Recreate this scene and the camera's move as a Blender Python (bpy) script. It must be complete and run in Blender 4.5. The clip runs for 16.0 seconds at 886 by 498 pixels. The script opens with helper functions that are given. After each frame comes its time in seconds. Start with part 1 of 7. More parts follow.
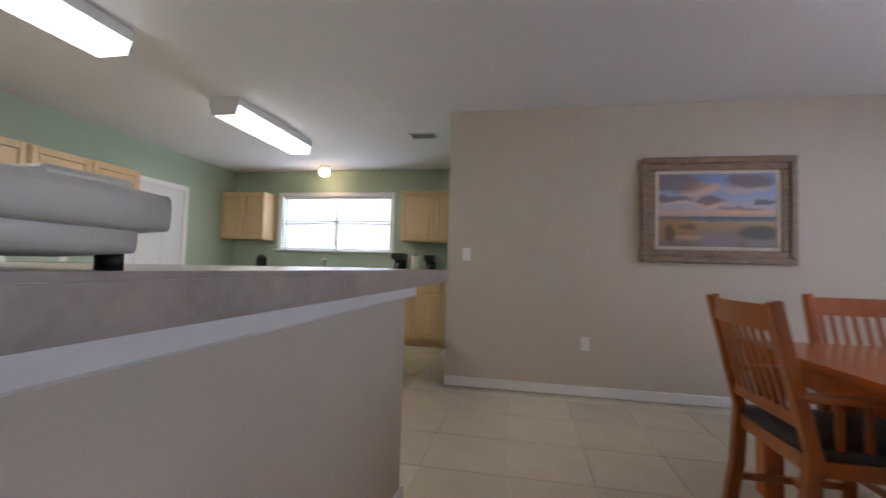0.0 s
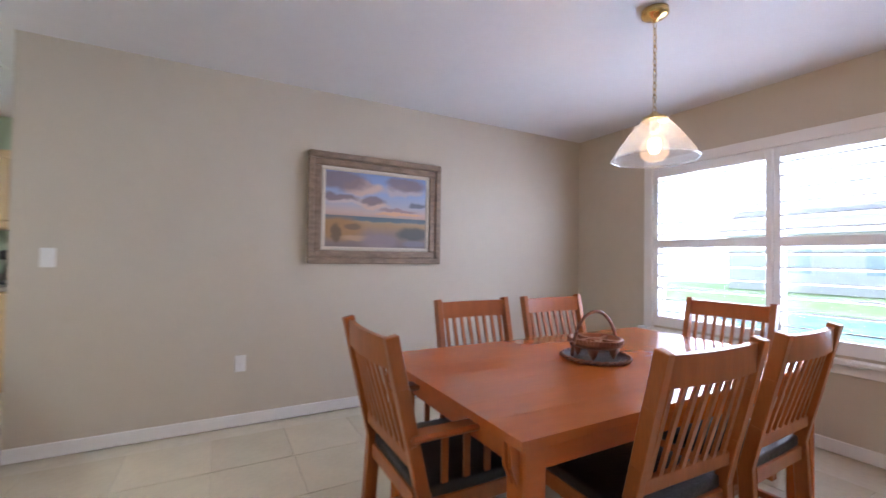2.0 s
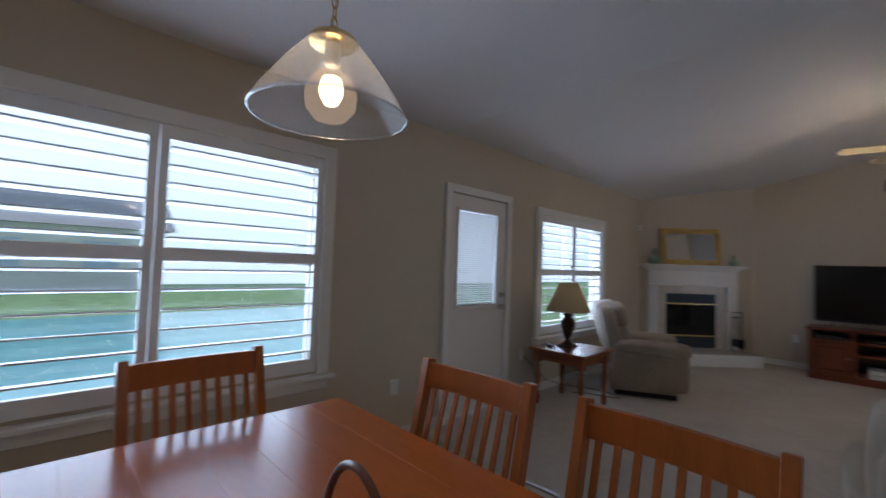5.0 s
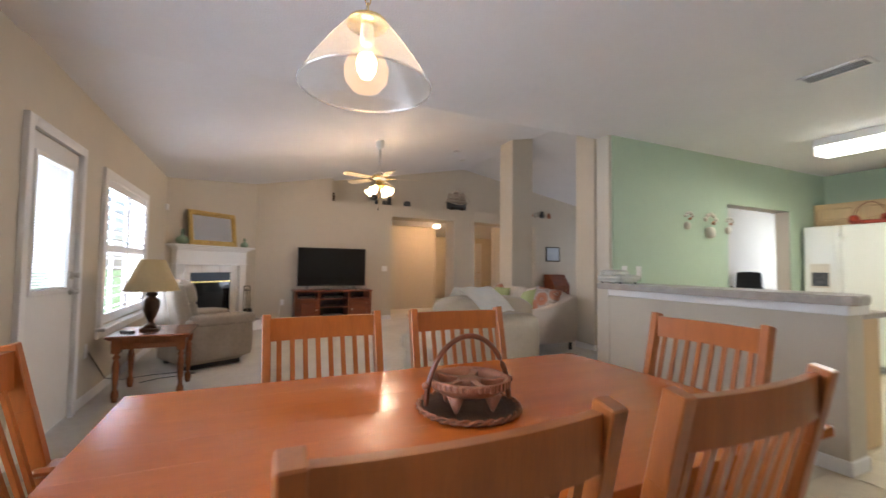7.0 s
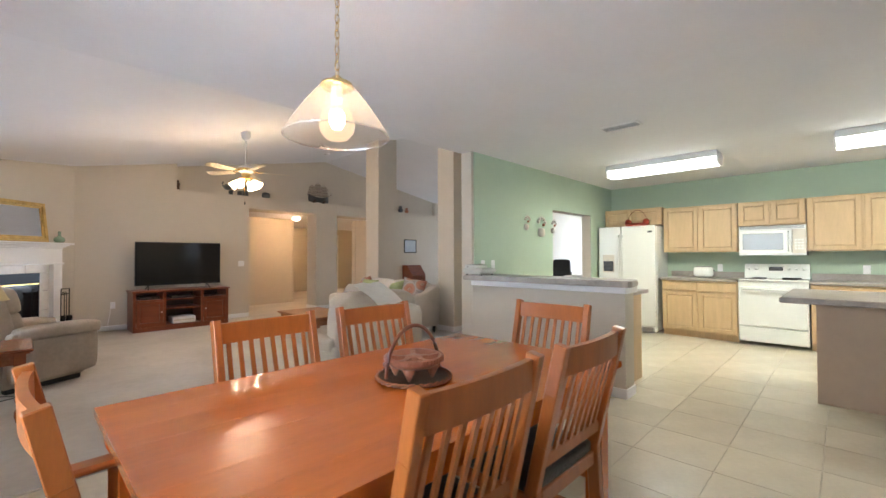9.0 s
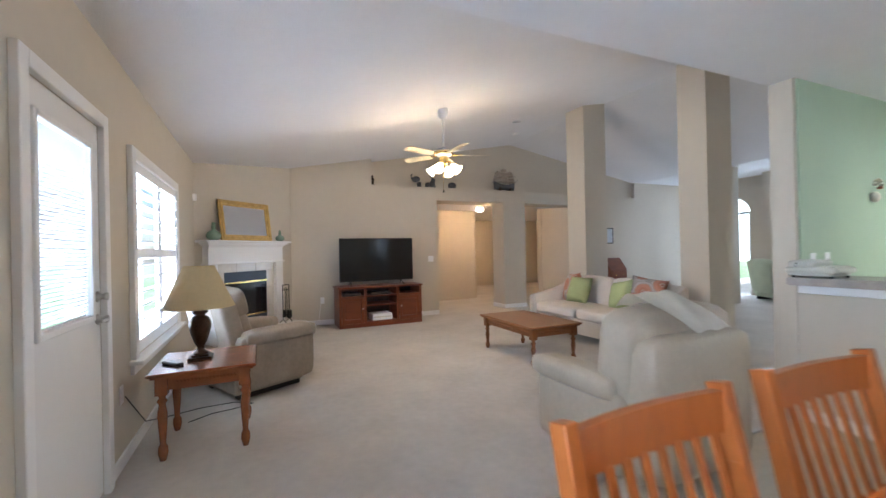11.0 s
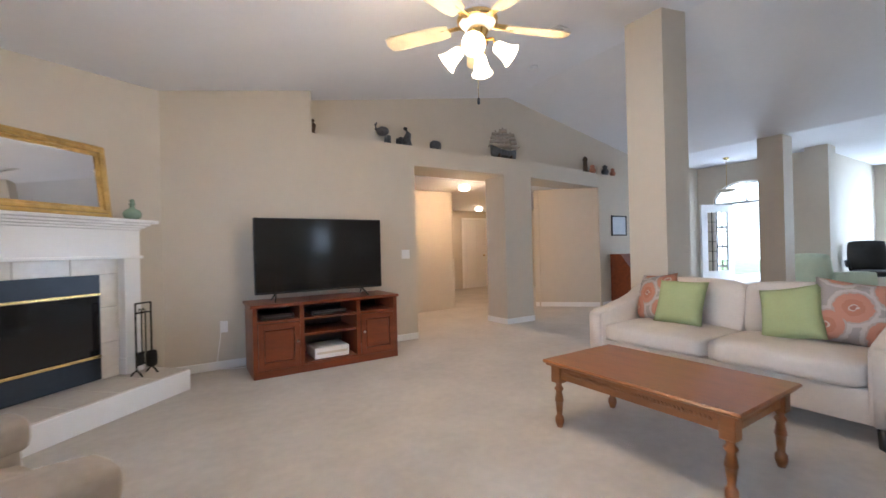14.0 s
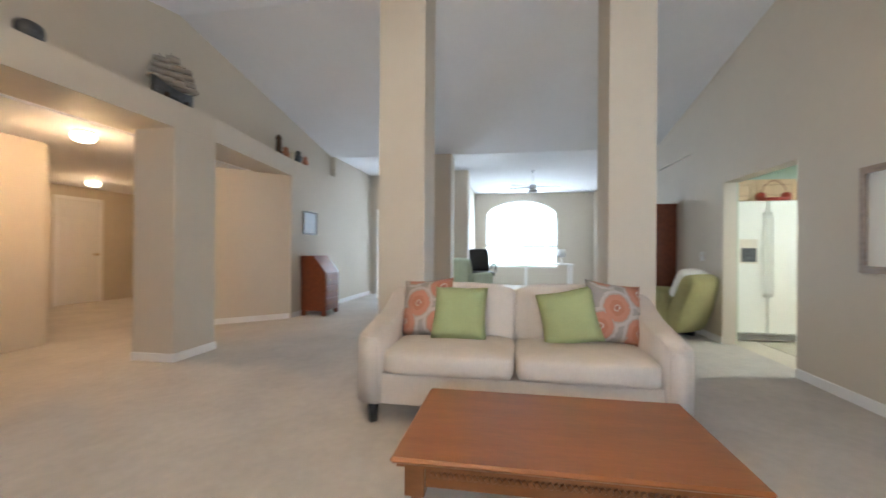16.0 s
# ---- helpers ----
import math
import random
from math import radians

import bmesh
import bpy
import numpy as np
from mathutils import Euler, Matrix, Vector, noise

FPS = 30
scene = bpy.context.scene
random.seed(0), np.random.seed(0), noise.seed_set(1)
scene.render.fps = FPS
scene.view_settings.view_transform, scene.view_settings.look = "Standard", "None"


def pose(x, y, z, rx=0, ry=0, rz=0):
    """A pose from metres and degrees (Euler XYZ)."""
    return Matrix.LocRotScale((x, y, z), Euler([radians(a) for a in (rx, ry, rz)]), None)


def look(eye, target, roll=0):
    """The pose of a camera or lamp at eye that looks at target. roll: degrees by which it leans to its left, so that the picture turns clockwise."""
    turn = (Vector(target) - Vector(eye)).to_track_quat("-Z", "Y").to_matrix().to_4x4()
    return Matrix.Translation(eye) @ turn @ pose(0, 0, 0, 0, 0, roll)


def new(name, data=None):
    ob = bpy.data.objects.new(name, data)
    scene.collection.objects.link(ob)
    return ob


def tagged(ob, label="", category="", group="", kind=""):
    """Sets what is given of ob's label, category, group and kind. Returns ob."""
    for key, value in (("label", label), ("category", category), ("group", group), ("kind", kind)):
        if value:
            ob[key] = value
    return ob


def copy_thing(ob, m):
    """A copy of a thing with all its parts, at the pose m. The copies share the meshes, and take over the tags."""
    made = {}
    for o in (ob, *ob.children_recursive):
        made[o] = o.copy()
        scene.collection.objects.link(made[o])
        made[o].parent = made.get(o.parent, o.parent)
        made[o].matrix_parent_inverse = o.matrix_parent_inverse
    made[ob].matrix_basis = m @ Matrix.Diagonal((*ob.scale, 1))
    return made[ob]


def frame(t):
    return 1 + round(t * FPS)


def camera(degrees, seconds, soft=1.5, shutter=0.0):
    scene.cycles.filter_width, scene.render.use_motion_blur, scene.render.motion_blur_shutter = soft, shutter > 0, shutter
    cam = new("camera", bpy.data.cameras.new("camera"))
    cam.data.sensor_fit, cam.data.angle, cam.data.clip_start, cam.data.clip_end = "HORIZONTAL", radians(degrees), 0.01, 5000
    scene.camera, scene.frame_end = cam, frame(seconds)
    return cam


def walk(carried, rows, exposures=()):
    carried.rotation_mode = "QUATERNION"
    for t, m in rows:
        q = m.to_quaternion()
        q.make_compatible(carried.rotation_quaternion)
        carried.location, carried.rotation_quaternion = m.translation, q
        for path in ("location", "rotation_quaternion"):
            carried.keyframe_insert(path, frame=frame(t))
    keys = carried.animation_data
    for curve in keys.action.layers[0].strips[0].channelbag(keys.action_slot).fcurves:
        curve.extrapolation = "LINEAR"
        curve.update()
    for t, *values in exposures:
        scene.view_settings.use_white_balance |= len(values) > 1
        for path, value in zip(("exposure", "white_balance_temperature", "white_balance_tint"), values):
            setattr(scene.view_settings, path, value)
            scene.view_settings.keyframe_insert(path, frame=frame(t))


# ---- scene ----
# ---- camera and walk ----
cam = camera(94.2, 16.0, shutter=0.4)
PATH = [
    (0, (0.877, 0.644, 1.054), (0.506, 2.608, 1.144), 1.7),
    (0.5, (0.892, 0.513, 1.053), (0.912, 2.511, 1.138), 1.2),
    (1, (0.984, 0.574, 1.104), (1.277, 2.552, 1.164), 0.8),
    (1.5, (1.121, 0.800, 1.163), (1.744, 2.700, 1.213), 1.0),
    (2, (1.280, 1.092, 1.214), (2.238, 2.847, 1.254), 0.8),
    (2.5, (1.348, 1.443, 1.266), (2.648, 2.962, 1.294), 1.0),
    (3, (1.334, 1.832, 1.352), (2.984, 2.962, 1.354), 1.5),
    (3.5, (1.418, 2.155, 1.404), (3.325, 2.775, 1.403), 1.9),
    (4, (1.622, 2.462, 1.412), (3.633, 2.403, 1.432), 2.1),
    (4.5, (1.914, 2.724, 1.389), (3.768, 1.940, 1.441), 2.2),
    (5, (2.235, 2.945, 1.343), (3.673, 1.543, 1.426), 1.9),
    (5.5, (2.532, 3.129, 1.283), (3.391, 1.326, 1.384), 1.2),
    (6, (2.867, 3.350, 1.255), (3.047, 1.360, 1.353), 1.1),
    (6.5, (3.220, 3.508, 1.214), (2.825, 1.550, 1.308), 1.1),
    (7, (3.529, 3.656, 1.178), (2.691, 1.842, 1.264), 0.7),
    (7.5, (3.774, 3.762, 1.172), (2.649, 2.110, 1.242), 0.4),
    (8, (3.979, 3.854, 1.193), (2.643, 2.367, 1.253), 0.2),
    (8.5, (4.059, 3.906, 1.222), (2.624, 2.513, 1.270), -0.1),
    (9, (4.090, 3.838, 1.259), (2.658, 2.443, 1.294), -0.2),
    (9.5, (4.099, 3.600, 1.278), (2.776, 2.100, 1.304), -0.4),
    (10, (4.059, 3.213, 1.307), (2.954, 1.546, 1.323), -0.6),
    (10.46, (4.019, 2.852, 1.325), (3.092, 1.081, 1.331), -1.0),
    (10.92, (3.980, 2.461, 1.296), (3.157, 0.638, 1.300), -1.2),
    (11.38, (3.931, 2.047, 1.247), (3.151, 0.205, 1.257), -1.3),
    (11.84, (3.865, 1.612, 1.207), (3.080, -0.228, 1.223), -1.4),
    (12.3, (3.772, 1.163, 1.206), (2.951, -0.660, 1.222), -1.3),
    (12.5, (3.726, 0.965, 1.217), (2.884, -0.849, 1.232), -1.3),
    (13, (3.641, 0.509, 1.192), (2.706, -1.258, 1.204), -1.3),
    (13.5, (3.522, 0.043, 1.176), (2.507, -1.680, 1.188), -1.4),
    (14, (3.328, -0.431, 1.165), (2.254, -2.118, 1.169), -1.4),
    (14.5, (3.155, -0.883, 1.132), (1.899, -2.440, 1.131), -1.0),
    (15, (2.981, -1.279, 1.091), (1.439, -2.552, 1.087), -0.7),
    (15.5, (2.847, -1.648, 1.114), (1.043, -2.512, 1.104), -0.1),
    (16, (2.651, -1.976, 1.117), (0.679, -2.309, 1.120), 0.4),
]
EXPOSURES = [
    (0.0, -0.8, 6100, 23),
    (0.5, -0.7, 6050, 22),
    (1.0, -0.3, 5900, 22),
    (1.5, -0.1, 5850, 22),
    (2.5, 0.05, 5750, 22),
    (3.0, -0.17, 5700, 22),
    (5.5, -1.85, 5550, 12),
    (6.0, -1.3, 5700, 13),
    (6.5, -0.5, 6150, 16),
    (7.5, 0.05, 6450, 16),
    (9.0, 0.2, 6250, 13),
    (12.5, 0.15, 5400, 10),
    (14.0, 0.34, 5550, 12),
    (15.5, 0.27, 5850, 9),
    (16.0, 0.33, 5850, 8),
]
walk(cam, [(t, look(eye, target, roll)) for t, eye, target, roll in PATH], EXPOSURES)

# ---- world and light ----
world = bpy.data.worlds.new("sky")
scene.world = world
world.use_nodes = True
wn = world.node_tree.nodes
sky = wn.new("ShaderNodeTexSky")
sky.sky_type, sky.sun_disc = "NISHITA", False
sky.sun_elevation, sky.sun_rotation = radians(75), radians(110)
wn["Background"].inputs[1].default_value = 0.15
world.node_tree.links.new(sky.outputs[0], wn["Background"].inputs[0])
sun = new("sun", bpy.data.lights.new("sun", "SUN"))
sun.data.energy, sun.data.angle, sun.data.color = 5.0, radians(0.6), (1.0, 0.95, 0.88)
sun.matrix_world = look((0, 0, 30), (-7, 3, 0))


def area(name, where, target, sx, sy, watts, colour):
    ob = new(name, bpy.data.lights.new(name, "AREA"))
    ob.data.shape, ob.data.size, ob.data.size_y = "RECTANGLE", sx, sy
    ob.data.energy, ob.data.color = watts * 1.8, colour
    ob.matrix_world = look(where, target)
    return ob


def bulb(name, where, watts, colour, radius=0.04):
    ob = new(name, bpy.data.lights.new(name, "POINT"))
    ob.data.energy, ob.data.color, ob.data.shadow_soft_size = watts, colour, radius
    ob.location = where
    return ob


DAY = (0.76, 0.87, 1.0)
WARM = (1.0, 0.72, 0.42)
HALLWARM = (1.0, 0.60, 0.29)
TUBE = (0.98, 1.0, 0.86)
area("daylight_dining", (5.02, 2.55, 1.35), (0, 2.55, 1.0), 1.8, 1.3, 62, DAY)
area("daylight_living", (5.02, -1.78, 1.3), (0, -1.78, 1.0), 1.6, 1.35, 55, DAY)
area("daylight_door", (5.02, 0.06, 1.4), (0, 0.06, 1.2), 0.55, 0.9, 10, DAY)
area("daylight_kitchen", (-1.9, 6.78, 1.7), (-1.9, 0, 1.4), 1.75, 0.85, 30, DAY)
area("daylight_arch", (-11.2, -1.62, 1.5), (0, -1.62, 1.3), 2.1, 2.0, 95, DAY)
area("daylight_entry", (-7.6, -4.45, 1.3), (0, -4.0, 1.2), 1.1, 2.1, 40, DAY)
area("tube_lamp_south", (-1.72, 2.15, 2.29), (-1.72, 2.15, 0), 0.2, 1.3, 16.5, TUBE).rotation_euler = (0, 0, 0)
area("tube_lamp_north", (-1.72, 4.42, 2.29), (-1.72, 4.42, 0), 0.2, 1.3, 16.5, TUBE).rotation_euler = (0, 0, 0)
bulb("pendant_bulb", (3.225, 2.415, 1.785), 9, WARM)
bulb("hall_bulb", (-0.88, -6.30, 2.235), 62, HALLWARM, 0.07)
bulb("corridor_bulb", (-3.5, -9.3, 2.235), 36, HALLWARM, 0.07)
bulb("sink_bulb", (-2.0, 6.25, 2.3), 5, WARM, 0.06)
for k in range(4):
    a = radians(45 + 90 * k)
    bulb("fan_bulb", (1.82 + 0.17 * math.cos(a), -2.36 + 0.17 * math.sin(a), 2.27), 15, WARM, 0.03)


# ---- materials ----
def mat(name, colour, rough=0.6, metal=0.0, var=0.08, scale=6.0, bump=0.0, bump_scale=60.0, colour2=None, coat=0.0,
        stretch=(1, 1, 1), trans=0.0, emit=0.0, emit_colour=None, detail=4.0, island=0.0, ior=1.45):
    m = bpy.data.materials.new(name)
    m.use_nodes = True
    n, l = m.node_tree.nodes, m.node_tree.links
    b = n["Principled BSDF"]
    b.inputs["Roughness"].default_value, b.inputs["Metallic"].default_value = rough, metal
    b.inputs["Coat Weight"].default_value, b.inputs["Coat Roughness"].default_value = coat, 0.15
    b.inputs["Transmission Weight"].default_value, b.inputs["IOR"].default_value = trans, ior
    if emit:
        b.inputs["Emission Strength"].default_value = emit
        b.inputs["Emission Color"].default_value = (*(emit_colour or colour), 1)
    tc, mp = n.new("ShaderNodeTexCoord"), n.new("ShaderNodeMapping")
    mp.inputs["Scale"].default_value = stretch
    l.new(tc.outputs["Object"], mp.inputs[0])
    t1, t2 = n.new("ShaderNodeTexNoise"), n.new("ShaderNodeTexNoise")
    t1.inputs["Scale"].default_value, t1.inputs["Detail"].default_value = scale, detail
    t2.inputs["Scale"].default_value, t2.inputs["Detail"].default_value = scale * 7.3, 3
    l.new(mp.outputs[0], t1.inputs[0]), l.new(mp.outputs[0], t2.inputs[0])
    ramp = n.new("ShaderNodeValToRGB")
    c2 = colour2 or tuple(c * (1 - 2 * var) for c in colour)
    ramp.color_ramp.elements[0].color, ramp.color_ramp.elements[0].position = (*c2, 1), 0.32
    ramp.color_ramp.elements[1].color, ramp.color_ramp.elements[1].position = (*colour, 1), 0.68
    mixf = n.new("ShaderNodeMath")
    mixf.operation = "MULTIPLY_ADD"
    mixf.inputs[1].default_value = 0.35
    l.new(t2.outputs[0], mixf.inputs[0])
    sub = n.new("ShaderNodeMath")
    sub.operation = "MULTIPLY"
    sub.inputs[1].default_value = 0.65
    l.new(t1.outputs[0], sub.inputs[0]), l.new(sub.outputs[0], mixf.inputs[2])
    l.new(mixf.outputs[0], ramp.inputs[0])
    out = ramp.outputs[0]
    if island:
        info, hs = n.new("ShaderNodeObjectInfo"), n.new("ShaderNodeHueSaturation")
        mr = n.new("ShaderNodeMapRange")
        mr.inputs[3].default_value, mr.inputs[4].default_value = 1 - island, 1 + island
        l.new(info.outputs["Random"], mr.inputs[0]), l.new(mr.outputs[0], hs.inputs["Value"]), l.new(out, hs.inputs["Color"])
        out = hs.outputs[0]
    l.new(out, b.inputs["Base Color"])
    if bump:
        t3, bp = n.new("ShaderNodeTexNoise"), n.new("ShaderNodeBump")
        t3.inputs["Scale"].default_value, t3.inputs["Detail"].default_value = bump_scale, 5
        bp.inputs["Strength"].default_value, bp.inputs["Distance"].default_value = bump, 0.01
        l.new(mp.outputs[0], t3.inputs[0]), l.new(t3.outputs[0], bp.inputs["Height"]), l.new(bp.outputs[0], b.inputs["Normal"])
    return m


PAINT = mat("beige_paint", (0.57, 0.51, 0.42), 0.75, var=0.03, scale=1.3, bump=0.12, bump_scale=140)
GREEN = mat("green_paint", (0.41, 0.505, 0.375), 0.7, var=0.03, scale=1.3, bump=0.12, bump_scale=140)
CEIL = mat("ceiling_texture", (0.77, 0.76, 0.775), 0.9, var=0.02, scale=2, bump=0.35, bump_scale=90)
CARPET = mat("cream_carpet", (0.63, 0.585, 0.53), 1.0, var=0.10, scale=1.9, bump=0.8, bump_scale=260, detail=8)
TILE = mat("cream_floor_tile", (0.66, 0.59, 0.45), 0.25, var=0.06, scale=5, island=0.05, bump=0.05, bump_scale=30)
GROUT = mat("tile_grout", (0.60, 0.54, 0.43), 0.9, var=0.06, scale=20)
WHITE = mat("white_gloss_paint", (0.80, 0.79, 0.78), 0.4, var=0.02, scale=3)
SHUT = mat("white_shutter_paint", (0.82, 0.82, 0.83), 0.35, var=0.02, scale=3)
APPL = mat("white_enamel", (0.80, 0.80, 0.74), 0.22, var=0.015, scale=3, coat=0.3)
MAPLE = mat("maple_cabinet", (0.66, 0.46, 0.25), 0.42, var=0.08, scale=3.0, stretch=(6, 6, 0.7), coat=0.15)
LAMINATE = mat("grey_stone_laminate", (0.40, 0.35, 0.30), 0.3, var=0.16, scale=9, colour2=(0.27, 0.235, 0.21), coat=0.2)
CHERRY = mat("cherry_wood", (0.52, 0.128, 0.018), 0.24, var=0.11, scale=1.5, stretch=(1.0, 5, 5), coat=0.35)
CHAIRW = mat("chair_wood", (0.41, 0.12, 0.024), 0.33, var=0.14, scale=3, stretch=(7, 7, 1), coat=0.25)
DARKW = mat("red_brown_wood", (0.20, 0.048, 0.017), 0.36, var=0.22, scale=2.5, stretch=(1, 7, 7), coat=0.15)
OAKW = mat("brown_oak", (0.27, 0.098, 0.03), 0.32, var=0.16, scale=2.0, stretch=(6, 1, 6), coat=0.22)
BLACKL = mat("black_leather", (0.02, 0.018, 0.017), 0.35, var=0.2, scale=12, bump=0.3, bump_scale=90)
BLACK = mat("black_plastic", (0.012, 0.012, 0.013), 0.35, var=0.2, scale=10)
SCREEN = mat("tv_screen", (0.006, 0.006, 0.007), 0.12, var=0.05, scale=2)
IRON = mat("wrought_iron", (0.02, 0.019, 0.018), 0.5, metal=0.6, var=0.3, scale=20)
BRASS = mat("polished_brass", (0.83, 0.60, 0.24), 0.2, metal=1.0, var=0.06, scale=9)
NICKEL = mat("brushed_nickel", (0.55, 0.53, 0.50), 0.3, metal=1.0, var=0.06, scale=9)
GOLD = mat("gold_leaf_frame", (0.72, 0.47, 0.16), 0.32, metal=0.85, var=0.22, scale=14, bump=0.2, bump_scale=50)
MIRROR = mat("mirror_glass", (0.9, 0.9, 0.9), 0.02, metal=1.0, var=0.0, scale=1)
SOFA = mat("oatmeal_fabric", (0.63, 0.565, 0.505), 0.95, var=0.05, scale=7, bump=0.35, bump_scale=320)
TAUPE = mat("taupe_microfibre", (0.38, 0.315, 0.25), 0.9, var=0.14, scale=3.5, bump=0.25, bump_scale=240)
LEATHER = mat("beige_leather", (0.46, 0.39, 0.30), 0.38, var=0.08, scale=4, bump=0.2, bump_scale=70)
LIME = mat("green_cushion_fabric", (0.37, 0.42, 0.21), 0.95, var=0.05, scale=9, bump=0.3, bump_scale=300)
OLIVE = mat("olive_velour", (0.40, 0.37, 0.17), 0.9, var=0.1, scale=4, bump=0.3, bump_scale=200)
MINT = mat("pale_green_fabric", (0.50, 0.56, 0.42), 0.9, var=0.06, scale=5, bump=0.3, bump_scale=200)
THROW = mat("white_throw_fabric", (0.88, 0.86, 0.80), 0.95, var=0.04, scale=12, bump=0.6, bump_scale=120)
SHADE = mat("cream_lamp_shade", (0.62, 0.48, 0.27), 0.85, var=0.05, scale=6, bump=0.15, bump_scale=200)
BRONZE = mat("bronze_lamp_base", (0.10, 0.055, 0.03), 0.35, metal=0.55, var=0.35, scale=12, bump=0.3, bump_scale=30)
CELADON = mat("celadon_glaze", (0.30, 0.42, 0.31), 0.25, var=0.14, scale=8, coat=0.5)
PEWTER = mat("dark_pewter", (0.12, 0.125, 0.13), 0.45, metal=0.4, var=0.35, scale=25, bump=0.3, bump_scale=60)
WICKER = mat("wicker", (0.36, 0.13, 0.055), 0.55, var=0.3, scale=30, bump=0.9, bump_scale=110)
CLAY = mat("terracotta", (0.50, 0.21, 0.12), 0.6, var=0.2, scale=16, bump=0.4, bump_scale=60)
MARBLE = mat("cream_marble_tile", (0.70, 0.66, 0.60), 0.2, var=0.08, scale=3, colour2=(0.58, 0.53, 0.47))
SOOT = mat("firebox_soot", (0.03, 0.03, 0.033), 0.7, var=0.3, scale=8)
STEELBLUE = mat("dark_blue_metal", (0.022, 0.028, 0.038), 0.35, metal=0.3, var=0.1, scale=8)
PAPER = mat("white_paper", (0.75, 0.75, 0.72), 0.8, var=0.03, scale=10)
PFRAME = mat("driftwood_frame", (0.33, 0.235, 0.165), 0.5, var=0.25, scale=12, stretch=(1, 1, 3), bump=0.3, bump_scale=60)
LINEN = mat("linen_liner", (0.66, 0.60, 0.50), 0.85, var=0.05, scale=20)
RED = mat("red_basket_paint", (0.42, 0.05, 0.02), 0.5, var=0.2, scale=18, bump=0.5, bump_scale=80)
LAWN = mat("lawn", (0.30, 0.46, 0.21), 1.0, var=0.25, scale=3, bump=0.8, bump_scale=40)
STUCCO = mat("pale_stucco", (0.78, 0.78, 0.77), 0.9, var=0.05, scale=3, bump=0.3, bump_scale=30)
ROOF = mat("pale_shingle", (0.52, 0.52, 0.54), 0.9, var=0.2, scale=9)
LEAF = mat("hedge_leaf", (0.06, 0.13, 0.03), 0.7, var=0.3, scale=9)
DOORP = mat("white_door_paint", (0.74, 0.73, 0.72), 0.45, var=0.02, scale=3)
TUBEGLOW = mat("lit_diffuser", (0.95, 0.96, 0.88), 0.5, var=0.0, emit=6.5, emit_colour=(0.97, 1.0, 0.88))
GLOBE = mat("lit_opal_glass", (0.95, 0.85, 0.7), 0.4, var=0.0, emit=9, emit_colour=(1.0, 0.78, 0.52))
TULIP = mat("lit_frosted_glass", (0.95, 0.88, 0.75), 0.4, var=0.0, emit=10, emit_colour=(1.0, 0.74, 0.42))
FILAMENT = mat("lit_bulb", (1, 0.85, 0.6), 0.3, var=0.0, emit=22, emit_colour=(1.0, 0.70, 0.34))


def glass(name, rough=0.0, tint=(0.98, 0.99, 1.0), alpha=0.14, milk=0.0):
    """Thin clear glass: mostly see-through, with a glossy face."""
    m = bpy.data.materials.new(name)
    m.use_nodes = True
    n, l = m.node_tree.nodes, m.node_tree.links
    n.remove(n["Principled BSDF"])
    tr, gl, mx = n.new("ShaderNodeBsdfTransparent"), n.new("ShaderNodeBsdfGlossy"), n.new("ShaderNodeMixShader")
    tr.inputs[0].default_value, gl.inputs["Roughness"].default_value = (*tint, 1), rough
    mx.inputs[0].default_value = 0.03 + alpha
    l.new(tr.outputs[0], mx.inputs[1]), l.new(gl.outputs[0], mx.inputs[2])
    out = mx.outputs[0]
    if milk:
        tl, m2 = n.new("ShaderNodeBsdfTranslucent"), n.new("ShaderNodeMixShader")
        tl.inputs[0].default_value, m2.inputs[0].default_value = (0.95, 0.93, 0.9, 1), milk
        l.new(out, m2.inputs[1]), l.new(tl.outputs[0], m2.inputs[2])
        out = m2.outputs[0]
    l.new(out, n["Material Output"].inputs[0])
    return m


GLASS = glass("window_glass", alpha=0.0)
SHADEGLASS = glass("ribbed_clear_glass", rough=0.25, tint=(0.96, 0.92, 0.87), alpha=0.05, milk=0.12)


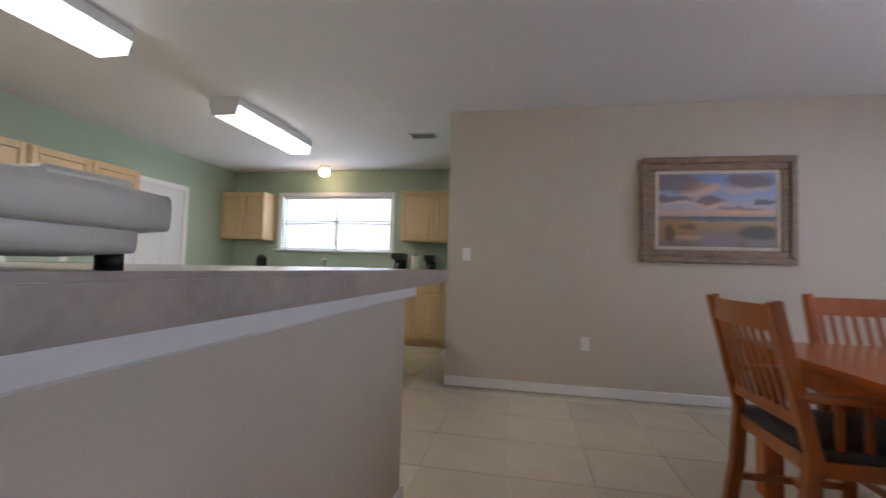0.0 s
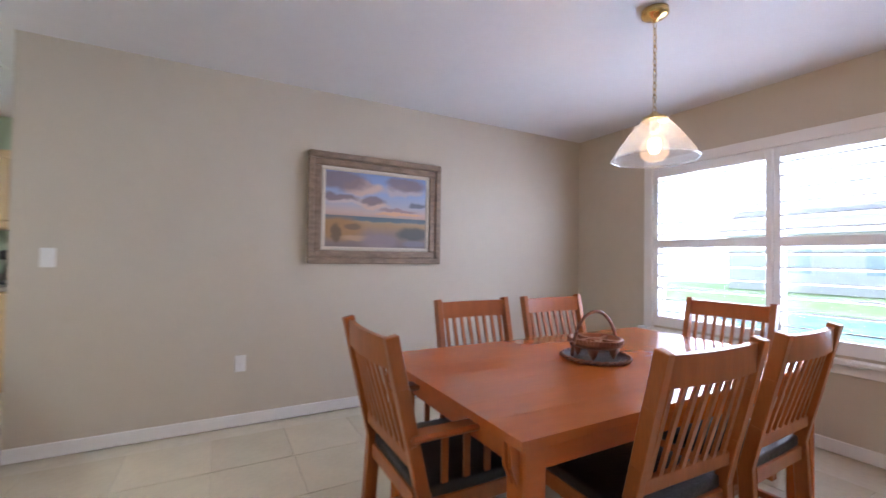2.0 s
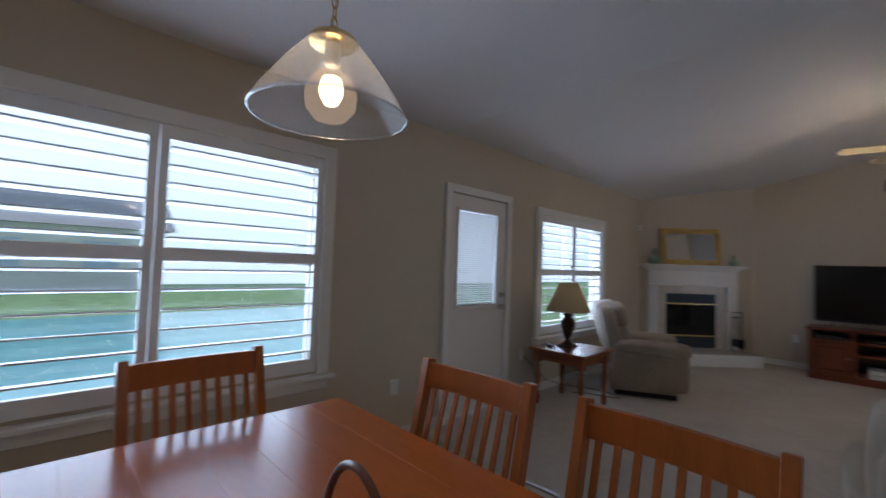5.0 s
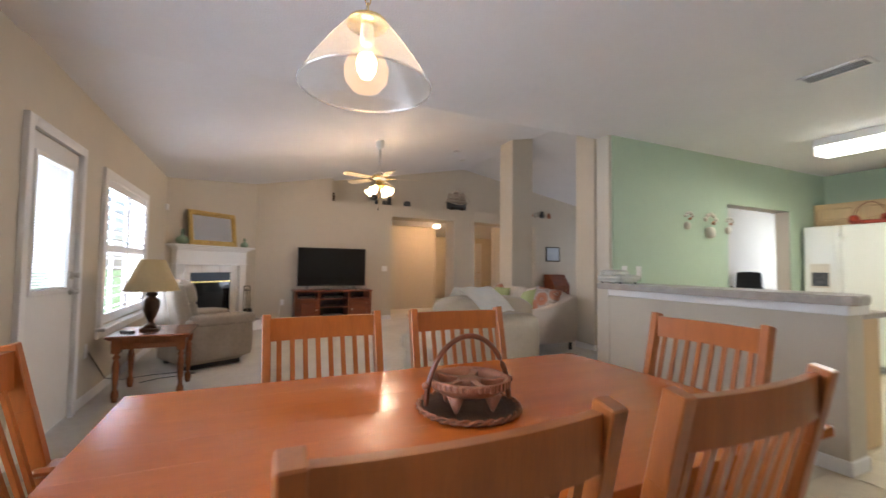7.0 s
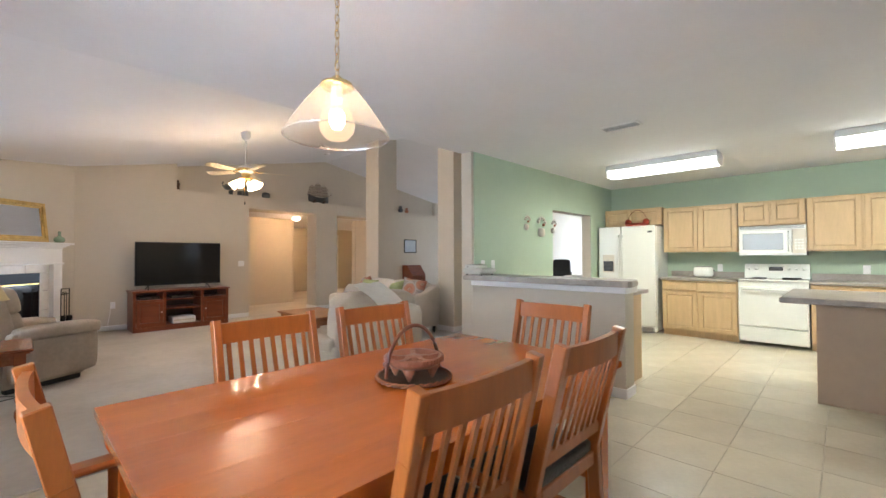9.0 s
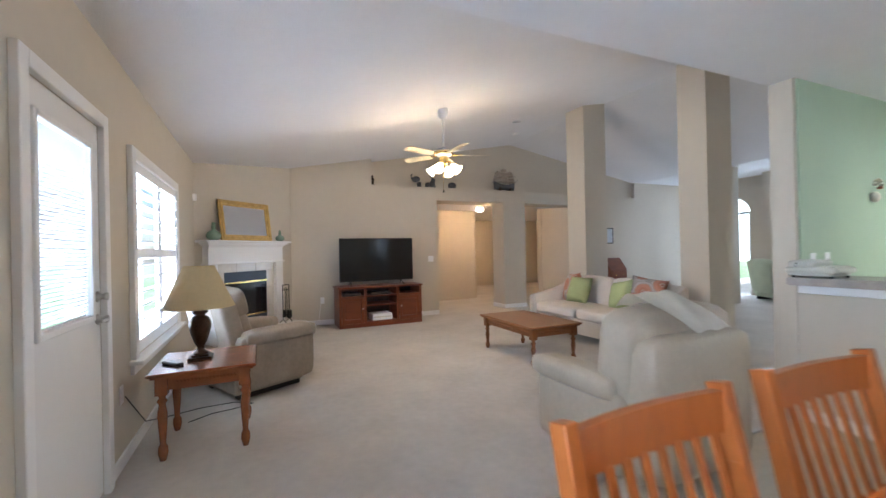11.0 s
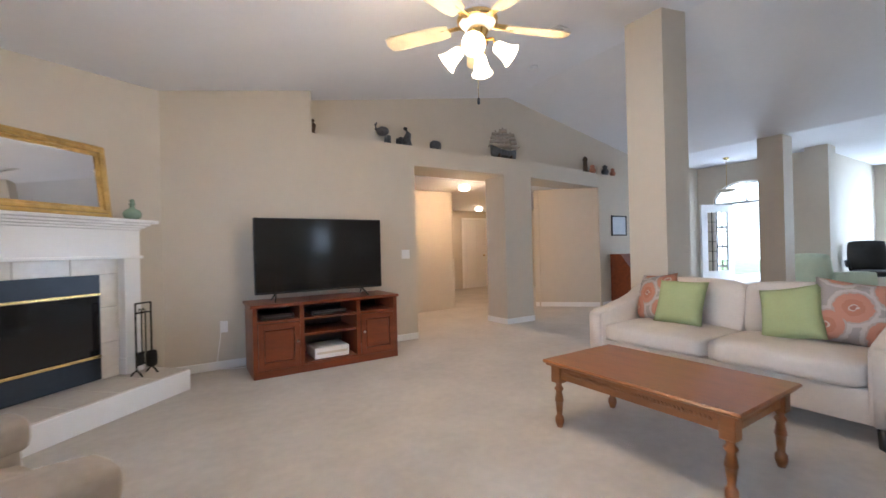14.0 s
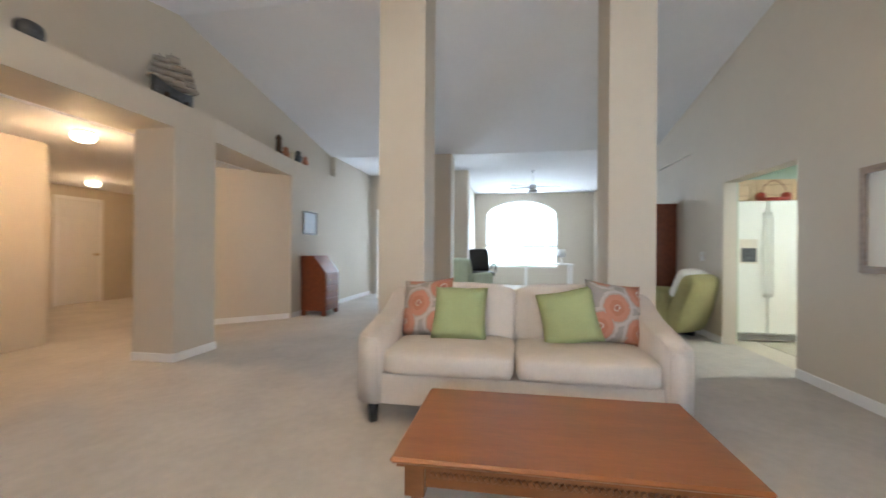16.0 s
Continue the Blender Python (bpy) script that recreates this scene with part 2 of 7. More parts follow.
def picture_mat():
    """A painted beach at dusk: sky wash, heavy clouds, sea, dunes, a sandy path and a thicket in soft brushwork."""
    m = bpy.data.materials.new("seascape_canvas")
    m.use_nodes = True
    n, l = m.node_tree.nodes, m.node_tree.links
    b = n["Principled BSDF"]
    b.inputs["Roughness"].default_value = 0.5
    tc = n.new("ShaderNodeTexCoord")

    def vmath(op, a, v):
        q = n.new("ShaderNodeVectorMath")
        q.operation = op
        l.new(a, q.inputs[0])
        q.inputs[1].default_value = v
        return q.outputs[0]

    def stirred(scale, amount):
        """The canvas coordinates, pushed about by noise."""
        st, nz, ad = vmath("MULTIPLY", tc.outputs["Generated"], (1.7, 1, 1.4)), n.new("ShaderNodeTexNoise"), n.new("ShaderNodeVectorMath")
        nz.inputs["Scale"].default_value, nz.inputs["Detail"].default_value = scale, 6
        l.new(st, nz.inputs[0])
        l.new(tc.outputs["Generated"], ad.inputs[0])
        l.new(vmath("MULTIPLY", vmath("SUBTRACT", nz.outputs["Color"], (0.5, 0.5, 0.5)), (amount, 0, amount * 0.8)), ad.inputs[1])
        return ad.outputs[0]

    def wash(stops, source):
        sep, ramp = n.new("ShaderNodeSeparateXYZ"), n.new("ShaderNodeValToRGB")
        l.new(source, sep.inputs[0]), l.new(sep.outputs[2], ramp.inputs[0])
        e = ramp.color_ramp.elements
        e[0].position, e[0].color = stops[0][0], (*stops[0][1], 1)
        e[1].position, e[1].color = stops[-1][0], (*stops[-1][1], 1)
        for p, c in stops[1:-1]:
            e.new(p).color = (*c, 1)
        return ramp.outputs[0]

    def dab(under, source, cx, cz, rx, rz, colour, strength=0.9, hard=0.5):
        d = vmath("MULTIPLY", vmath("SUBTRACT", source, (cx, 0.5, cz)), (1 / rx, 0, 1 / rz))
        ln, mr, mx = n.new("ShaderNodeVectorMath"), n.new("ShaderNodeMapRange"), n.new("ShaderNodeMixRGB")
        ln.operation = "LENGTH"
        l.new(d, ln.inputs[0]), l.new(ln.outputs["Value"], mr.inputs[0])
        mr.interpolation_type = "SMOOTHSTEP"
        for k, v in ((1, 1.0), (2, hard), (3, 0.0), (4, strength)):
            mr.inputs[k].default_value = v
        l.new(mr.outputs[0], mx.inputs[0]), l.new(under, mx.inputs[1])
        mx.inputs[2].default_value = (*colour, 1)
        return mx.outputs[0]

    air, ground = stirred(4.0, 0.22), stirred(7.0, 0.07)
    peach, violet, blue, slate = (0.66, 0.46, 0.36), (0.20, 0.155, 0.175), (0.20, 0.29, 0.55), (0.13, 0.14, 0.18)
    sky = wash(((0.40, (0.50, 0.33, 0.26)), (0.47, (0.56, 0.42, 0.37)), (0.58, (0.42, 0.43, 0.52)), (0.75, (0.30, 0.38, 0.60)), (1.0, blue)), tc.outputs["Generated"])
    for cx, cz, rx, rz, c in ((0.34, 0.80, 0.24, 0.13, peach), (0.14, 0.88, 0.34, 0.17, violet), (0.22, 0.62, 0.30, 0.08, (0.60, 0.50, 0.48)), (0.10, 0.66, 0.26, 0.07, violet),
                              (0.46, 0.58, 0.18, 0.07, peach), (0.45, 0.63, 0.17, 0.065, violet), (0.74, 0.80, 0.26, 0.10, (0.52, 0.44, 0.46)), (0.78, 0.89, 0.26, 0.12, violet),
                              (0.93, 0.62, 0.14, 0.045, slate), (0.70, 0.52, 0.24, 0.03, (0.34, 0.24, 0.24)), (0.72, 0.47, 0.30, 0.04, (0.72, 0.42, 0.24))):
        sky = dab(sky, air, cx, cz, rx, rz, c)
    land = wash(((0.02, (0.21, 0.165, 0.16)), (0.2, (0.30, 0.22, 0.18)), (0.30, (0.42, 0.27, 0.14)), (0.345, (0.40, 0.29, 0.18)), (0.36, (0.13, 0.18, 0.21)), (0.42, (0.11, 0.15, 0.19))), ground)
    for cx, cz, rx, rz, c in ((0.12, 0.24, 0.30, 0.20, (0.36, 0.20, 0.075)), (0.10, 0.18, 0.06, 0.16, (0.12, 0.085, 0.05)), (0.26, 0.27, 0.10, 0.06, (0.17, 0.115, 0.07)),
                              (0.30, 0.12, 0.20, 0.05, (0.48, 0.32, 0.20)), (0.52, 0.08, 0.24, 0.14, (0.27, 0.22, 0.235)), (0.86, 0.20, 0.22, 0.13, (0.085, 0.095, 0.09)), (0.88, 0.06, 0.16, 0.06, (0.22, 0.21, 0.24))):
        land = dab(land, ground, cx, cz, rx, rz, c)
    sep, step, mix = n.new("ShaderNodeSeparateXYZ"), n.new("ShaderNodeMath"), n.new("ShaderNodeMixRGB")
    step.operation, step.inputs[1].default_value = "GREATER_THAN", 0.415
    l.new(tc.outputs["Generated"], sep.inputs[0]), l.new(sep.outputs[2], step.inputs[0])
    l.new(step.outputs[0], mix.inputs[0]), l.new(land, mix.inputs[1]), l.new(sky, mix.inputs[2])
    l.new(mix.outputs[0], b.inputs["Base Color"])
    return m


def print_mat():
    """Cushion cover printed with large orange blooms on grey."""
    m = bpy.data.materials.new("floral_print")
    m.use_nodes = True
    n, l = m.node_tree.nodes, m.node_tree.links
    b = n["Principled BSDF"]
    b.inputs["Roughness"].default_value = 0.95
    tc, vo, r = n.new("ShaderNodeTexCoord"), n.new("ShaderNodeTexVoronoi"), n.new("ShaderNodeValToRGB")
    sep, com, wob, ad = n.new("ShaderNodeSeparateXYZ"), n.new("ShaderNodeCombineXYZ"), n.new("ShaderNodeTexNoise"), n.new("ShaderNodeMath")
    vo.voronoi_dimensions, vo.inputs["Scale"].default_value, vo.inputs["Randomness"].default_value = "2D", 4.6, 0.8
    l.new(tc.outputs["Object"], sep.inputs[0]), l.new(sep.outputs[0], com.inputs[0]), l.new(sep.outputs[2], com.inputs[1])
    l.new(com.outputs[0], vo.inputs[0])
    # ragged petals
    wob.inputs["Scale"].default_value, wob.inputs["Detail"].default_value = 34, 3
    l.new(com.outputs[0], wob.inputs[0])
    ad.operation, ad.inputs[1].default_value = "MULTIPLY_ADD", 0.16
    l.new(wob.outputs[0], ad.inputs[0]), l.new(vo.outputs["Distance"], ad.inputs[2]), l.new(ad.outputs[0], r.inputs[0])
    bp = n.new("ShaderNodeBump")
    bp.inputs["Strength"].default_value, bp.inputs["Distance"].default_value = 0.35, 0.004
    l.new(wob.outputs[0], bp.inputs["Height"]), l.new(bp.outputs[0], b.inputs["Normal"])
    r.color_ramp.interpolation = "CONSTANT"
    e = r.color_ramp.elements
    e[0].position, e[0].color = 0.0, (0.30, 0.13, 0.09, 1)
    e[1].position, e[1].color = 0.66, (0.30, 0.27, 0.25, 1)
    for p, c in ((0.15, (0.46, 0.38, 0.33)), (0.18, (0.38, 0.16, 0.10)), (0.33, (0.43, 0.20, 0.135)), (0.52, (0.34, 0.285, 0.255)), (0.57, (0.42, 0.37, 0.34))):
        e.new(p).color = (*c, 1)
    l.new(r.outputs[0], b.inputs["Base Color"])
    return m


CANVAS = picture_mat()
PRINT = print_mat()


# ---- mesh helpers ----
def box(bm, x0, x1, y0, y1, z0, z1, bev=0.0, m=None):
    """A box, with its edges rounded off by bev; m turns or moves it."""
    made = bmesh.ops.create_cube(bm, size=1.0)["verts"]
    mid, size = Vector(((x0 + x1) / 2, (y0 + y1) / 2, (z0 + z1) / 2)), (abs(x1 - x0), abs(y1 - y0), abs(z1 - z0))
    for v in made:
        v.co = Vector((v.co.x * size[0], v.co.y * size[1], v.co.z * size[2])) + mid
        if m:
            v.co = m @ v.co
    if bev:
        edges = list({e for v in made for e in v.link_edges})
        bmesh.ops.bevel(bm, geom=edges, offset=bev, segments=2 if bev > 0.012 else 1, profile=0.6, affect="EDGES")
    return bm


def soft(bm, x0, x1, y0, y1, z0, z1, puff=0.03, cuts=6, m=None, sag=0.0):
    """A stuffed cushion: a box with rounded edges whose faces swell."""
    before = set(bm.verts)
    made = bmesh.ops.create_cube(bm, size=2.0)["verts"]
    bmesh.ops.subdivide_edges(bm, edges=list({e for v in made for e in v.link_edges}), cuts=cuts, use_grid_fill=True)
    mid, half = Vector(((x0 + x1) / 2, (y0 + y1) / 2, (z0 + z1) / 2)), Vector((abs(x1 - x0), abs(y1 - y0), abs(z1 - z0))) / 2
    r = min(half) * 0.55
    todo = [v for v in bm.verts if v not in before]
    for v in todo:
        c = v.co
        p = Vector((c.x * half.x, c.y * half.y, c.z * half.z))
        core = Vector([max(-h + r, min(h - r, q)) for q, h in zip(p, half)])
        d = p - core
        if d.length > 1e-6:
            p = core + d.normalized() * min(d.length, r)
        s = (1 - c.x**2) * (1 - c.y**2) + (1 - c.y**2) * (1 - c.z**2) + (1 - c.x**2) * (1 - c.z**2)
        p += Vector((c.x, c.y, c.z)) * puff * s * 0.5
        p.z -= sag * (1 - c.x**2) * (1 - c.y**2)
        p += mid
        v.co = (m @ p) if m else p
    for v in todo:
        for fc in v.link_faces:
            fc.smooth = True
    return bm


def lathe(bm, profile, x=0, y=0, z=0, seg=24, m=None):
    """A turned body from (radius, height) pairs."""
    rings = []
    for r, h in profile:
        ring = []
        for k in range(seg):
            a = 2 * math.pi * k / seg
            p = Vector((x + r * math.cos(a), y + r * math.sin(a), z + h))
            ring.append(bm.verts.new(m @ p if m else p))
        rings.append(ring)
    for a, b in zip(rings, rings[1:]):
        for k in range(seg):
            bm.faces.new((a[k], a[(k + 1) % seg], b[(k + 1) % seg], b[k])).smooth = True
    for ring, flip in ((rings[0], True), (rings[-1], False)):
        if profile[0 if flip else -1][0] > 1e-4:
            bm.faces.new(ring[::-1] if flip else ring)
    return bm


def tube(bm, points, r=0.01, seg=8, closed=False):
    """A round bar along a line of points."""
    pts = [Vector(p) for p in points]
    rings = []
    for k, p in enumerate(pts):
        a = pts[k - 1] if (k or closed) else p
        b = pts[(k + 1) % len(pts)] if (k + 1 < len(pts) or closed) else p
        d = (b - a).normalized()
        u = d.cross(Vector((0, 0, 1)) if abs(d.z) < 0.9 else Vector((1, 0, 0))).normalized()
        w = d.cross(u)
        rr = r[k] if isinstance(r, (list, tuple)) else r
        rings.append([bm.verts.new(p + rr * (math.cos(2 * math.pi * j / seg) * u + math.sin(2 * math.pi * j / seg) * w)) for j in range(seg)])
    pairs = list(zip(rings, rings[1:])) + ([(rings[-1], rings[0])] if closed else [])
    for a, b in pairs:
        for j in range(seg):
            bm.faces.new((a[j], a[(j + 1) % seg], b[(j + 1) % seg], b[j])).smooth = True
    if not closed:
        bm.faces.new(rings[0][::-1]), bm.faces.new(rings[-1])
    return bm


def prism(bm, outline, depth, m=None):
    """An outline of (x, z) pairs in the plane y=0, drawn out to y=depth."""
    a = [bm.verts.new((m @ Vector((x, 0, z))) if m else Vector((x, 0, z))) for x, z in outline]
    b = [bm.verts.new((m @ Vector((x, depth, z))) if m else Vector((x, depth, z))) for x, z in outline]
    bm.faces.new(a), bm.faces.new(b[::-1])
    for k in range(len(a)):
        j = (k + 1) % len(a)
        bm.faces.new((a[k], b[k], b[j], a[j]))
    return bm


def part(name, bm, material, parent=None, label="", smooth=False):
    bmesh.ops.recalc_face_normals(bm, faces=bm.faces)
    me = bpy.data.meshes.new(name)
    bm.to_mesh(me)
    bm.free()
    if smooth:
        for p in me.polygons:
            p.use_smooth = True
    me.materials.append(material)
    ob = new(name, me)
    if parent:
        ob.parent = parent
    if label:
        ob["label"] = label
    return ob


def B(*a, **k):
    return box(bmesh.new(), *a, **k)


def thing(name, m, label, category, group=""):
    ob = new(name)
    ob.matrix_world = m
    ob.empty_display_size = 0.1
    return tagged(ob, label, category, group)


def structure(name, bm, material, label, category):
    return tagged(part(name, bm, material), label, category, kind="structure")


def wall_boxes(bm, run, a0, a1, c0, c1, z0, z1, holes=()):
    """A straight wall along x or y from a0 to a1, between c0 and c1 across, with holes (a, b, low, high)."""
    cuts = sorted({a0, a1, *[h[0] for h in holes], *[h[1] for h in holes]})
    for p, q in zip(cuts, cuts[1:]):
        over = [h for h in holes if h[0] <= p + 1e-6 and h[1] >= q - 1e-6]
        spans = [(z0, z1)] if not over else [(z0, over[0][2]), (over[0][3], z1)]
        for lo, hi in spans:
            if hi - lo > 1e-4:
                box(bm, *((p, q, c0, c1) if run == "x" else (c0, c1, p, q)), lo, hi)
    return bm


# ---- the large structure ----
H = 2.50
RIDGE_X, RIDGE_Z, EAVE_Z, WEST_X, WEST_Z = -1.3, 3.66, 2.52, -5.2, 2.95


def vault(x):
    slope_e, slope_w = (RIDGE_Z - EAVE_Z) / (4.77 - RIDGE_X), (RIDGE_Z - WEST_Z) / (RIDGE_X - WEST_X)
    return EAVE_Z + (4.77 - x) * slope_e if x > RIDGE_X else RIDGE_Z - (RIDGE_X - x) * slope_w


structure("floor", B(-11.2, 4.95, -10.6, 0.68, -0.15, 0.0), CARPET, "cream cut-pile carpet with wear paths", "carpet")
tile_floor = structure("floor_tiled", B(-3.9, 4.95, 0.68, 6.7, -0.15, -0.006), GROUT, "cream ceramic tile floor with pale grout", "floor")
structure("threshold_trim", B(0.45, 4.77, 0.66, 0.69, -0.01, 0.008, bev=0.003), NICKEL, "thin metal strip where carpet meets tile", "trim")

structure("wall_east", wall_boxes(bmesh.new(), "y", -4.1, 4.55, 4.77, 4.92, 0, 2.75,
          [(1.62, 3.46, 0.63, 2.03), (-0.40, 0.40, 0.0, 2.00), (-2.54, -1.02, 0.62, 1.95)]), PAINT, "beige painted wall with two windows and a patio door", "wall")
structure("wall_north", B(0.22, 4.77, 4.36, 4.5, 0, H), PAINT, "beige painted dining wall", "wall")
structure("wall_kitchen_east", B(0.22, 0.36, 4.5, 6.55, 0, H), GREEN, "green painted kitchen wall", "wall")
structure("wall_kitchen_north", wall_boxes(bmesh.new(), "x", -3.85, 0.36, 6.55, 6.7, 0, H, [(-2.83, -1.05, 1.27, 2.1)]), GREEN, "green painted kitchen wall with a window", "wall")
structure("wall_kitchen_west", B(-3.85, -3.7, 0.6, 6.55, 0, H), GREEN, "green painted kitchen wall", "wall")
DW = (-2.82, -1.50, 0.0, 1.95)
structure("wall_between", wall_boxes(bmesh.new(), "x", -3.7, 0.37, 0.53, 0.686, 0, H + 0.02, [DW]), PAINT, "beige wall with a doorway to the kitchen", "wall")
structure("wall_between_green", wall_boxes(bmesh.new(), "x", -3.7, 0.33, 0.686, 0.70, 0, H, [DW]), GREEN, "green kitchen face of the dividing wall", "wall")
bm = bmesh.new()
prism(bm, [(4.77, H + 0.02), (4.77, EAVE_Z + 0.05), (RIDGE_X, RIDGE_Z + 0.05), (-5.2, WEST_Z + 0.05), (-5.2, H + 0.02)], 0.17, pose(0, 0.53, 0))
structure("wall_gable", bm, PAINT, "beige gable above the dining ceiling", "wall")
structure("wall_west_room_north", B(-11.0, -3.7, 0.53, 0.7, 0, H), PAINT, "beige painted wall", "wall")
structure("wall_west_room_north_top", B(-11.0, -5.2, 0.53, 0.7, H, 3.05), PAINT, "beige painted wall", "wall")

structure("ceiling", box(B(-3.85, 4.92, 0.7, 6.7, H, H + 0.12), 0.37, 4.77, 0.534, 0.7, H, H + 0.1), CEIL, "flat white textured ceiling over dining room and kitchen", "ceiling")
bm = bmesh.new()
prism(bm, [(4.92, vault(4.92)), (RIDGE_X, RIDGE_Z), (WEST_X, WEST_Z), (WEST_X, WEST_Z + 0.12), (RIDGE_X, RIDGE_Z + 0.12), (4.92, vault(4.92) + 0.12)], 6.8, pose(0, -6.1, 0))
structure("ceiling_vault", bm, CEIL, "white textured vaulted ceiling with a ridge", "ceiling")
structure("ceiling_west", B(-11.2, WEST_X, -6.1, 0.7, WEST_Z, WEST_Z + 0.12), CEIL, "flat white ceiling of entry and study", "ceiling")
structure("ceiling_hall", B(-6.2, 1.6, -10.7, -5.95, 2.3, 2.4), CEIL, "flat white hall ceiling", "ceiling")

# the television wall, its ledge and the openings below it
YS = -5.22
LEDGE = 2.55
bm = bmesh.new()
prism(bm, [(0.70, 0), (4.77, 0), (4.77, vault(4.77)), (2.03, vault(2.03)), (2.03, LEDGE), (0.70, LEDGE)], -0.14, pose(0, YS, 0))
structure("wall_south", bm, PAINT, "beige painted wall behind the television", "wall")
bm = box(bmesh.new(), -1.42, 0.70, YS - 0.62, YS, 2.29, LEDGE)
a = [(-1.42, YS), (-3.45, -5.48), (-3.45, -5.87), (-1.42, -5.87)]
lo, hi = [bm.verts.new((x, y, 2.29)) for x, y in a], [bm.verts.new((x, y, LEDGE)) for x, y in a]
bm.faces.new(lo), bm.faces.new(hi[::-1])
for k in range(4):
    bm.faces.new((lo[k], hi[k], hi[(k + 1) % 4], lo[(k + 1) % 4]))
structure("plant_ledge", bm, PAINT, "beige plaster ledge over the hall openings", "ledge")
structure("plant_ledge_east", B(0.70, 2.03, YS - 0.62, YS - 0.14, LEDGE - 0.1, LEDGE), PAINT, "beige plaster ledge", "ledge")
bm = bmesh.new()
prism(bm, [(2.17, LEDGE - 0.1), (2.17, vault(2.17)), (RIDGE_X, RIDGE_Z), (WEST_X, WEST_Z), (-7.2, WEST_Z), (-7.2, LEDGE - 0.1)], -0.1, pose(0, YS - 0.36, 0))
structure("wall_niche", bm, PAINT, "pale wall behind the plant ledge", "wall")
structure("wall_niche_end", B(2.03, 2.17, YS - 0.62, YS - 0.14, LEDGE - 0.1, vault(2.1)), PAINT, "end of the ledge niche", "wall")
structure("column_hall", B(-1.42, -0.86, -5.68, YS - 0.002, 0, 2.29), PAINT, "beige square column between hall openings", "column")
bm = box(bmesh.new(), -5.1, -3.45, -6.05, -5.48, 0, LEDGE)
box(bm, -7.3, -5.1, -6.05, -5.48, 0, WEST_Z)
structure("wall_entry_south", bm, PAINT, "beige entry wall with a ledge", "wall")
bm = bmesh.new()
for (x0, y0), (x1, y1) in (((-3.45, -5.5), (-2.6, -6.35)), ((-2.6, -6.35), (-5.6, -8.3)), ((-5.6, -8.3), (-5.6, -10.4)), ((1.5, -5.36), (1.5, -7.2)), ((1.6, -7.2), (-1.2, -7.32)), ((-1.2, -7.32), (-2.2, -10.4))):
    d = Vector((x1 - x0, y1 - y0, 0))
    turn = Matrix.Translation((x0, y0, 0)) @ Matrix.Rotation(math.atan2(d.y, d.x), 4, "Z")
    box(bm, 0, d.length, -0.1, 0.0, 0, 2.3, m=turn)
structure("wall_hall", bm, PAINT, "warm-lit beige hall walls", "wall")
structure("wall_hall_end", wall_boxes(bmesh.new(), "x", -5.7, -2.1, -10.5, -10.4, 0, 2.3), PAINT, "beige wall at the end of the hall", "wall")

# fireplace corner, turned by 45 degrees
turn = Matrix.Translation((4.125, -4.575, 0)) @ Matrix.Rotation(radians(45), 4, "Z")
bm = bmesh.new()
box(bm, -1.05, 1.05, -0.12, 0, 0, 2.95, m=turn)
structure("wall_chimney", bm, PAINT, "beige corner wall above the fireplace", "wall")

# columns and the entry
for n, (x0, x1, y0, y1) in enumerate(((-1.29, -0.83, -3.14, -2.73), (-1.42, -0.95, -1.19, -0.82)), 1):
    structure("column_%d" % n, B(x0, x1, y0, y1, 0, vault((x0 + x1) / 2) + 0.05), PAINT, "beige square column rising to the vault", "column")
    structure("baseboard_column_%d" % n, B(x0 - 0.014, x1 + 0.014, y0 - 0.014, y1 + 0.014, 0, 0.085, bev=0.006), WHITE, "white baseboard round a column", "baseboard")
structure("column_3", B(-5.52, -5.12, -3.50, -3.14, 0, WEST_Z), PAINT, "beige square column at the entry", "column")
structure("column_4", B(-7.2, -6.78, -3.34, -3.0, 0, WEST_Z), PAINT, "beige wall end beside the entry", "column")
structure("wall_study_south", B(-10.9, -7.2, -3.34, -3.2, 0, WEST_Z), PAINT, "beige study wall", "wall")


def arch_wall(name, x, y0, y1, ztop, a, b, sill, spring, rise, label):
    """A wall across x with an opening from a to b under a flat arch."""
    bm = bmesh.new()
    wall_boxes(bm, "y", y0, y1, x - 0.15, x, 0, ztop, [(a, b, sill, spring + rise)])
    mid, half = (a + b) / 2, (b - a) / 2
    for s in (-1, 1):
        arc = [(mid + s * half * math.cos(t), spring + rise * math.sin(t)) for t in np.linspace(0, math.pi / 2, 12)]
        line = [(mid + s * half, spring + rise)] + arc
        va = [bm.verts.new((x, y, z)) for y, z in line]
        vb = [bm.verts.new((x - 0.15, y, z)) for y, z in line]
        bm.faces.new(va), bm.faces.new(vb[::-1])
        for k in range(len(va)):
            bm.faces.new((va[k], vb[k], vb[(k + 1) % len(va)], va[(k + 1) % len(va)]))
    return structure(name, bm, PAINT, label, "wall")


arch_wall("wall_study_west", -10.87, -3.34, 0.7, WEST_Z, -2.85, -0.56, 0.55, 2.18, 0.55, "beige study wall with an arched window")
arch_wall("wall_entry_west", -7.2, -5.5, -3.3, WEST_Z, -5.15, -3.85, 0.0, 2.07, 0.48, "beige entry wall with an arched doorway")


def baseboard(name, x0, x1, y0, y1):
    structure(name, B(x0, x1, y0, y1, 0, 0.085, bev=0.005), WHITE, "white painted baseboard", "baseboard")


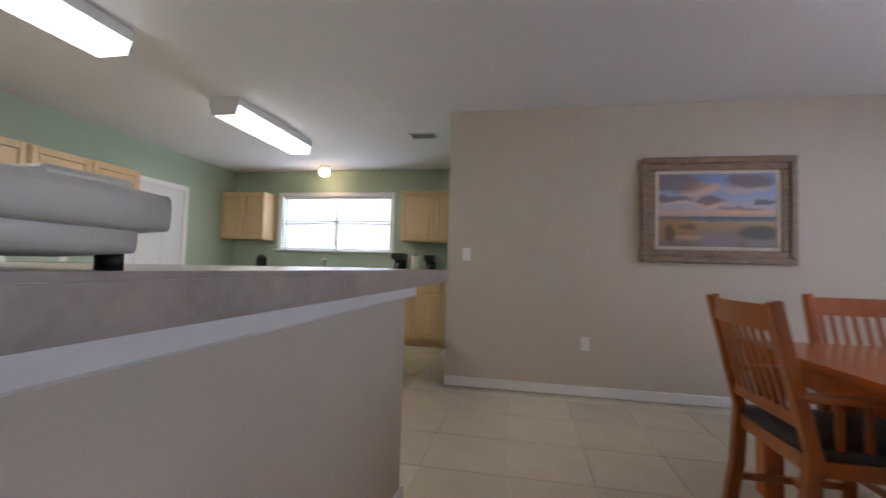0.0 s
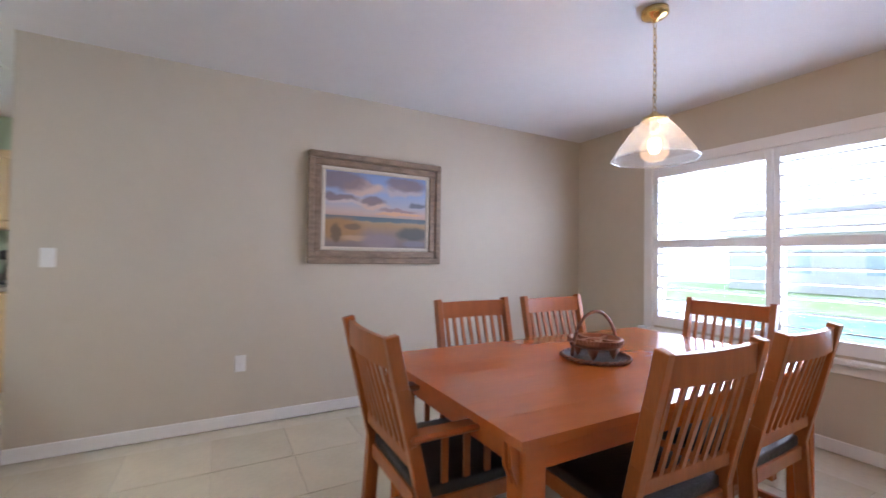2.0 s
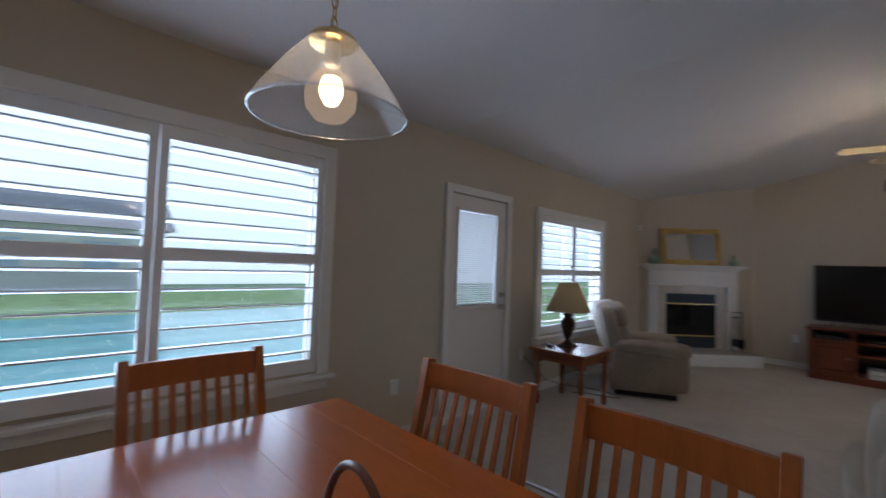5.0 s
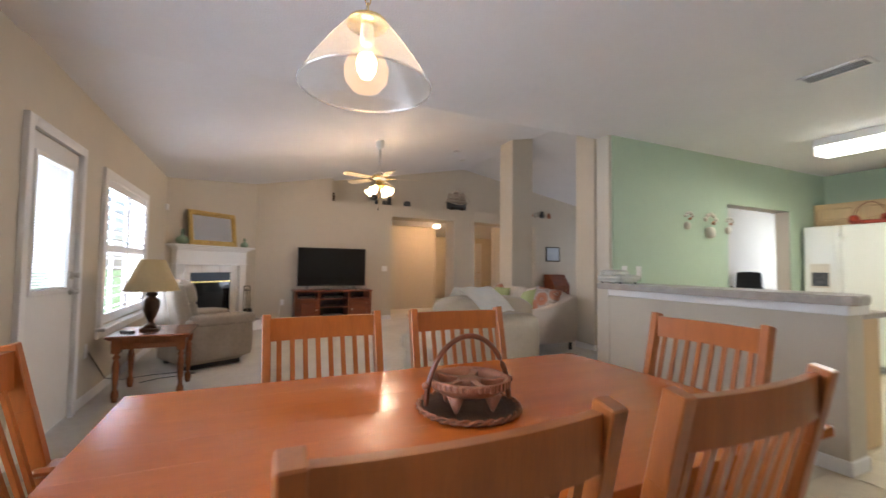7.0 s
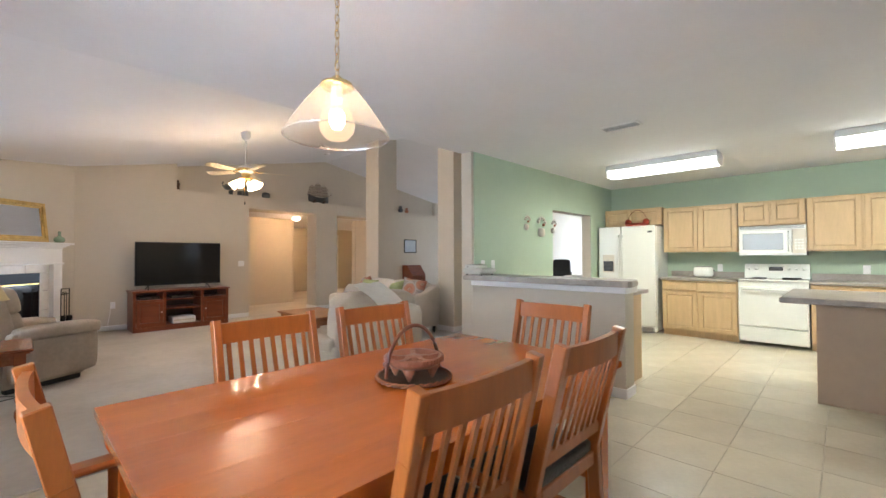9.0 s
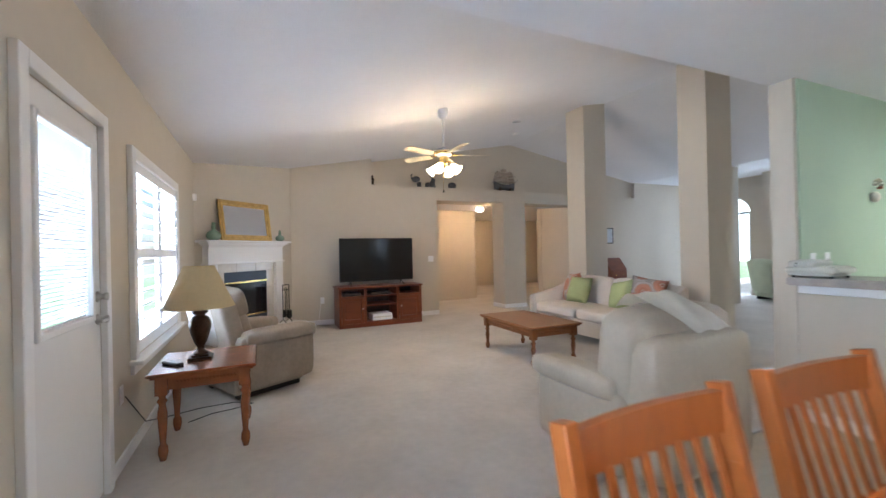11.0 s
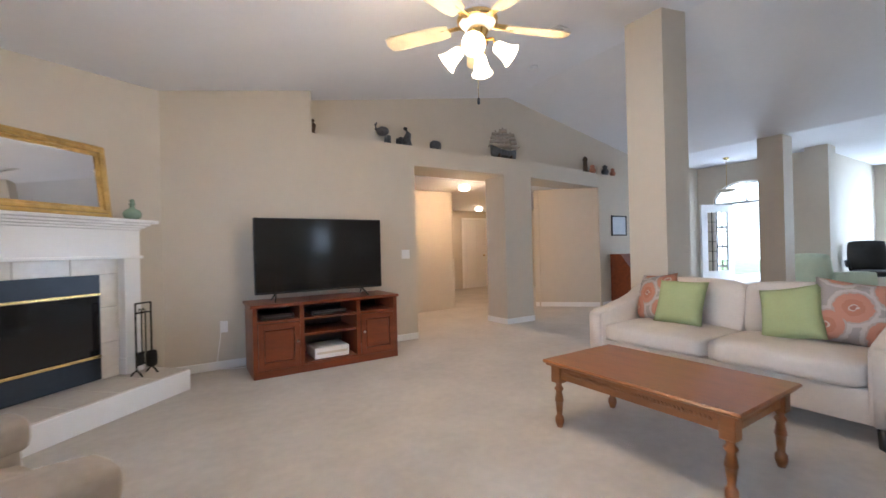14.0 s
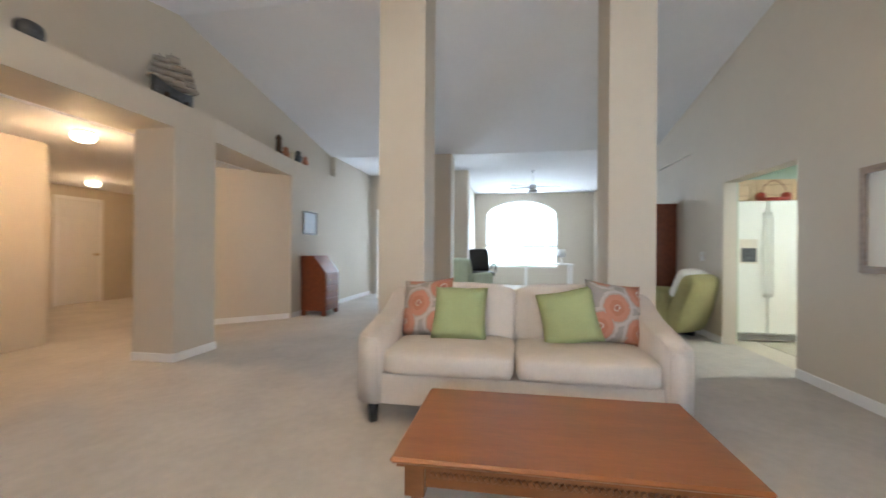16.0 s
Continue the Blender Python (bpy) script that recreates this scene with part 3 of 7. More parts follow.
baseboard("baseboard_north", 0.22, 4.77, 4.344, 4.36)
baseboard("baseboard_east_1", 4.754, 4.77, 0.47, 4.34)
baseboard("baseboard_east_2", 4.754, 4.77, -3.9, -0.47)
baseboard("baseboard_south", 0.70, 3.45, YS, YS + 0.016)
baseboard("baseboard_between_1", -1.49, 0.37, 0.514, 0.53)
baseboard("baseboard_between_2", -10.8, -2.83, 0.514, 0.53)
baseboard("baseboard_entry", -7.18, -3.5, -5.48, -5.464)
structure("baseboard_column_hall", B(-1.434, -0.846, -5.69, YS + 0.014, 0, 0.085, bev=0.006), WHITE, "white baseboard round a column", "baseboard")
bm = bmesh.new()
for (x0, y0), (x1, y1) in (((-3.45, -5.5), (-2.6, -6.35)), ((1.5, -7.2), (-1.2, -7.32)), ((-1.2, -7.32), (-2.2, -10.4))):
    d = Vector((x1 - x0, y1 - y0, 0))
    t2 = Matrix.Translation((x0, y0, 0)) @ Matrix.Rotation(math.atan2(d.y, d.x), 4, "Z")
    box(bm, 0, d.length, -0.015, 0.015, 0, 0.085, m=t2)
structure("baseboard_hall", bm, WHITE, "white baseboard in the hall", "baseboard")

# half wall and bar top between dining room and kitchen
structure("half_wall", B(0.17, 0.37, 0.69, 2.45, 0, 0.922), PAINT, "beige painted half wall", "half wall")
structure("half_wall_green", B(0.163, 0.17, 0.71, 2.44, 0, 0.922), GREEN, "green kitchen face of the half wall", "half wall")
structure("half_wall_trim", B(0.14, 0.415, 0.71, 2.475, 0.922, 0.988, bev=0.006), WHITE, "white trim board under the bar top", "trim")
structure("baseboard_half_wall", B(0.37, 0.386, 0.70, 2.466, 0, 0.085, bev=0.004), WHITE, "white baseboard", "baseboard")
structure("baseboard_half_wall_end", B(0.17, 0.37, 2.45, 2.466, 0, 0.085, bev=0.004), WHITE, "white baseboard", "baseboard")
bm = bmesh.new()
outline = [(0.12, 0.71), (0.555, 0.71), (0.555, 2.50), (0.54, 2.54), (0.50, 2.56), (0.32, 2.54), (0.19, 2.50), (0.13, 2.43), (0.12, 2.36)]
lo, hi = [bm.verts.new((x, y, 0.988)) for x, y in outline], [bm.verts.new((x, y, 1.043)) for x, y in outline]
bm.faces.new(lo[::-1]), bm.faces.new(hi)
for k in range(len(outline)):
    j = (k + 1) % len(outline)
    bm.faces.new((lo[k], lo[j], hi[j], hi[k]))
bmesh.ops.bevel(bm, geom=[e for e in bm.edges if abs(e.verts[0].co.z - e.verts[1].co.z) < 1e-4], offset=0.008, segments=2, affect="EDGES")
structure("bar_top", bm, LAMINATE, "grey stone-look laminate bar top", "bar counter")

# outdoors
structure("ground", B(-90, 90, -90, 90, -0.45, -0.2), LAWN, "mown green lawn", "ground")
structure("pavement", B(4.95, 6.6, -14, 7, -0.2, -0.12), STUCCO, "pale concrete patio", "pavement")


# ---- windows and doors ----
def shutter_window(name, y0, y1, z0, z1, panels, label):
    """Plantation shutters in an opening of the east wall, with casing, sill and glass."""
    w = thing(name, Matrix.Identity(4), label, "window")
    w["kind"] = "structure"
    bm = bmesh.new()
    c = 0.085
    for a in ((y0 - c, y0, z0 - 0.02, z1 + c), (y1, y1 + c, z0 - 0.02, z1 + c), (y0, y1, z1, z1 + c)):
        box(bm, 4.735, 4.772, a[0], a[1], a[2], a[3], bev=0.005)
    part("window_frame", bm, WHITE, w)
    part("window_sill", box(B(4.69, 4.772, y0 - c - 0.03, y1 + c + 0.03, z0 - 0.05, z0 - 0.02, bev=0.006), 4.745, 4.772, y0 - c, y1 + c, z0 - 0.12, z0 - 0.05, bev=0.005), WHITE, w)
    g = part("pane", B(4.90, 4.904, y0, y1, z0, z1), GLASS, w)
    g.visible_shadow = False
    bm = bmesh.new()
    box(bm, 4.88, 4.9, y0, y1, (z0 + z1) / 2 - 0.02, (z0 + z1) / 2 + 0.02)
    for k in range(3):
        yy = y0 + (y1 - y0) * k / 2
        box(bm, 4.88, 4.9, max(y0, yy - 0.02), min(y1, yy + 0.02), z0, z1)
    part("sash_bars", bm, WHITE, w)
    wide = (y1 - y0) / panels
    zm = z0 + (z1 - z0) * 0.52
    for k in range(panels):
        a, b = y0 + wide * k + 0.002, y0 + wide * (k + 1) - 0.002
        bm = bmesh.new()
        s = 0.045
        box(bm, 4.75, 4.78, a, a + s, z0, z1, bev=0.003)
        box(bm, 4.75, 4.78, b - s, b, z0, z1, bev=0.003)
        for lo, hi in ((z0, z0 + 0.085), (zm - 0.035, zm + 0.035), (z1 - 0.075, z1)):
            box(bm, 4.75, 4.78, a + s, b - s, lo, hi, bev=0.003)
        sp = part("shutter_panel", bm, SHUT, w)
        for lo, hi in ((z0 + 0.085, zm - 0.035), (zm + 0.035, z1 - 0.075)):
            n = 6
            for j in range(n):
                z = lo + (hi - lo) * (j + 0.5) / n
                tilt = Matrix.Translation((4.765, 0, z)) @ Matrix.Rotation(radians(7), 4, "Y")
                part("louver", box(bmesh.new(), -0.043, 0.043, a + s + 0.003, b - s - 0.003, -0.005, 0.005, bev=0.003, m=tilt), SHUT, sp)
    return w


shutter_window("window_1", 1.62, 3.46, 0.63, 2.03, 2, "white plantation shutters with tilted louvers in the dining window")
shutter_window("window_2", -2.54, -1.02, 0.62, 1.95, 2, "white plantation shutters with open louvers in the living room window")

# patio door with a blind between its panes
d = thing("door_1", Matrix.Identity(4), "white half-glazed patio door with a closed mini blind", "door")
d["kind"] = "structure"
bm = bmesh.new()
for a in ((-0.47, -0.40, 0, 2.07), (0.40, 0.47, 0, 2.07), (-0.40, 0.40, 2.00, 2.07)):
    box(bm, 4.738, 4.772, a[0], a[1], a[2], a[3], bev=0.004)
part("door_frame", bm, WHITE, d)
leaf = part("door_leaf", wall_boxes(bmesh.new(), "y", -0.395, 0.395, 4.77, 4.815, 0.02, 1.995, [(-0.26, 0.29, 0.99, 1.85)]), DOORP, d)
bm = bmesh.new()
for a in ((-0.29, -0.26, 0.96, 1.88), (0.29, 0.32, 0.96, 1.88), (-0.26, 0.29, 0.96, 0.99), (-0.26, 0.29, 1.85, 1.88)):
    box(bm, 4.757, 4.776, a[0], a[1], a[2], a[3], bev=0.004)
part("glazing_frame", bm, WHITE, leaf)
part("pane", B(4.805, 4.809, -0.26, 0.29, 0.99, 1.85), GLASS, leaf).visible_shadow = False
for k in range(44):
    z = 0.997 + k * 0.0195
    t2 = Matrix.Translation((4.785, 0, z)) @ Matrix.Rotation(radians(52), 4, "Y")
    part("blind_slat", box(bmesh.new(), -0.009, 0.009, -0.258, 0.288, -0.0008, 0.0008, m=t2), SHUT, leaf)
for z, long in ((0.96, True), (1.08, False)):
    bm = lathe(bmesh.new(), [(0.028, 0), (0.03, 0.006), (0.018, 0.012), (0.014, 0.03), (0.022, 0.04), (0.02, 0.05), (0, 0.052)], m=pose(4.77, -0.345, z, 0, -90, 0), seg=16)
    if long:
        box(bm, 4.715, 4.727, -0.35, -0.24, z - 0.008, z + 0.008, bev=0.003)
    part("door_handle" if long else "deadbolt", bm, NICKEL, leaf)
for z in (0.25, 1.05, 1.82):
    part("hinge", B(4.752, 4.772, 0.388, 0.402, z - 0.045, z + 0.045), NICKEL, d)

# kitchen window with a blind
w = thing("window_3", Matrix.Identity(4), "white framed kitchen window with open slat blind", "window")
w["kind"] = "structure"
bm = bmesh.new()
for a in ((-2.90, -2.83, 1.25, 2.16), (-1.05, -0.98, 1.25, 2.16), (-2.83, -1.05, 2.1, 2.16)):
    box(bm, a[0], a[1], 6.525, 6.56, a[2], a[3], bev=0.004)
part("window_frame", bm, WHITE, w)
part("window_sill", B(-2.94, -0.94, 6.49, 6.6, 1.235, 1.27, bev=0.006), WHITE, w)
bm = box(bmesh.new(), -1.965, -1.915, 6.6, 6.63, 1.27, 2.1)
box(bm, -2.83, -1.05, 6.6, 6.63, 1.66, 1.7)
part("sash_bars", bm, WHITE, w)
part("pane", B(-2.83, -1.05, 6.64, 6.644, 1.27, 2.1), GLASS, w).visible_shadow = False
for k in range(19):
    t2 = Matrix.Translation((0, 6.59, 1.29 + k * 0.0432)) @ Matrix.Rotation(radians(-34), 4, "X")
    part("blind_slat", box(bmesh.new(), -2.82, -1.06, -0.02, 0.02, -0.0012, 0.0012, m=t2), SHUT, w)
part("head_rail", B(-2.82, -1.06, 6.56, 6.62, 2.06, 2.1, bev=0.004), WHITE, w)


def panel_door(name, m, wide, high, label):
    """A closed white six-panel style door with casing; its face looks along -y."""
    o = thing(name, m, label, "door")
    o["kind"] = "structure"
    bm = bmesh.new()
    for a in ((-0.07, 0, 0, high + 0.07), (wide, wide + 0.07, 0, high + 0.07), (0, wide, high, high + 0.07)):
        box(bm, a[0], a[1], -0.02, 0.0, a[2], a[3], bev=0.004)
    part("door_frame", bm, WHITE, o)
    lf = part("door_leaf", B(0.003, wide - 0.003, -0.006, 0.0, 0.01, high - 0.003), DOORP, o)
    for col in range(2):
        for lo, hi in ((0.2, 0.8), (0.95, 1.6), (1.7, high - 0.12)):
            x0 = 0.1 + col * (wide / 2 - 0.03)
            part("raised_panel", B(x0, x0 + wide / 2 - 0.17, -0.012, -0.004, lo, hi, bev=0.005), DOORP, lf)
    part("door_handle", lathe(bmesh.new(), [(0.025, 0), (0.012, 0.02), (0.028, 0.045), (0.02, 0.06), (0, 0.062)], m=pose(wide - 0.07, -0.006, 0.97, 90, 0, 0), seg=14), BRASS, lf)
    return o


panel_door("door_2", pose(-3.7, 4.72, 0, 0, 0, 90), 0.8, 2.0, "closed white panel pantry door in the green wall")
panel_door("door_3", pose(-3.75, -10.4, 0, 0, 0, 180), 0.8, 2.03, "closed white panel door at the end of the hall")
panel_door("door_4", pose(-1.28, -7.55, 0, 0, 0, -108), 0.78, 2.03, "white panel door on the side of the hall")

# arched study window
w = thing("window_4", Matrix.Identity(4), "tall arched window with bright panes and white bars", "window")
w["kind"] = "structure"
bm = bmesh.new()
for z in (0.55, 1.22, 2.15):
    box(bm, -10.98, -10.93, -2.85, -0.56, z, z + 0.05)
for y in (-2.85, -1.73, -0.61):
    box(bm, -10.98, -10.93, y, y + 0.05, 0.55, 2.18 if y != -1.73 else 1.25)
arc = [(-10.95, -1.705 + 1.12 * math.cos(t), 2.18 + 0.53 * math.sin(t)) for t in np.linspace(0, math.pi, 25)]
tube(bm, arc, 0.03, 6)
part("window_frame", bm, WHITE, w)
part("pane", B(-10.99, -10.985, -2.85, -0.56, 0.55, 2.73), GLASS, w).visible_shadow = False

# front entry: sidelight, open leaf and fan transom
w = thing("door_5", Matrix.Identity(4), "white front door standing open under an arched transom", "door")
w["kind"] = "structure"
bm = bmesh.new()
box(bm, -7.3, -7.22, -5.15, -3.85, 2.03, 2.09)
for y in (-5.15, -4.83, -3.9):
    box(bm, -7.3, -7.22, y, y + 0.05, 0, 2.05)
arc = [(-7.26, -4.5 + 0.63 * math.cos(t), 2.09 + 0.44 * math.sin(t)) for t in np.linspace(0, math.pi, 21)]
tube(bm, arc, 0.025, 6)
for t in (45, 90, 135):
    tube(bm, [(-7.26, -4.5, 2.09), (-7.26, -4.5 + 0.62 * math.cos(radians(t)), 2.09 + 0.43 * math.sin(radians(t)))], 0.012, 6)
part("door_frame", bm, WHITE, w)
bm = bmesh.new()
for z in (0.0, 0.6, 1.05, 1.5, 1.98):
    box(bm, -7.29, -7.25, -5.1, -4.83, z, z + 0.06)
part("sidelight", bm, WHITE, w)
t2 = Matrix.Translation((-7.2, -4.76, 0)) @ Matrix.Rotation(radians(-18), 4, "Z")
lf = wall_boxes(bmesh.new(), "x", 0.0, 0.88, -0.022, 0.022, 0.01, 2.02, [(0.16, 0.72, 0.55, 1.85)])
bmesh.ops.transform(lf, matrix=t2, verts=lf.verts)
lf = part("door_leaf", lf, DOORP, w)
bm = bmesh.new()
for k in range(1, 4):
    box(bm, 0.16 + 0.14 * k - 0.006, 0.16 + 0.14 * k + 0.006, -0.008, 0.008, 0.55, 1.85, m=t2)
for k in range(1, 6):
    box(bm, 0.16, 0.72, -0.008, 0.008, 0.55 + 0.217 * k - 0.006, 0.55 + 0.217 * k + 0.006, m=t2)
part("glazing_bars", bm, IRON, lf)
part("door_handle", lathe(bmesh.new(), [(0.03, 0), (0.012, 0.02), (0.03, 0.05), (0, 0.065)], m=t2 @ pose(0.8, -0.022, 0.98, 90, 0, 0), seg=14), BRASS, lf)


# ---- dining room ----
def bar_between(bm, a, b, w, d=None, bev=0.003):
    """A straight rectangular bar from a to b, w wide across and d deep."""
    a, b = Vector(a), Vector(b)
    m = Matrix.Translation(a) @ (b - a).to_track_quat("Z", "Y").to_matrix().to_4x4()
    return box(bm, -w / 2, w / 2, -(d or w) / 2, (d or w) / 2, 0, (b - a).length, bev=bev, m=m)


def dining_chair(m, label, arms=False):
    """A slat-back chair that looks along +y, its back at y=0 on top."""
    c = thing("dining_chair", m, label, "chair", "chairs round the dining table")
    w = 0.235
    top, mid = 0.965, 0.46
    lean = lambda z: 0.10 - 0.115 * max(0.0, (z - mid)) / (top - mid) if z > mid else 0.10 - 0.05 * ((mid - z) / mid) ** 2
    for s in (-1, 1):
        bm = bmesh.new()
        zs = (0.0, 0.22, mid, 0.62, 0.80, top)
        for z0, z1 in zip(zs, zs[1:]):
            bar_between(bm, (s * w, lean(z0), z0), (s * w, lean(z1), z1 + 0.004), 0.034, 0.045)
        part("back_leg", bm, CHAIRW, c)
        part("front_leg", box(bmesh.new(), s * w - 0.02, s * w + 0.02, 0.50, 0.54, 0, 0.44, bev=0.004), CHAIRW, c)
        bm = bmesh.new()
        box(bm, s * w - 0.011, s * w + 0.011, 0.12, 0.50, 0.385, 0.44, bev=0.003)
        box(bm, s * w - 0.011, s * w + 0.011, 0.09, 0.50, 0.15, 0.18, bev=0.003)
        part("side_rail", bm, CHAIRW, c)
        if arms:
            part("armrest", box(bmesh.new(), s * w - 0.035, s * w + 0.035, 0.05, 0.57, 0.635, 0.658, bev=0.008), CHAIRW, c)
            part("arm_post", box(bmesh.new(), s * w - 0.02, s * w + 0.02, 0.50, 0.54, 0.44, 0.635, bev=0.004), CHAIRW, c)
            for k in range(4):
                yy = 0.18 + 0.085 * k
                part("arm_slat", box(bmesh.new(), s * w - 0.005, s * w + 0.005, yy - 0.012, yy + 0.012, 0.44, 0.636), CHAIRW, c)
    n = 12
    bm = bmesh.new()
    rings = []
    for k in range(n + 1):
        x = -w + 2 * w * k / n
        y = lean(0.90) - 0.022 * (1 - (x / w) ** 2)
        rings.append([bm.verts.new((x, y + a, b)) for a, b in ((-0.013, 0.955), (0.009, 0.955), (0.013, 0.862), (-0.009, 0.862))])
    for a, b in zip(rings, rings[1:]):
        for j in range(4):
            bm.faces.new((a[j], a[(j + 1) % 4], b[(j + 1) % 4], b[j]))
    bm.faces.new(rings[0]), bm.faces.new(rings[-1][::-1])
    part("top_rail", bm, CHAIRW, c)
    part("lower_rail", box(bmesh.new(), -w, w, lean(0.55) - 0.011, lean(0.55) + 0.011, 0.53, 0.575, bev=0.003), CHAIRW, c)
    for k in range(8):
        x = -w + 0.05 + k * (2 * w - 0.1) / 7
        b = -0.020 * (1 - (x / w) ** 2)
        part("back_slat", bar_between(bmesh.new(), (x, lean(0.57), 0.57), (x, lean(0.865) + b, 0.865), 0.019, 0.010, bev=0.0), CHAIRW, c)
    part("seat_rail", box(bmesh.new(), -w, w, 0.51, 0.53, 0.385, 0.44, bev=0.003), CHAIRW, c)
    part("rear_rail", box(bmesh.new(), -w, w, 0.09, 0.11, 0.385, 0.44, bev=0.003), CHAIRW, c)
    part("stretcher", box(bmesh.new(), -w, w, 0.30, 0.325, 0.15, 0.18, bev=0.003), CHAIRW, c)
    part("seat", soft(bmesh.new(), -w - 0.005, w + 0.005, 0.10, 0.555, 0.435, 0.485, puff=0.012, cuts=5), BLACKL, c, "black leather seat pad")
    return c


side = dining_chair(pose(2.625, 3.165, 0, 0, 0, 180), "cherry slat-back dining chair with a black leather seat")
copy_thing(side, pose(3.25, 3.16, 0, 0, 0, 180))
copy_thing(side, pose(3.235, 1.80, 0, 0, 0, 2))
copy_thing(side, pose(2.58, 1.79, 0, 0, 0, -2))
arm = dining_chair(pose(1.765, 2.515, 0, 0, 0, -90), "cherry slat-back armchair at the head of the table", arms=True)
copy_thing(arm, pose(4.06, 2.485, 0, 0, 0, 92))

t = thing("dining_table", Matrix.Identity(4), "cherry mission-style dining table with a polished top", "table")
x0, x1, y0, y1 = 1.99, 3.905, 1.945, 3.035
for k in range(7):
    a, b = y0 + (y1 - y0) * k / 7, y0 + (y1 - y0) * (k + 1) / 7
    part("top_plank", box(bmesh.new(), x0, x1, a + 0.0001, b - 0.0001, 0.703, 0.732, bev=0.0005), CHERRY, t)
part("apron", box(box(box(box(bmesh.new(), x0 + 0.1, x1 - 0.1, y0 + 0.07, y0 + 0.095, 0.60, 0.703), x0 + 0.1, x1 - 0.1, y1 - 0.095, y1 - 0.07, 0.60, 0.703),
     x0 + 0.07, x0 + 0.095, y0 + 0.1, y1 - 0.1, 0.60, 0.703), x1 - 0.095, x1 - 0.07, y0 + 0.1, y1 - 0.1, 0.60, 0.703), CHERRY, t)
for sx, lx in ((1, x0 + 0.05), (-1, x1 - 0.05)):
    for sy, ly in ((1, y0 + 0.05), (-1, y1 - 0.05)):
        lg = part("leg", box(bmesh.new(), lx, lx + sx * 0.085, ly, ly + sy * 0.085, 0, 0.703, bev=0.006), CHERRY, t)
        for q in range(2):
            o = 0.02 + q * 0.03
            part("corbel", prism(bmesh.new(), [(0, 0.70), (-0.035, 0.70), (-0.028, 0.62), (0, 0.56)], 0.014, pose(lx, ly + sy * o, 0) @ Matrix.Diagonal((sx, 1, 1, 1))), CHERRY, lg)

# basket of clay cups on a round tray
tr = thing("serving_tray", pose(2.90, 2.50, 0.732) @ Matrix.Scale(0.89, 4), "round dark wicker tray on the dining table", "tray")
part("tray_base", lathe(bmesh.new(), [(0.0, 0.0), (0.16, 0.0), (0.175, 0.006), (0.18, 0.018), (0.168, 0.02), (0.16, 0.010), (0.0, 0.010)], seg=40), mat("dark_rattan", (0.10, 0.045, 0.02), 0.5, var=0.3, scale=30, bump=0.8, bump_scale=120), tr)
rim = bmesh.new()
for off in (0, math.pi / 14):
    tube(rim, [((0.176 + 0.006 * math.cos(14 * a + off * 14)) * math.cos(a), (0.176 + 0.006 * math.cos(14 * a + off * 14)) * math.sin(a), 0.016 + 0.006 * math.sin(14 * a + off * 14)) for a in np.linspace(0, 2 * math.pi, 112, endpoint=False)], 0.006, 6, closed=True)
part("braided_rim", rim, WICKER, tr)
bk = thing("handled_basket", pose(2.90, 2.50, 0.741, 0, 0, -5) @ Matrix.Scale(0.89, 4), "carved wooden basket with round wells and a tall hoop handle", "basket")
ROSEW = mat("rose_brown_wood", (0.36, 0.135, 0.07), 0.45, var=0.22, scale=9, stretch=(1, 3, 3), bump=0.2, bump_scale=60, coat=0.15)
DARKROSE = mat("dark_bent_wood", (0.19, 0.055, 0.022), 0.32, var=0.2, scale=14, coat=0.3)
part("dish", lathe(bmesh.new(), [(0.0, 0.05), (0.07, 0.052), (0.108, 0.058), (0.132, 0.072), (0.142, 0.09), (0.140, 0.104), (0.132, 0.107), (0.125, 0.10), (0.117, 0.072), (0.0, 0.068)], seg=44), ROSEW, bk)
rim = bmesh.new()
for k in range(44):
    a = 2 * math.pi * k / 44
    box(rim, -0.0035, 0.0035, -0.006, 0.006, 0.084, 0.104, bev=0.002, m=Matrix.Rotation(a, 4, "Z") @ pose(0.141, 0, 0))
part("notched_rim", rim, ROSEW, bk)
part("centre_boss", lathe(bmesh.new(), [(0.045, 0.066), (0.042, 0.096), (0.036, 0.101), (0.0, 0.102)], seg=24), ROSEW, bk)
for k in range(5):
    turn = Matrix.Rotation(radians(20 + 72 * k), 4, "Z")
    part("divider", prism(bmesh.new(), [(0.03, 0.066), (0.128, 0.068), (0.132, 0.102), (0.08, 0.096), (0.03, 0.100)], 0.024, turn @ pose(0, -0.012, 0)), ROSEW, bk)
for k in range(4):
    part("foot", lathe(bmesh.new(), [(0.005, 0.0), (0.012, 0.012), (0.034, 0.058), (0.0, 0.06)], seg=5, m=Matrix.Rotation(radians(40 + 90 * k), 4, "Z") @ pose(0.092, 0, 0)), ROSEW, bk)
part("handle", tube(bmesh.new(), [(0.158 * math.cos(a), 0.0, 0.014 + 0.232 * math.sin(a)) for a in np.linspace(0.02, math.pi - 0.02, 34)], 0.0095, 10), DARKROSE, bk)
for sx in (-1, 1):
    part("handle_peg", lathe(bmesh.new(), [(0.012, 0), (0.012, 0.02), (0.006, 0.024), (0, 0.024)], m=pose(sx * 0.148, 0, 0.085, 0, sx * 90, 0), seg=12), DARKROSE, bk)

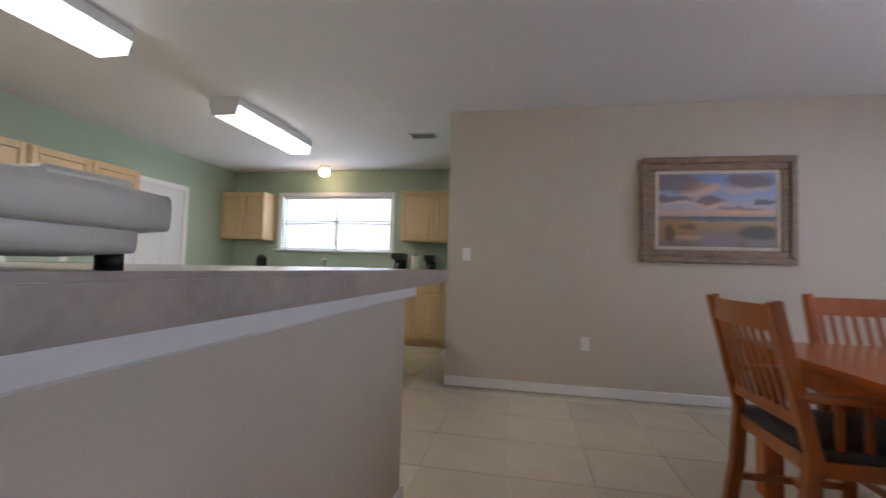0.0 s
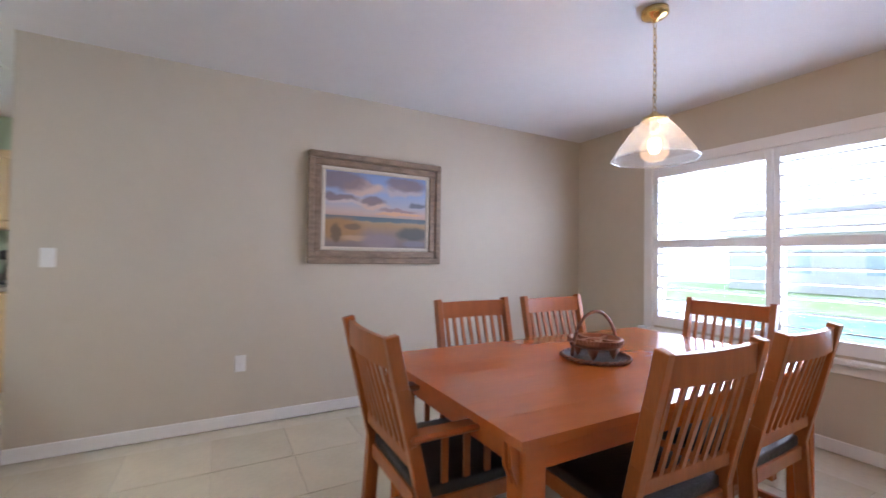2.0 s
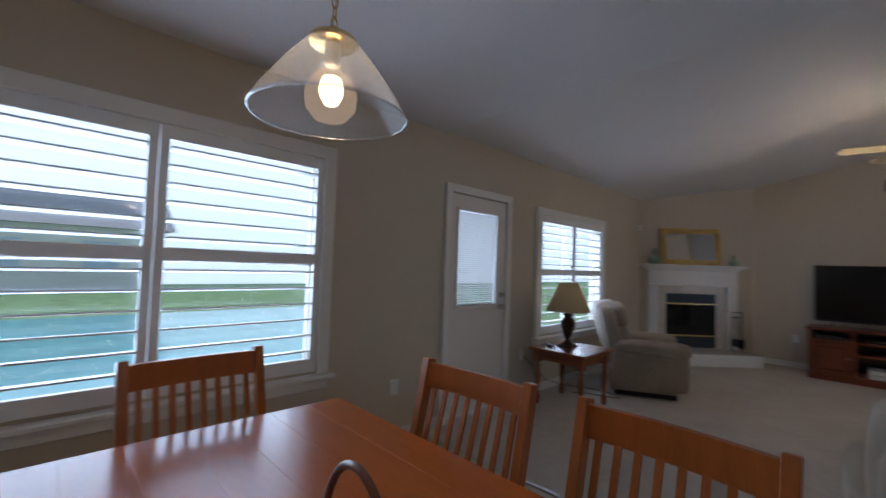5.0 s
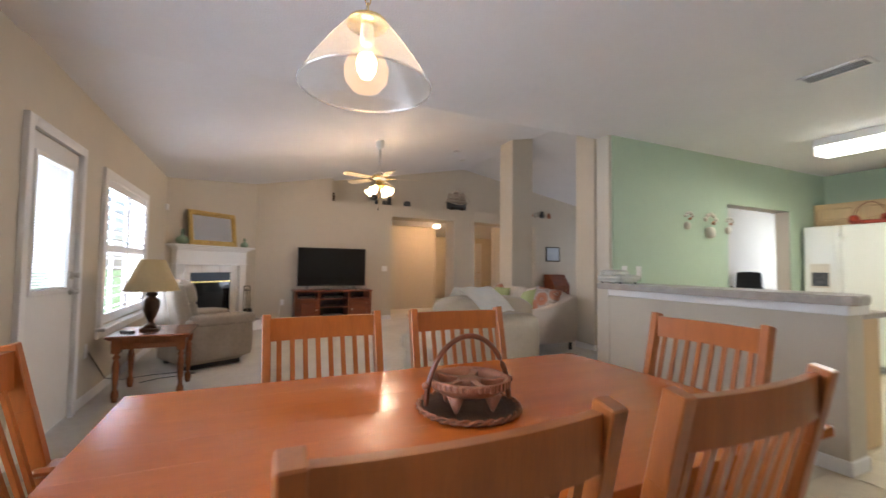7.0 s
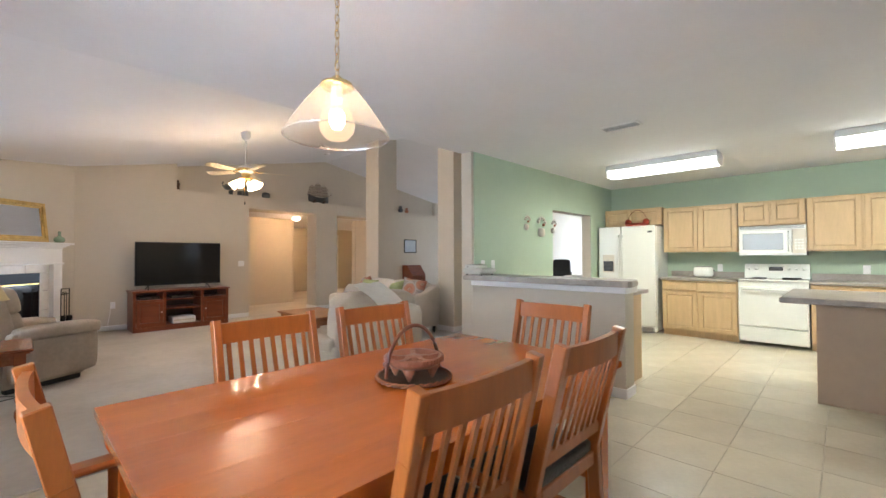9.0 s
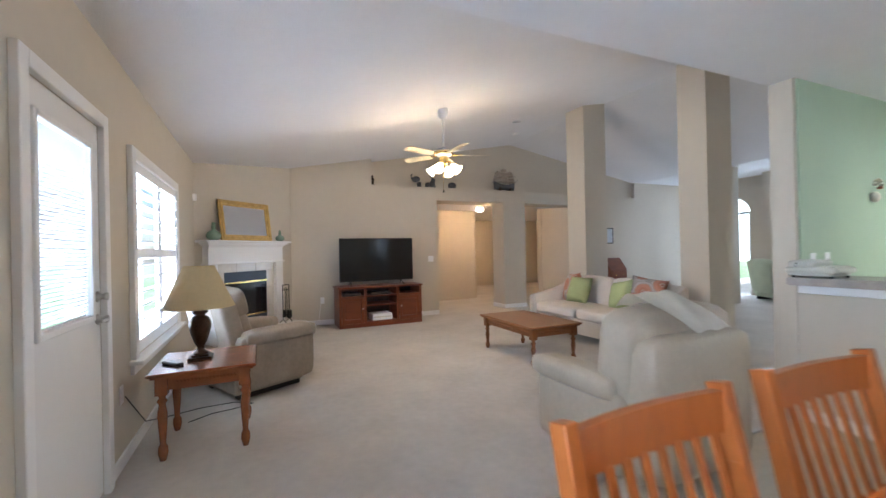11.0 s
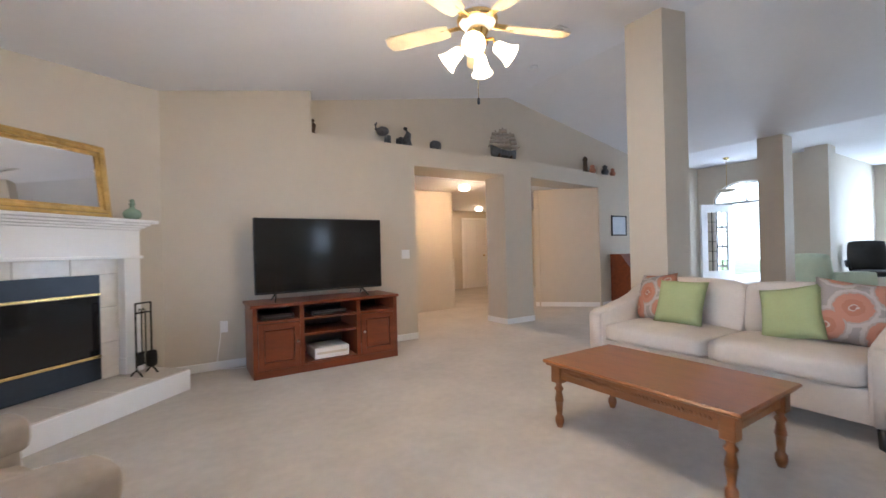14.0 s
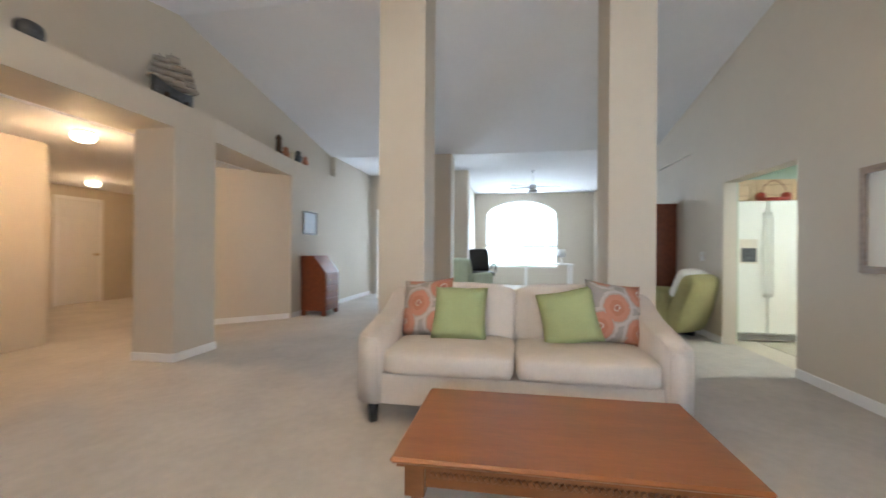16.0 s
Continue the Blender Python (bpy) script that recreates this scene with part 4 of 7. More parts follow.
# pendant lamp
HP = H - 0.03
p = thing("pendant_lamp", pose(3.225, 2.415, 0.01), "brass pendant lamp with a ribbed clear glass cone shade", "pendant lamp")
part("canopy", lathe(bmesh.new(), [(0.065, HP + 0.019), (0.066, HP - 0.008), (0.05, HP - 0.02), (0.02, HP - 0.03), (0.008, HP - 0.045), (0, HP - 0.045)], seg=28), BRASS, p)
n = 15
for k in range(n):
    z0 = 1.955 + (HP - 0.045 - 1.955) * k / n
    s = (HP - 0.045 - 1.955) / n
    u = Vector((1, 0, 0)) if k % 2 else Vector((0, 1, 0))
    part("chain_link", tube(bmesh.new(), [u * (0.009 * math.cos(a)) + Vector((0, 0, z0 + s / 2 + (s * 0.62) * math.sin(a))) for a in np.linspace(0, 2 * math.pi, 14, endpoint=False)], 0.0022, 5, closed=True), BRASS, p)
part("cord", tube(bmesh.new(), [(0.005 * math.sin(k * 1.3), 0.005 * math.cos(k * 1.3), 1.95 + k * (HP - 1.99) / 20) for k in range(21)], 0.0028, 6), LINEN, p)
part("cap", lathe(bmesh.new(), [(0.006, 1.965), (0.02, 1.955), (0.028, 1.945), (0.06, 1.93), (0.066, 1.918), (0.06, 1.912), (0.0, 1.915)], seg=28), BRASS, p)
part("socket", lathe(bmesh.new(), [(0.02, 1.915), (0.022, 1.87), (0.018, 1.855), (0, 1.855)], seg=18), WHITE, p)
BULB = bpy.data.materials.new("lit_clear_bulb")
BULB.use_nodes = True
bn, blk = BULB.node_tree.nodes, BULB.node_tree.links
bn.remove(bn["Principled BSDF"])
clear, lit, both = bn.new("ShaderNodeBsdfTransparent"), bn.new("ShaderNodeEmission"), bn.new("ShaderNodeMixShader")
lit.inputs[0].default_value, lit.inputs[1].default_value, both.inputs[0].default_value = (1.0, 0.66, 0.36, 1), 2.2, 0.22
blk.new(clear.outputs[0], both.inputs[1]), blk.new(lit.outputs[0], both.inputs[2]), blk.new(both.outputs[0], bn["Material Output"].inputs[0])
part("globe_bulb", lathe(bmesh.new(), [(0.016, 1.856), (0.02, 1.845), (0.052, 1.82), (0.069, 1.78), (0.065, 1.74), (0.042, 1.712), (0.0, 1.702)], seg=24), BULB, p)
part("filament", lathe(bmesh.new(), [(0.0, 1.748), (0.018, 1.752), (0.03, 1.775), (0.032, 1.80), (0.024, 1.822), (0.0, 1.832)], seg=16), FILAMENT, p).visible_shadow = False
prof, seg = [(0.055, 1.925), (0.066, 1.915), (0.118, 1.85), (0.17, 1.775), (0.2, 1.728), (0.203, 1.72)], 144
bm = bmesh.new()
rings = []
for r, z in prof:
    rings.append([bm.verts.new(((r + (0.0016 if k % 2 and r < 0.198 else 0)) * math.cos(2 * math.pi * k / seg), (r + (0.0016 if k % 2 and r < 0.198 else 0)) * math.sin(2 * math.pi * k / seg), z)) for k in range(seg)])
for a, b in zip(rings, rings[1:]):
    for k in range(seg):
        bm.faces.new((a[k], a[(k + 1) % seg], b[(k + 1) % seg], b[k])).smooth = True
sh = part("shade", bm, SHADEGLASS, p)
sh.visible_shadow = False
part("shade_rim", tube(bmesh.new(), [(0.202 * math.cos(a), 0.202 * math.sin(a), 1.72) for a in np.linspace(0, 2 * math.pi, 72, endpoint=False)], 0.0038, 6, closed=True), glass("rim_glass", alpha=0.35), p)

# framed seascape
pc = thing("framed_painting", pose(0, 4.36, 0), "framed seascape painting in a wide driftwood-toned frame", "painting")
px0, px1, pz0, pz1 = 1.868, 3.008, 1.152, 2.022
for nm, o0, wd, y_out, material in (("outer_frame", 0.0, 0.05, 0.06, PFRAME), ("inner_frame", 0.05, 0.055, 0.042, PFRAME), ("liner", 0.105, 0.03, 0.03, LINEN)):
    bm = bmesh.new()
    a0, a1, c0, c1 = px0 + o0, px1 - o0, pz0 + o0, pz1 - o0
    box(bm, a0, a1, -y_out, 0, c0, c0 + wd, bev=0.008)
    box(bm, a0, a1, -y_out, 0, c1 - wd, c1, bev=0.008)
    box(bm, a0, a0 + wd, -y_out + 0.001, 0, c0 + wd, c1 - wd, bev=0.008)
    box(bm, a1 - wd, a1, -y_out + 0.001, 0, c0 + wd, c1 - wd, bev=0.008)
    part(nm, bm, material, pc)
part("canvas", B(px0 + 0.135, px1 - 0.135, -0.022, -0.005, pz0 + 0.135, pz1 - 0.135), CANVAS, pc)


def wall_plate(name, m, kind, label):
    """A white plate with its face along -y."""
    o = thing(name, m, label, kind)
    wide = 0.072 if "wide" not in label else 0.118
    part("plate", B(-wide / 2, wide / 2, -0.006, 0, -0.058, 0.058, bev=0.003), WHITE, o)
    if kind == "outlet":
        for z in (-0.02, 0.02):
            part("socket", B(-0.016, 0.016, -0.009, -0.004, z - 0.013, z + 0.013, bev=0.004), WHITE, o)
    else:
        for x in ((0,) if wide < 0.1 else (-0.023, 0.023)):
            part("toggle", box(bmesh.new(), x - 0.005, x + 0.005, -0.016, -0.005, -0.004, 0.012, bev=0.001), WHITE, o)
    return o


wall_plate("wall_outlet", pose(1.435, 4.36, 0.44), "outlet", "white outlet plate on the beige dining wall")
wall_plate("wall_switch", pose(0.394, 4.36, 1.18), "light switch", "white light switch by the kitchen opening")
wall_plate("wall_outlet", pose(4.77, 0.95, 0.40, 0, 0, -90), "outlet", "white outlet plate beside the patio door")
wall_plate("wall_outlet", pose(4.77, -0.72, 0.44, 0, 0, -90), "outlet", "white outlet plate under the living room window")
wall_plate("wall_switch", pose(0.86, YS, 1.12, 0, 0, 180), "light switch", "white wide light switch by the hall")
wall_plate("wall_outlet", pose(2.97, YS, 0.43, 0, 0, 180), "outlet", "white outlet behind the television stand")
wall_plate("wall_switch", pose(-3.35, 0.53, 1.05, 0, 0, 0), "light switch", "white wide light switch beside the kitchen doorway")
wall_plate("wall_outlet", pose(-3.7, 2.42, 1.06, 0, 0, 90), "outlet", "white outlet on the kitchen splashback")
wall_plate("wall_outlet", pose(-3.7, 4.05, 1.06, 0, 0, 90), "outlet", "white outlet on the kitchen splashback")
wall_plate("wall_switch", pose(0.18, 0.70, 1.15, 0, 0, 180), "light switch", "white light switch on the green wall")
wall_plate("wall_switch", pose(-0.02, 0.70, 1.15, 0, 0, 180), "light switch", "white light switch on the green wall")


def vent(m, w, d, label):
    o = thing("ceiling_vent", m, label, "vent", "ceiling vents")
    part("frame", box(box(box(box(bmesh.new(), -w / 2, w / 2, -d / 2, -d / 2 + 0.02, -0.008, 0), -w / 2, w / 2, d / 2 - 0.02, d / 2, -0.008, 0), -w / 2, -w / 2 + 0.02, -d / 2, d / 2, -0.008, 0), w / 2 - 0.02, w / 2, -d / 2, d / 2, -0.008, 0), WHITE, o)
    part("backing", B(-w / 2 + 0.02, w / 2 - 0.02, -d / 2 + 0.02, d / 2 - 0.02, -0.002, 0), PEWTER, o)
    for k in range(5):
        y = -d / 2 + 0.03 + k * (d - 0.06) / 4
        part("slat", box(bmesh.new(), -w / 2 + 0.02, w / 2 - 0.02, -0.009, 0.009, -0.0007, 0.0007, m=pose(0, y, -0.006, 35, 0, 0)), WHITE, o)
    return o


vent(pose(0.08, 2.32, H - 0.001, 0, 0, 90), 0.36, 0.16, "white louvred air vent in the kitchen ceiling")
vent(pose(-0.2, 5.0, H - 0.001, 0, 0, 0), 0.3, 0.2, "white louvred air vent near the sink")
vent(pose(-2.35, 2.15, H - 0.001, 0, 0, 90), 0.3, 0.25, "white louvred air vent near the tube lamp")
vent(pose(0.03, -3.4, vault(0.03) - 0.002, 0, 10.1, 90), 0.34, 0.14, "white louvred air vent in the vault")
vent(pose(-3.4, -0.35, vault(-3.4) - 0.002, 0, -10, 90), 0.34, 0.14, "white louvred air vent in the vault")

# things on the bar top
# white plastic with the shade on the fax darkened into its base colour
FAXW = mat("shaded_white_plastic", (0.52, 0.52, 0.47), 0.4, var=0.04, scale=5)
ph = thing("fax_machine", pose(0.42, 0.845, 1.043, 0, 0, 86) @ Matrix.Diagonal((0.75, 0.8, 0.72, 1)), "white desktop fax telephone on the bar top", "telephone")
part("body", soft(bmesh.new(), -0.20, 0.20, -0.15, 0.15, 0.045, 0.105, puff=0.012, cuts=5), FAXW, ph)
part("lower_body", soft(bmesh.new(), -0.19, 0.165, -0.14, 0.14, 0.015, 0.07, puff=0.004, cuts=5), FAXW, ph)
part("lid", soft(bmesh.new(), -0.19, 0.04, -0.13, 0.13, 0.085, 0.165, puff=0.02, cuts=5), FAXW, ph)
part("handset_cradle", box(bmesh.new(), 0.07, 0.17, -0.12, 0.12, 0.098, 0.115, bev=0.006), FAXW, ph)
part("handset_hook", tube(bmesh.new(), [(-0.10 + 0.02 * math.cos(a), -0.135, 0.125 + 0.014 * math.sin(a)) for a in np.linspace(0.4, 5.0, 14)], 0.005, 6), BLACK, ph)
for sx in (-0.15, 0.15):
    for sy in (-0.11, 0.11):
        part("rubber_foot", lathe(bmesh.new(), [(0.014, 0), (0.014, 0.022), (0, 0.022)], sx, sy, seg=12), BLACK, ph)


# ---- kitchen ----
def cabinet(name, m, w, h, d, doors, label, drawers=False, group=""):
    """A maple unit with its back on y=0 and its front at y=-d, x from 0 to w."""
    c = thing(name, m, label, "cabinet", group)
    toe = 0.10 if drawers else 0.0
    body = bmesh.new()
    box(body, 0, w, -d + 0.02, 0, toe, h)
    if toe:
        box(body, 0, w, -d + 0.09, 0, 0, toe)
    part("body", body, MAPLE, c)
    each = w / doors
    for k in range(doors):
        a, b = k * each + 0.012, (k + 1) * each - 0.012
        lo, hi = toe + 0.015, (h - 0.17 if drawers else h - 0.015)
        bm = bmesh.new()
        s = 0.055
        for r in ((a, a + s, lo, hi), (b - s, b, lo, hi), (a + s, b - s, lo, lo + s), (a + s, b - s, hi - s, hi)):
            box(bm, r[0], r[1], -d, -d + 0.019, r[2], r[3], bev=0.004)
        dr = part("door", bm, MAPLE, c)
        part("door_panel", box(bmesh.new(), a + s + 0.004, b - s - 0.004, -d + 0.004, -d + 0.018, lo + s + 0.004, hi - s - 0.004, bev=0.012), MAPLE, dr)
        if drawers:
            part("drawer_front", box(bmesh.new(), a, b, -d, -d + 0.019, h - 0.155, h - 0.02, bev=0.006), MAPLE, c)
    return c


W = lambda y, z=0.0: pose(-3.7, y, z, 0, 0, 90)
U = "wall cabinets"
cabinet("wall_cabinet", W(0.71, 1.78), 0.95, 0.29, 0.33, 2, "short maple wall cabinet above the refrigerator", group=U)
cabinet("wall_cabinet", W(1.69, 1.31), 1.01, 0.73, 0.33, 2, "maple wall cabinet with two raised-panel doors", group=U)
cabinet("wall_cabinet", W(2.71, 1.69), 0.76, 0.35, 0.33, 2, "short maple wall cabinet above the microwave", group=U)
cabinet("wall_cabinet", W(3.48, 1.31), 1.08, 0.73, 0.33, 2, "maple wall cabinet with two raised-panel doors", group=U)
Nn = lambda x, z=0.0: pose(x, 6.55, z)
cabinet("wall_cabinet", Nn(-3.68, 1.40), 0.72, 0.72, 0.33, 2, "maple wall cabinet beside the window", group=U)
cabinet("wall_cabinet", Nn(-0.80, 1.41), 0.98, 0.72, 0.33, 2, "maple wall cabinet beside the window", group=U)
G = "base cabinets"
cabinet("base_cabinet", W(1.74), 1.0, 0.87, 0.62, 2, "maple base cabinet with two drawers beside the range", drawers=True, group=G)
cabinet("base_cabinet", W(3.52), 1.1, 0.87, 0.62, 2, "maple base cabinet beyond the range", drawers=True, group=G)
for k, (a, w_, n) in enumerate(((-1.05, 0.50, 1), (-0.55, 0.42, 1), (-0.13, 0.33, 1), (-2.6, 1.55, 3))):
    cabinet("base_cabinet", Nn(a), w_, 0.87, 0.62, n, "maple base cabinet with a drawer under the sink counter", drawers=True, group=G)


def worktop(x0, x1, y0, y1, label, splash=None):
    o = thing("worktop", Matrix.Identity(4), label, "worktop")
    part("slab", B(x0, x1, y0, y1, 0.872, 0.91, bev=0.006), LAMINATE, o)
    if splash:
        part("splashback", B(*splash, 0.91, 1.0, bev=0.004), LAMINATE, o)


worktop(-3.7, -3.05, 1.72, 2.74, "grey laminate worktop beside the refrigerator", (-3.7, -3.68, 1.72, 2.74))
worktop(-3.7, -3.05, 3.51, 4.64, "grey laminate worktop beyond the range", (-3.7, -3.68, 3.51, 4.64))
worktop(-3.7, 0.21, 5.9, 6.55, "grey laminate sink counter under the window", (-3.7, 0.21, 6.53, 6.55))
pn = thing("peninsula", Matrix.Identity(4), "painted kitchen peninsula with a laminate top", "counter")
part("base", B(-1.35, -0.64, 3.66, 5.0, 0, 0.86), mat("tan_panel", (0.50, 0.37, 0.27), 0.6, var=0.05, scale=2), pn)
part("top", B(-1.45, -0.25, 3.45, 5.05, 0.868, 0.915, bev=0.008), LAMINATE, pn)
cb = thing("low_counter", Matrix.Identity(4), "kitchen counter behind the half wall", "counter")
part("base", B(-0.42, 0.155, 0.66, 2.32, 0, 0.87), MAPLE, cb)
part("top", B(-0.46, 0.155, 0.64, 2.38, 0.872, 0.91, bev=0.006), LAMINATE, cb)

fr = thing("refrigerator", pose(-3.70, 0.745, 0, 0, 0, 90) @ Matrix.Diagonal((0.94, 1, 1.02, 1)), "white side-by-side refrigerator with a water dispenser", "refrigerator")
part("body", B(0.0, 0.98, -0.60, -0.02, 0.03, 1.71, bev=0.008), APPL, fr)
for a, b in ((0.0, 0.40), (0.41, 0.98)):
    dr = part("door", B(a, b, -0.68, -0.605, 0.10, 1.715, bev=0.012), APPL, fr)
    hx = 0.37 if a == 0 else 0.44
    part("handle", tube(bmesh.new(), [(hx, -0.68, 0.55), (hx, -0.725, 0.62), (hx, -0.725, 1.5), (hx, -0.68, 1.57)], 0.014, 8), APPL, dr)
    if a == 0:
        part("dispenser", B(0.07, 0.29, -0.684, -0.66, 0.95, 1.25, bev=0.006), LINEN, dr)
        part("dispenser_recess", B(0.09, 0.27, -0.686, -0.67, 0.97, 1.14), PEWTER, dr)
    else:
        part("badge", B(0.86, 0.93, -0.683, -0.679, 1.60, 1.63), PEWTER, dr)
gr = part("toe_grille", B(0.02, 0.96, -0.655, -0.58, 0.02, 0.095), WHITE, fr)
for k in range(5):
    part("grille_slot", B(0.05, 0.93, -0.658, -0.653, 0.03 + k * 0.013, 0.036 + k * 0.013), BLACK, gr)
bs = thing("red_basket", pose(-3.25, 1.32, 1.75), "red painted basket with a thin hoop handle on the refrigerator", "basket")
part("basket_body", lathe(bmesh.new(), [(0, 0), (0.14, 0), (0.17, 0.05), (0.16, 0.055), (0.13, 0.01), (0, 0.01)], seg=28, m=Matrix.Diagonal((0.75, 1.1, 1, 1))), RED, bs)
part("handle", tube(bmesh.new(), [(0, 0.16 * math.cos(a), 0.04 + 0.24 * math.sin(a)) for a in np.linspace(0, math.pi, 20)], 0.006, 6), WICKER, bs)
for k, y in enumerate((-0.15, 0.14)):
    part("bow", soft(bmesh.new(), -0.05, 0.05, y - 0.04, y + 0.04, 0.02, 0.12, puff=0.02, cuts=3), RED, bs)

st = thing("range_cooker", pose(-3.70, 2.745, 0, 0, 0, 90), "white electric range with a lower drawer and dials", "cooker")
part("body", B(0.0, 0.76, -0.62, -0.02, 0.05, 0.90, bev=0.004), APPL, st)
part("cooktop", B(0.0, 0.76, -0.655, -0.02, 0.90, 0.92, bev=0.006), APPL, st)
od = part("oven_door", B(0.01, 0.75, -0.655, -0.625, 0.27, 0.82, bev=0.01), APPL, st)
part("oven_handle", tube(bmesh.new(), [(0.06, -0.655, 0.785), (0.06, -0.70, 0.785), (0.70, -0.70, 0.785), (0.70, -0.655, 0.785)], 0.012, 8), APPL, od)
part("drawer", B(0.01, 0.75, -0.65, -0.62, 0.06, 0.255, bev=0.008), APPL, st)
bg = part("backguard", prism(bmesh.new(), [(-0.14, 0.92), (-0.11, 1.13), (-0.02, 1.13), (-0.02, 0.92)], 0.74, pose(0.01, 0, 0) @ Matrix(((0, 1, 0, 0), (1, 0, 0, 0), (0, 0, 1, 0), (0, 0, 0, 1)))), APPL, st)
part("display", box(bmesh.new(), 0.30, 0.46, -0.136, -0.118, 1.03, 1.09, m=pose(0, 0, 0)), PEWTER, bg)
for k, x in enumerate((0.07, 0.15, 0.53, 0.61, 0.69)):
    part("dial", lathe(bmesh.new(), [(0.022, 0), (0.018, 0.022), (0, 0.024)], m=pose(x, -0.118, 1.06, 82, 0, 0), seg=16), APPL, bg)
for k, (x, y, r) in enumerate(((0.2, -0.2, 0.08), (0.56, -0.2, 0.1), (0.2, -0.47, 0.1), (0.56, -0.47, 0.08))):
    ring = bmesh.new()
    for q in range(4):
        tube(ring, [(x + r * (1 - q * 0.22) * math.cos(a), y + r * (1 - q * 0.22) * math.sin(a), 0.928) for a in np.linspace(0, 2 * math.pi, 26, endpoint=False)], 0.006, 5, closed=True)
    part("burner", ring, IRON, st)

mw = thing("microwave", pose(-3.70, 2.725, 1.255, 0, 0, 90), "white over-range microwave with a glazed door", "microwave")
part("body", B(0, 0.755, -0.39, 0, 0, 0.42, bev=0.006), APPL, mw)
part("door", B(0.005, 0.60, -0.41, -0.392, 0.03, 0.36, bev=0.006), APPL, mw)
part("door_window", B(0.05, 0.51, -0.4135, -0.409, 0.08, 0.31, bev=0.003), mat("grey_door_glass", (0.30, 0.31, 0.30), 0.08, var=0.05, scale=2), mw)
part("handle", tube(bmesh.new(), [(0.565, -0.41, 0.06), (0.565, -0.44, 0.09), (0.565, -0.44, 0.30), (0.565, -0.41, 0.33)], 0.009, 8), APPL, mw)
part("control_panel", B(0.61, 0.75, -0.41, -0.392, 0.03, 0.36, bev=0.004), LINEN, mw)
for k in range(4):
    for j in range(3):
        part("key", B(0.63 + j * 0.035, 0.655 + j * 0.035, -0.413, -0.409, 0.08 + k * 0.04, 0.105 + k * 0.04), APPL, mw)
for k in range(6):
    part("vent_slot", B(0.02, 0.735, -0.394, -0.388, 0.375 + k * 0.007, 0.378 + k * 0.007), PEWTER, mw)

to = thing("toaster", pose(-3.42, 2.25, 0.91, 0, 0, 90), "small white two-slot toaster", "toaster")
part("body", soft(bmesh.new(), -0.13, 0.13, -0.08, 0.08, 0.01, 0.17, puff=0.008, cuts=4), APPL, to)
for y in (-0.03, 0.03):
    part("slot", B(-0.09, 0.09, y - 0.012, y + 0.012, 0.165, 0.178), PEWTER, to)
part("lever", B(0.128, 0.15, -0.015, 0.015, 0.10, 0.115, bev=0.003), BLACK, to)


def coffee_maker(m, label):
    o = thing("coffee_maker", m, label, "coffee maker")
    part("base", B(-0.09, 0.09, -0.12, 0.12, 0, 0.035, bev=0.01), BLACK, o)
    part("tower", B(-0.085, 0.085, 0.03, 0.115, 0.03, 0.30, bev=0.012), BLACK, o)
    part("brew_head", B(-0.09, 0.09, -0.11, 0.115, 0.24, 0.33, bev=0.015), BLACK, o)
    part("carafe", lathe(bmesh.new(), [(0.05, 0.036), (0.07, 0.05), (0.072, 0.12), (0.055, 0.17), (0.05, 0.19), (0, 0.19)], 0, -0.04, seg=20), SCREEN, o)


coffee_maker(pose(-0.82, 6.3, 0.91), "black drip coffee maker with a glass carafe")
coffee_maker(pose(-0.38, 6.35, 0.91) @ Matrix.Diagonal((0.8, 0.8, 0.95, 1)), "compact black coffee maker beside the paper towels")
pt = thing("paper_towel_roll", pose(-0.58, 6.3, 0.91), "white paper towel roll on an upright stand", "paper towel")
part("stand", lathe(bmesh.new(), [(0.075, 0), (0.075, 0.012), (0.01, 0.016), (0.008, 0.32), (0.014, 0.33), (0, 0.335)], seg=20), BLACK, pt)
part("roll", lathe(bmesh.new(), [(0.06, 0.02), (0.062, 0.025), (0.062, 0.29), (0.06, 0.295), (0.02, 0.295)], seg=28), PAPER, pt)
jr = thing("kitchen_canister", pose(-3.0, 6.3, 0.91), "dark lidded canister on the sink counter", "canister")
part("body", lathe(bmesh.new(), [(0.07, 0), (0.075, 0.01), (0.075, 0.2), (0.06, 0.22), (0, 0.22)], seg=22), BLACK, jr)
part("lid", lathe(bmesh.new(), [(0.066, 0.221), (0.06, 0.245), (0.015, 0.25), (0.018, 0.27), (0, 0.275)], seg=22), PEWTER, jr)
fc = thing("sink_tap", pose(-1.95, 6.35, 0.91), "chrome kitchen tap with an arched spout", "tap")
part("spout", tube(bmesh.new(), [(0, 0, 0), (0, 0, 0.16), (0, -0.03, 0.21), (0, -0.10, 0.23), (0, -0.17, 0.20), (0, -0.18, 0.16)], 0.013, 10), NICKEL, fc)
part("lever", tube(bmesh.new(), [(0.09, 0, 0.0), (0.09, 0, 0.06), (0.13, -0.02, 0.09)], 0.011, 8), NICKEL, fc)


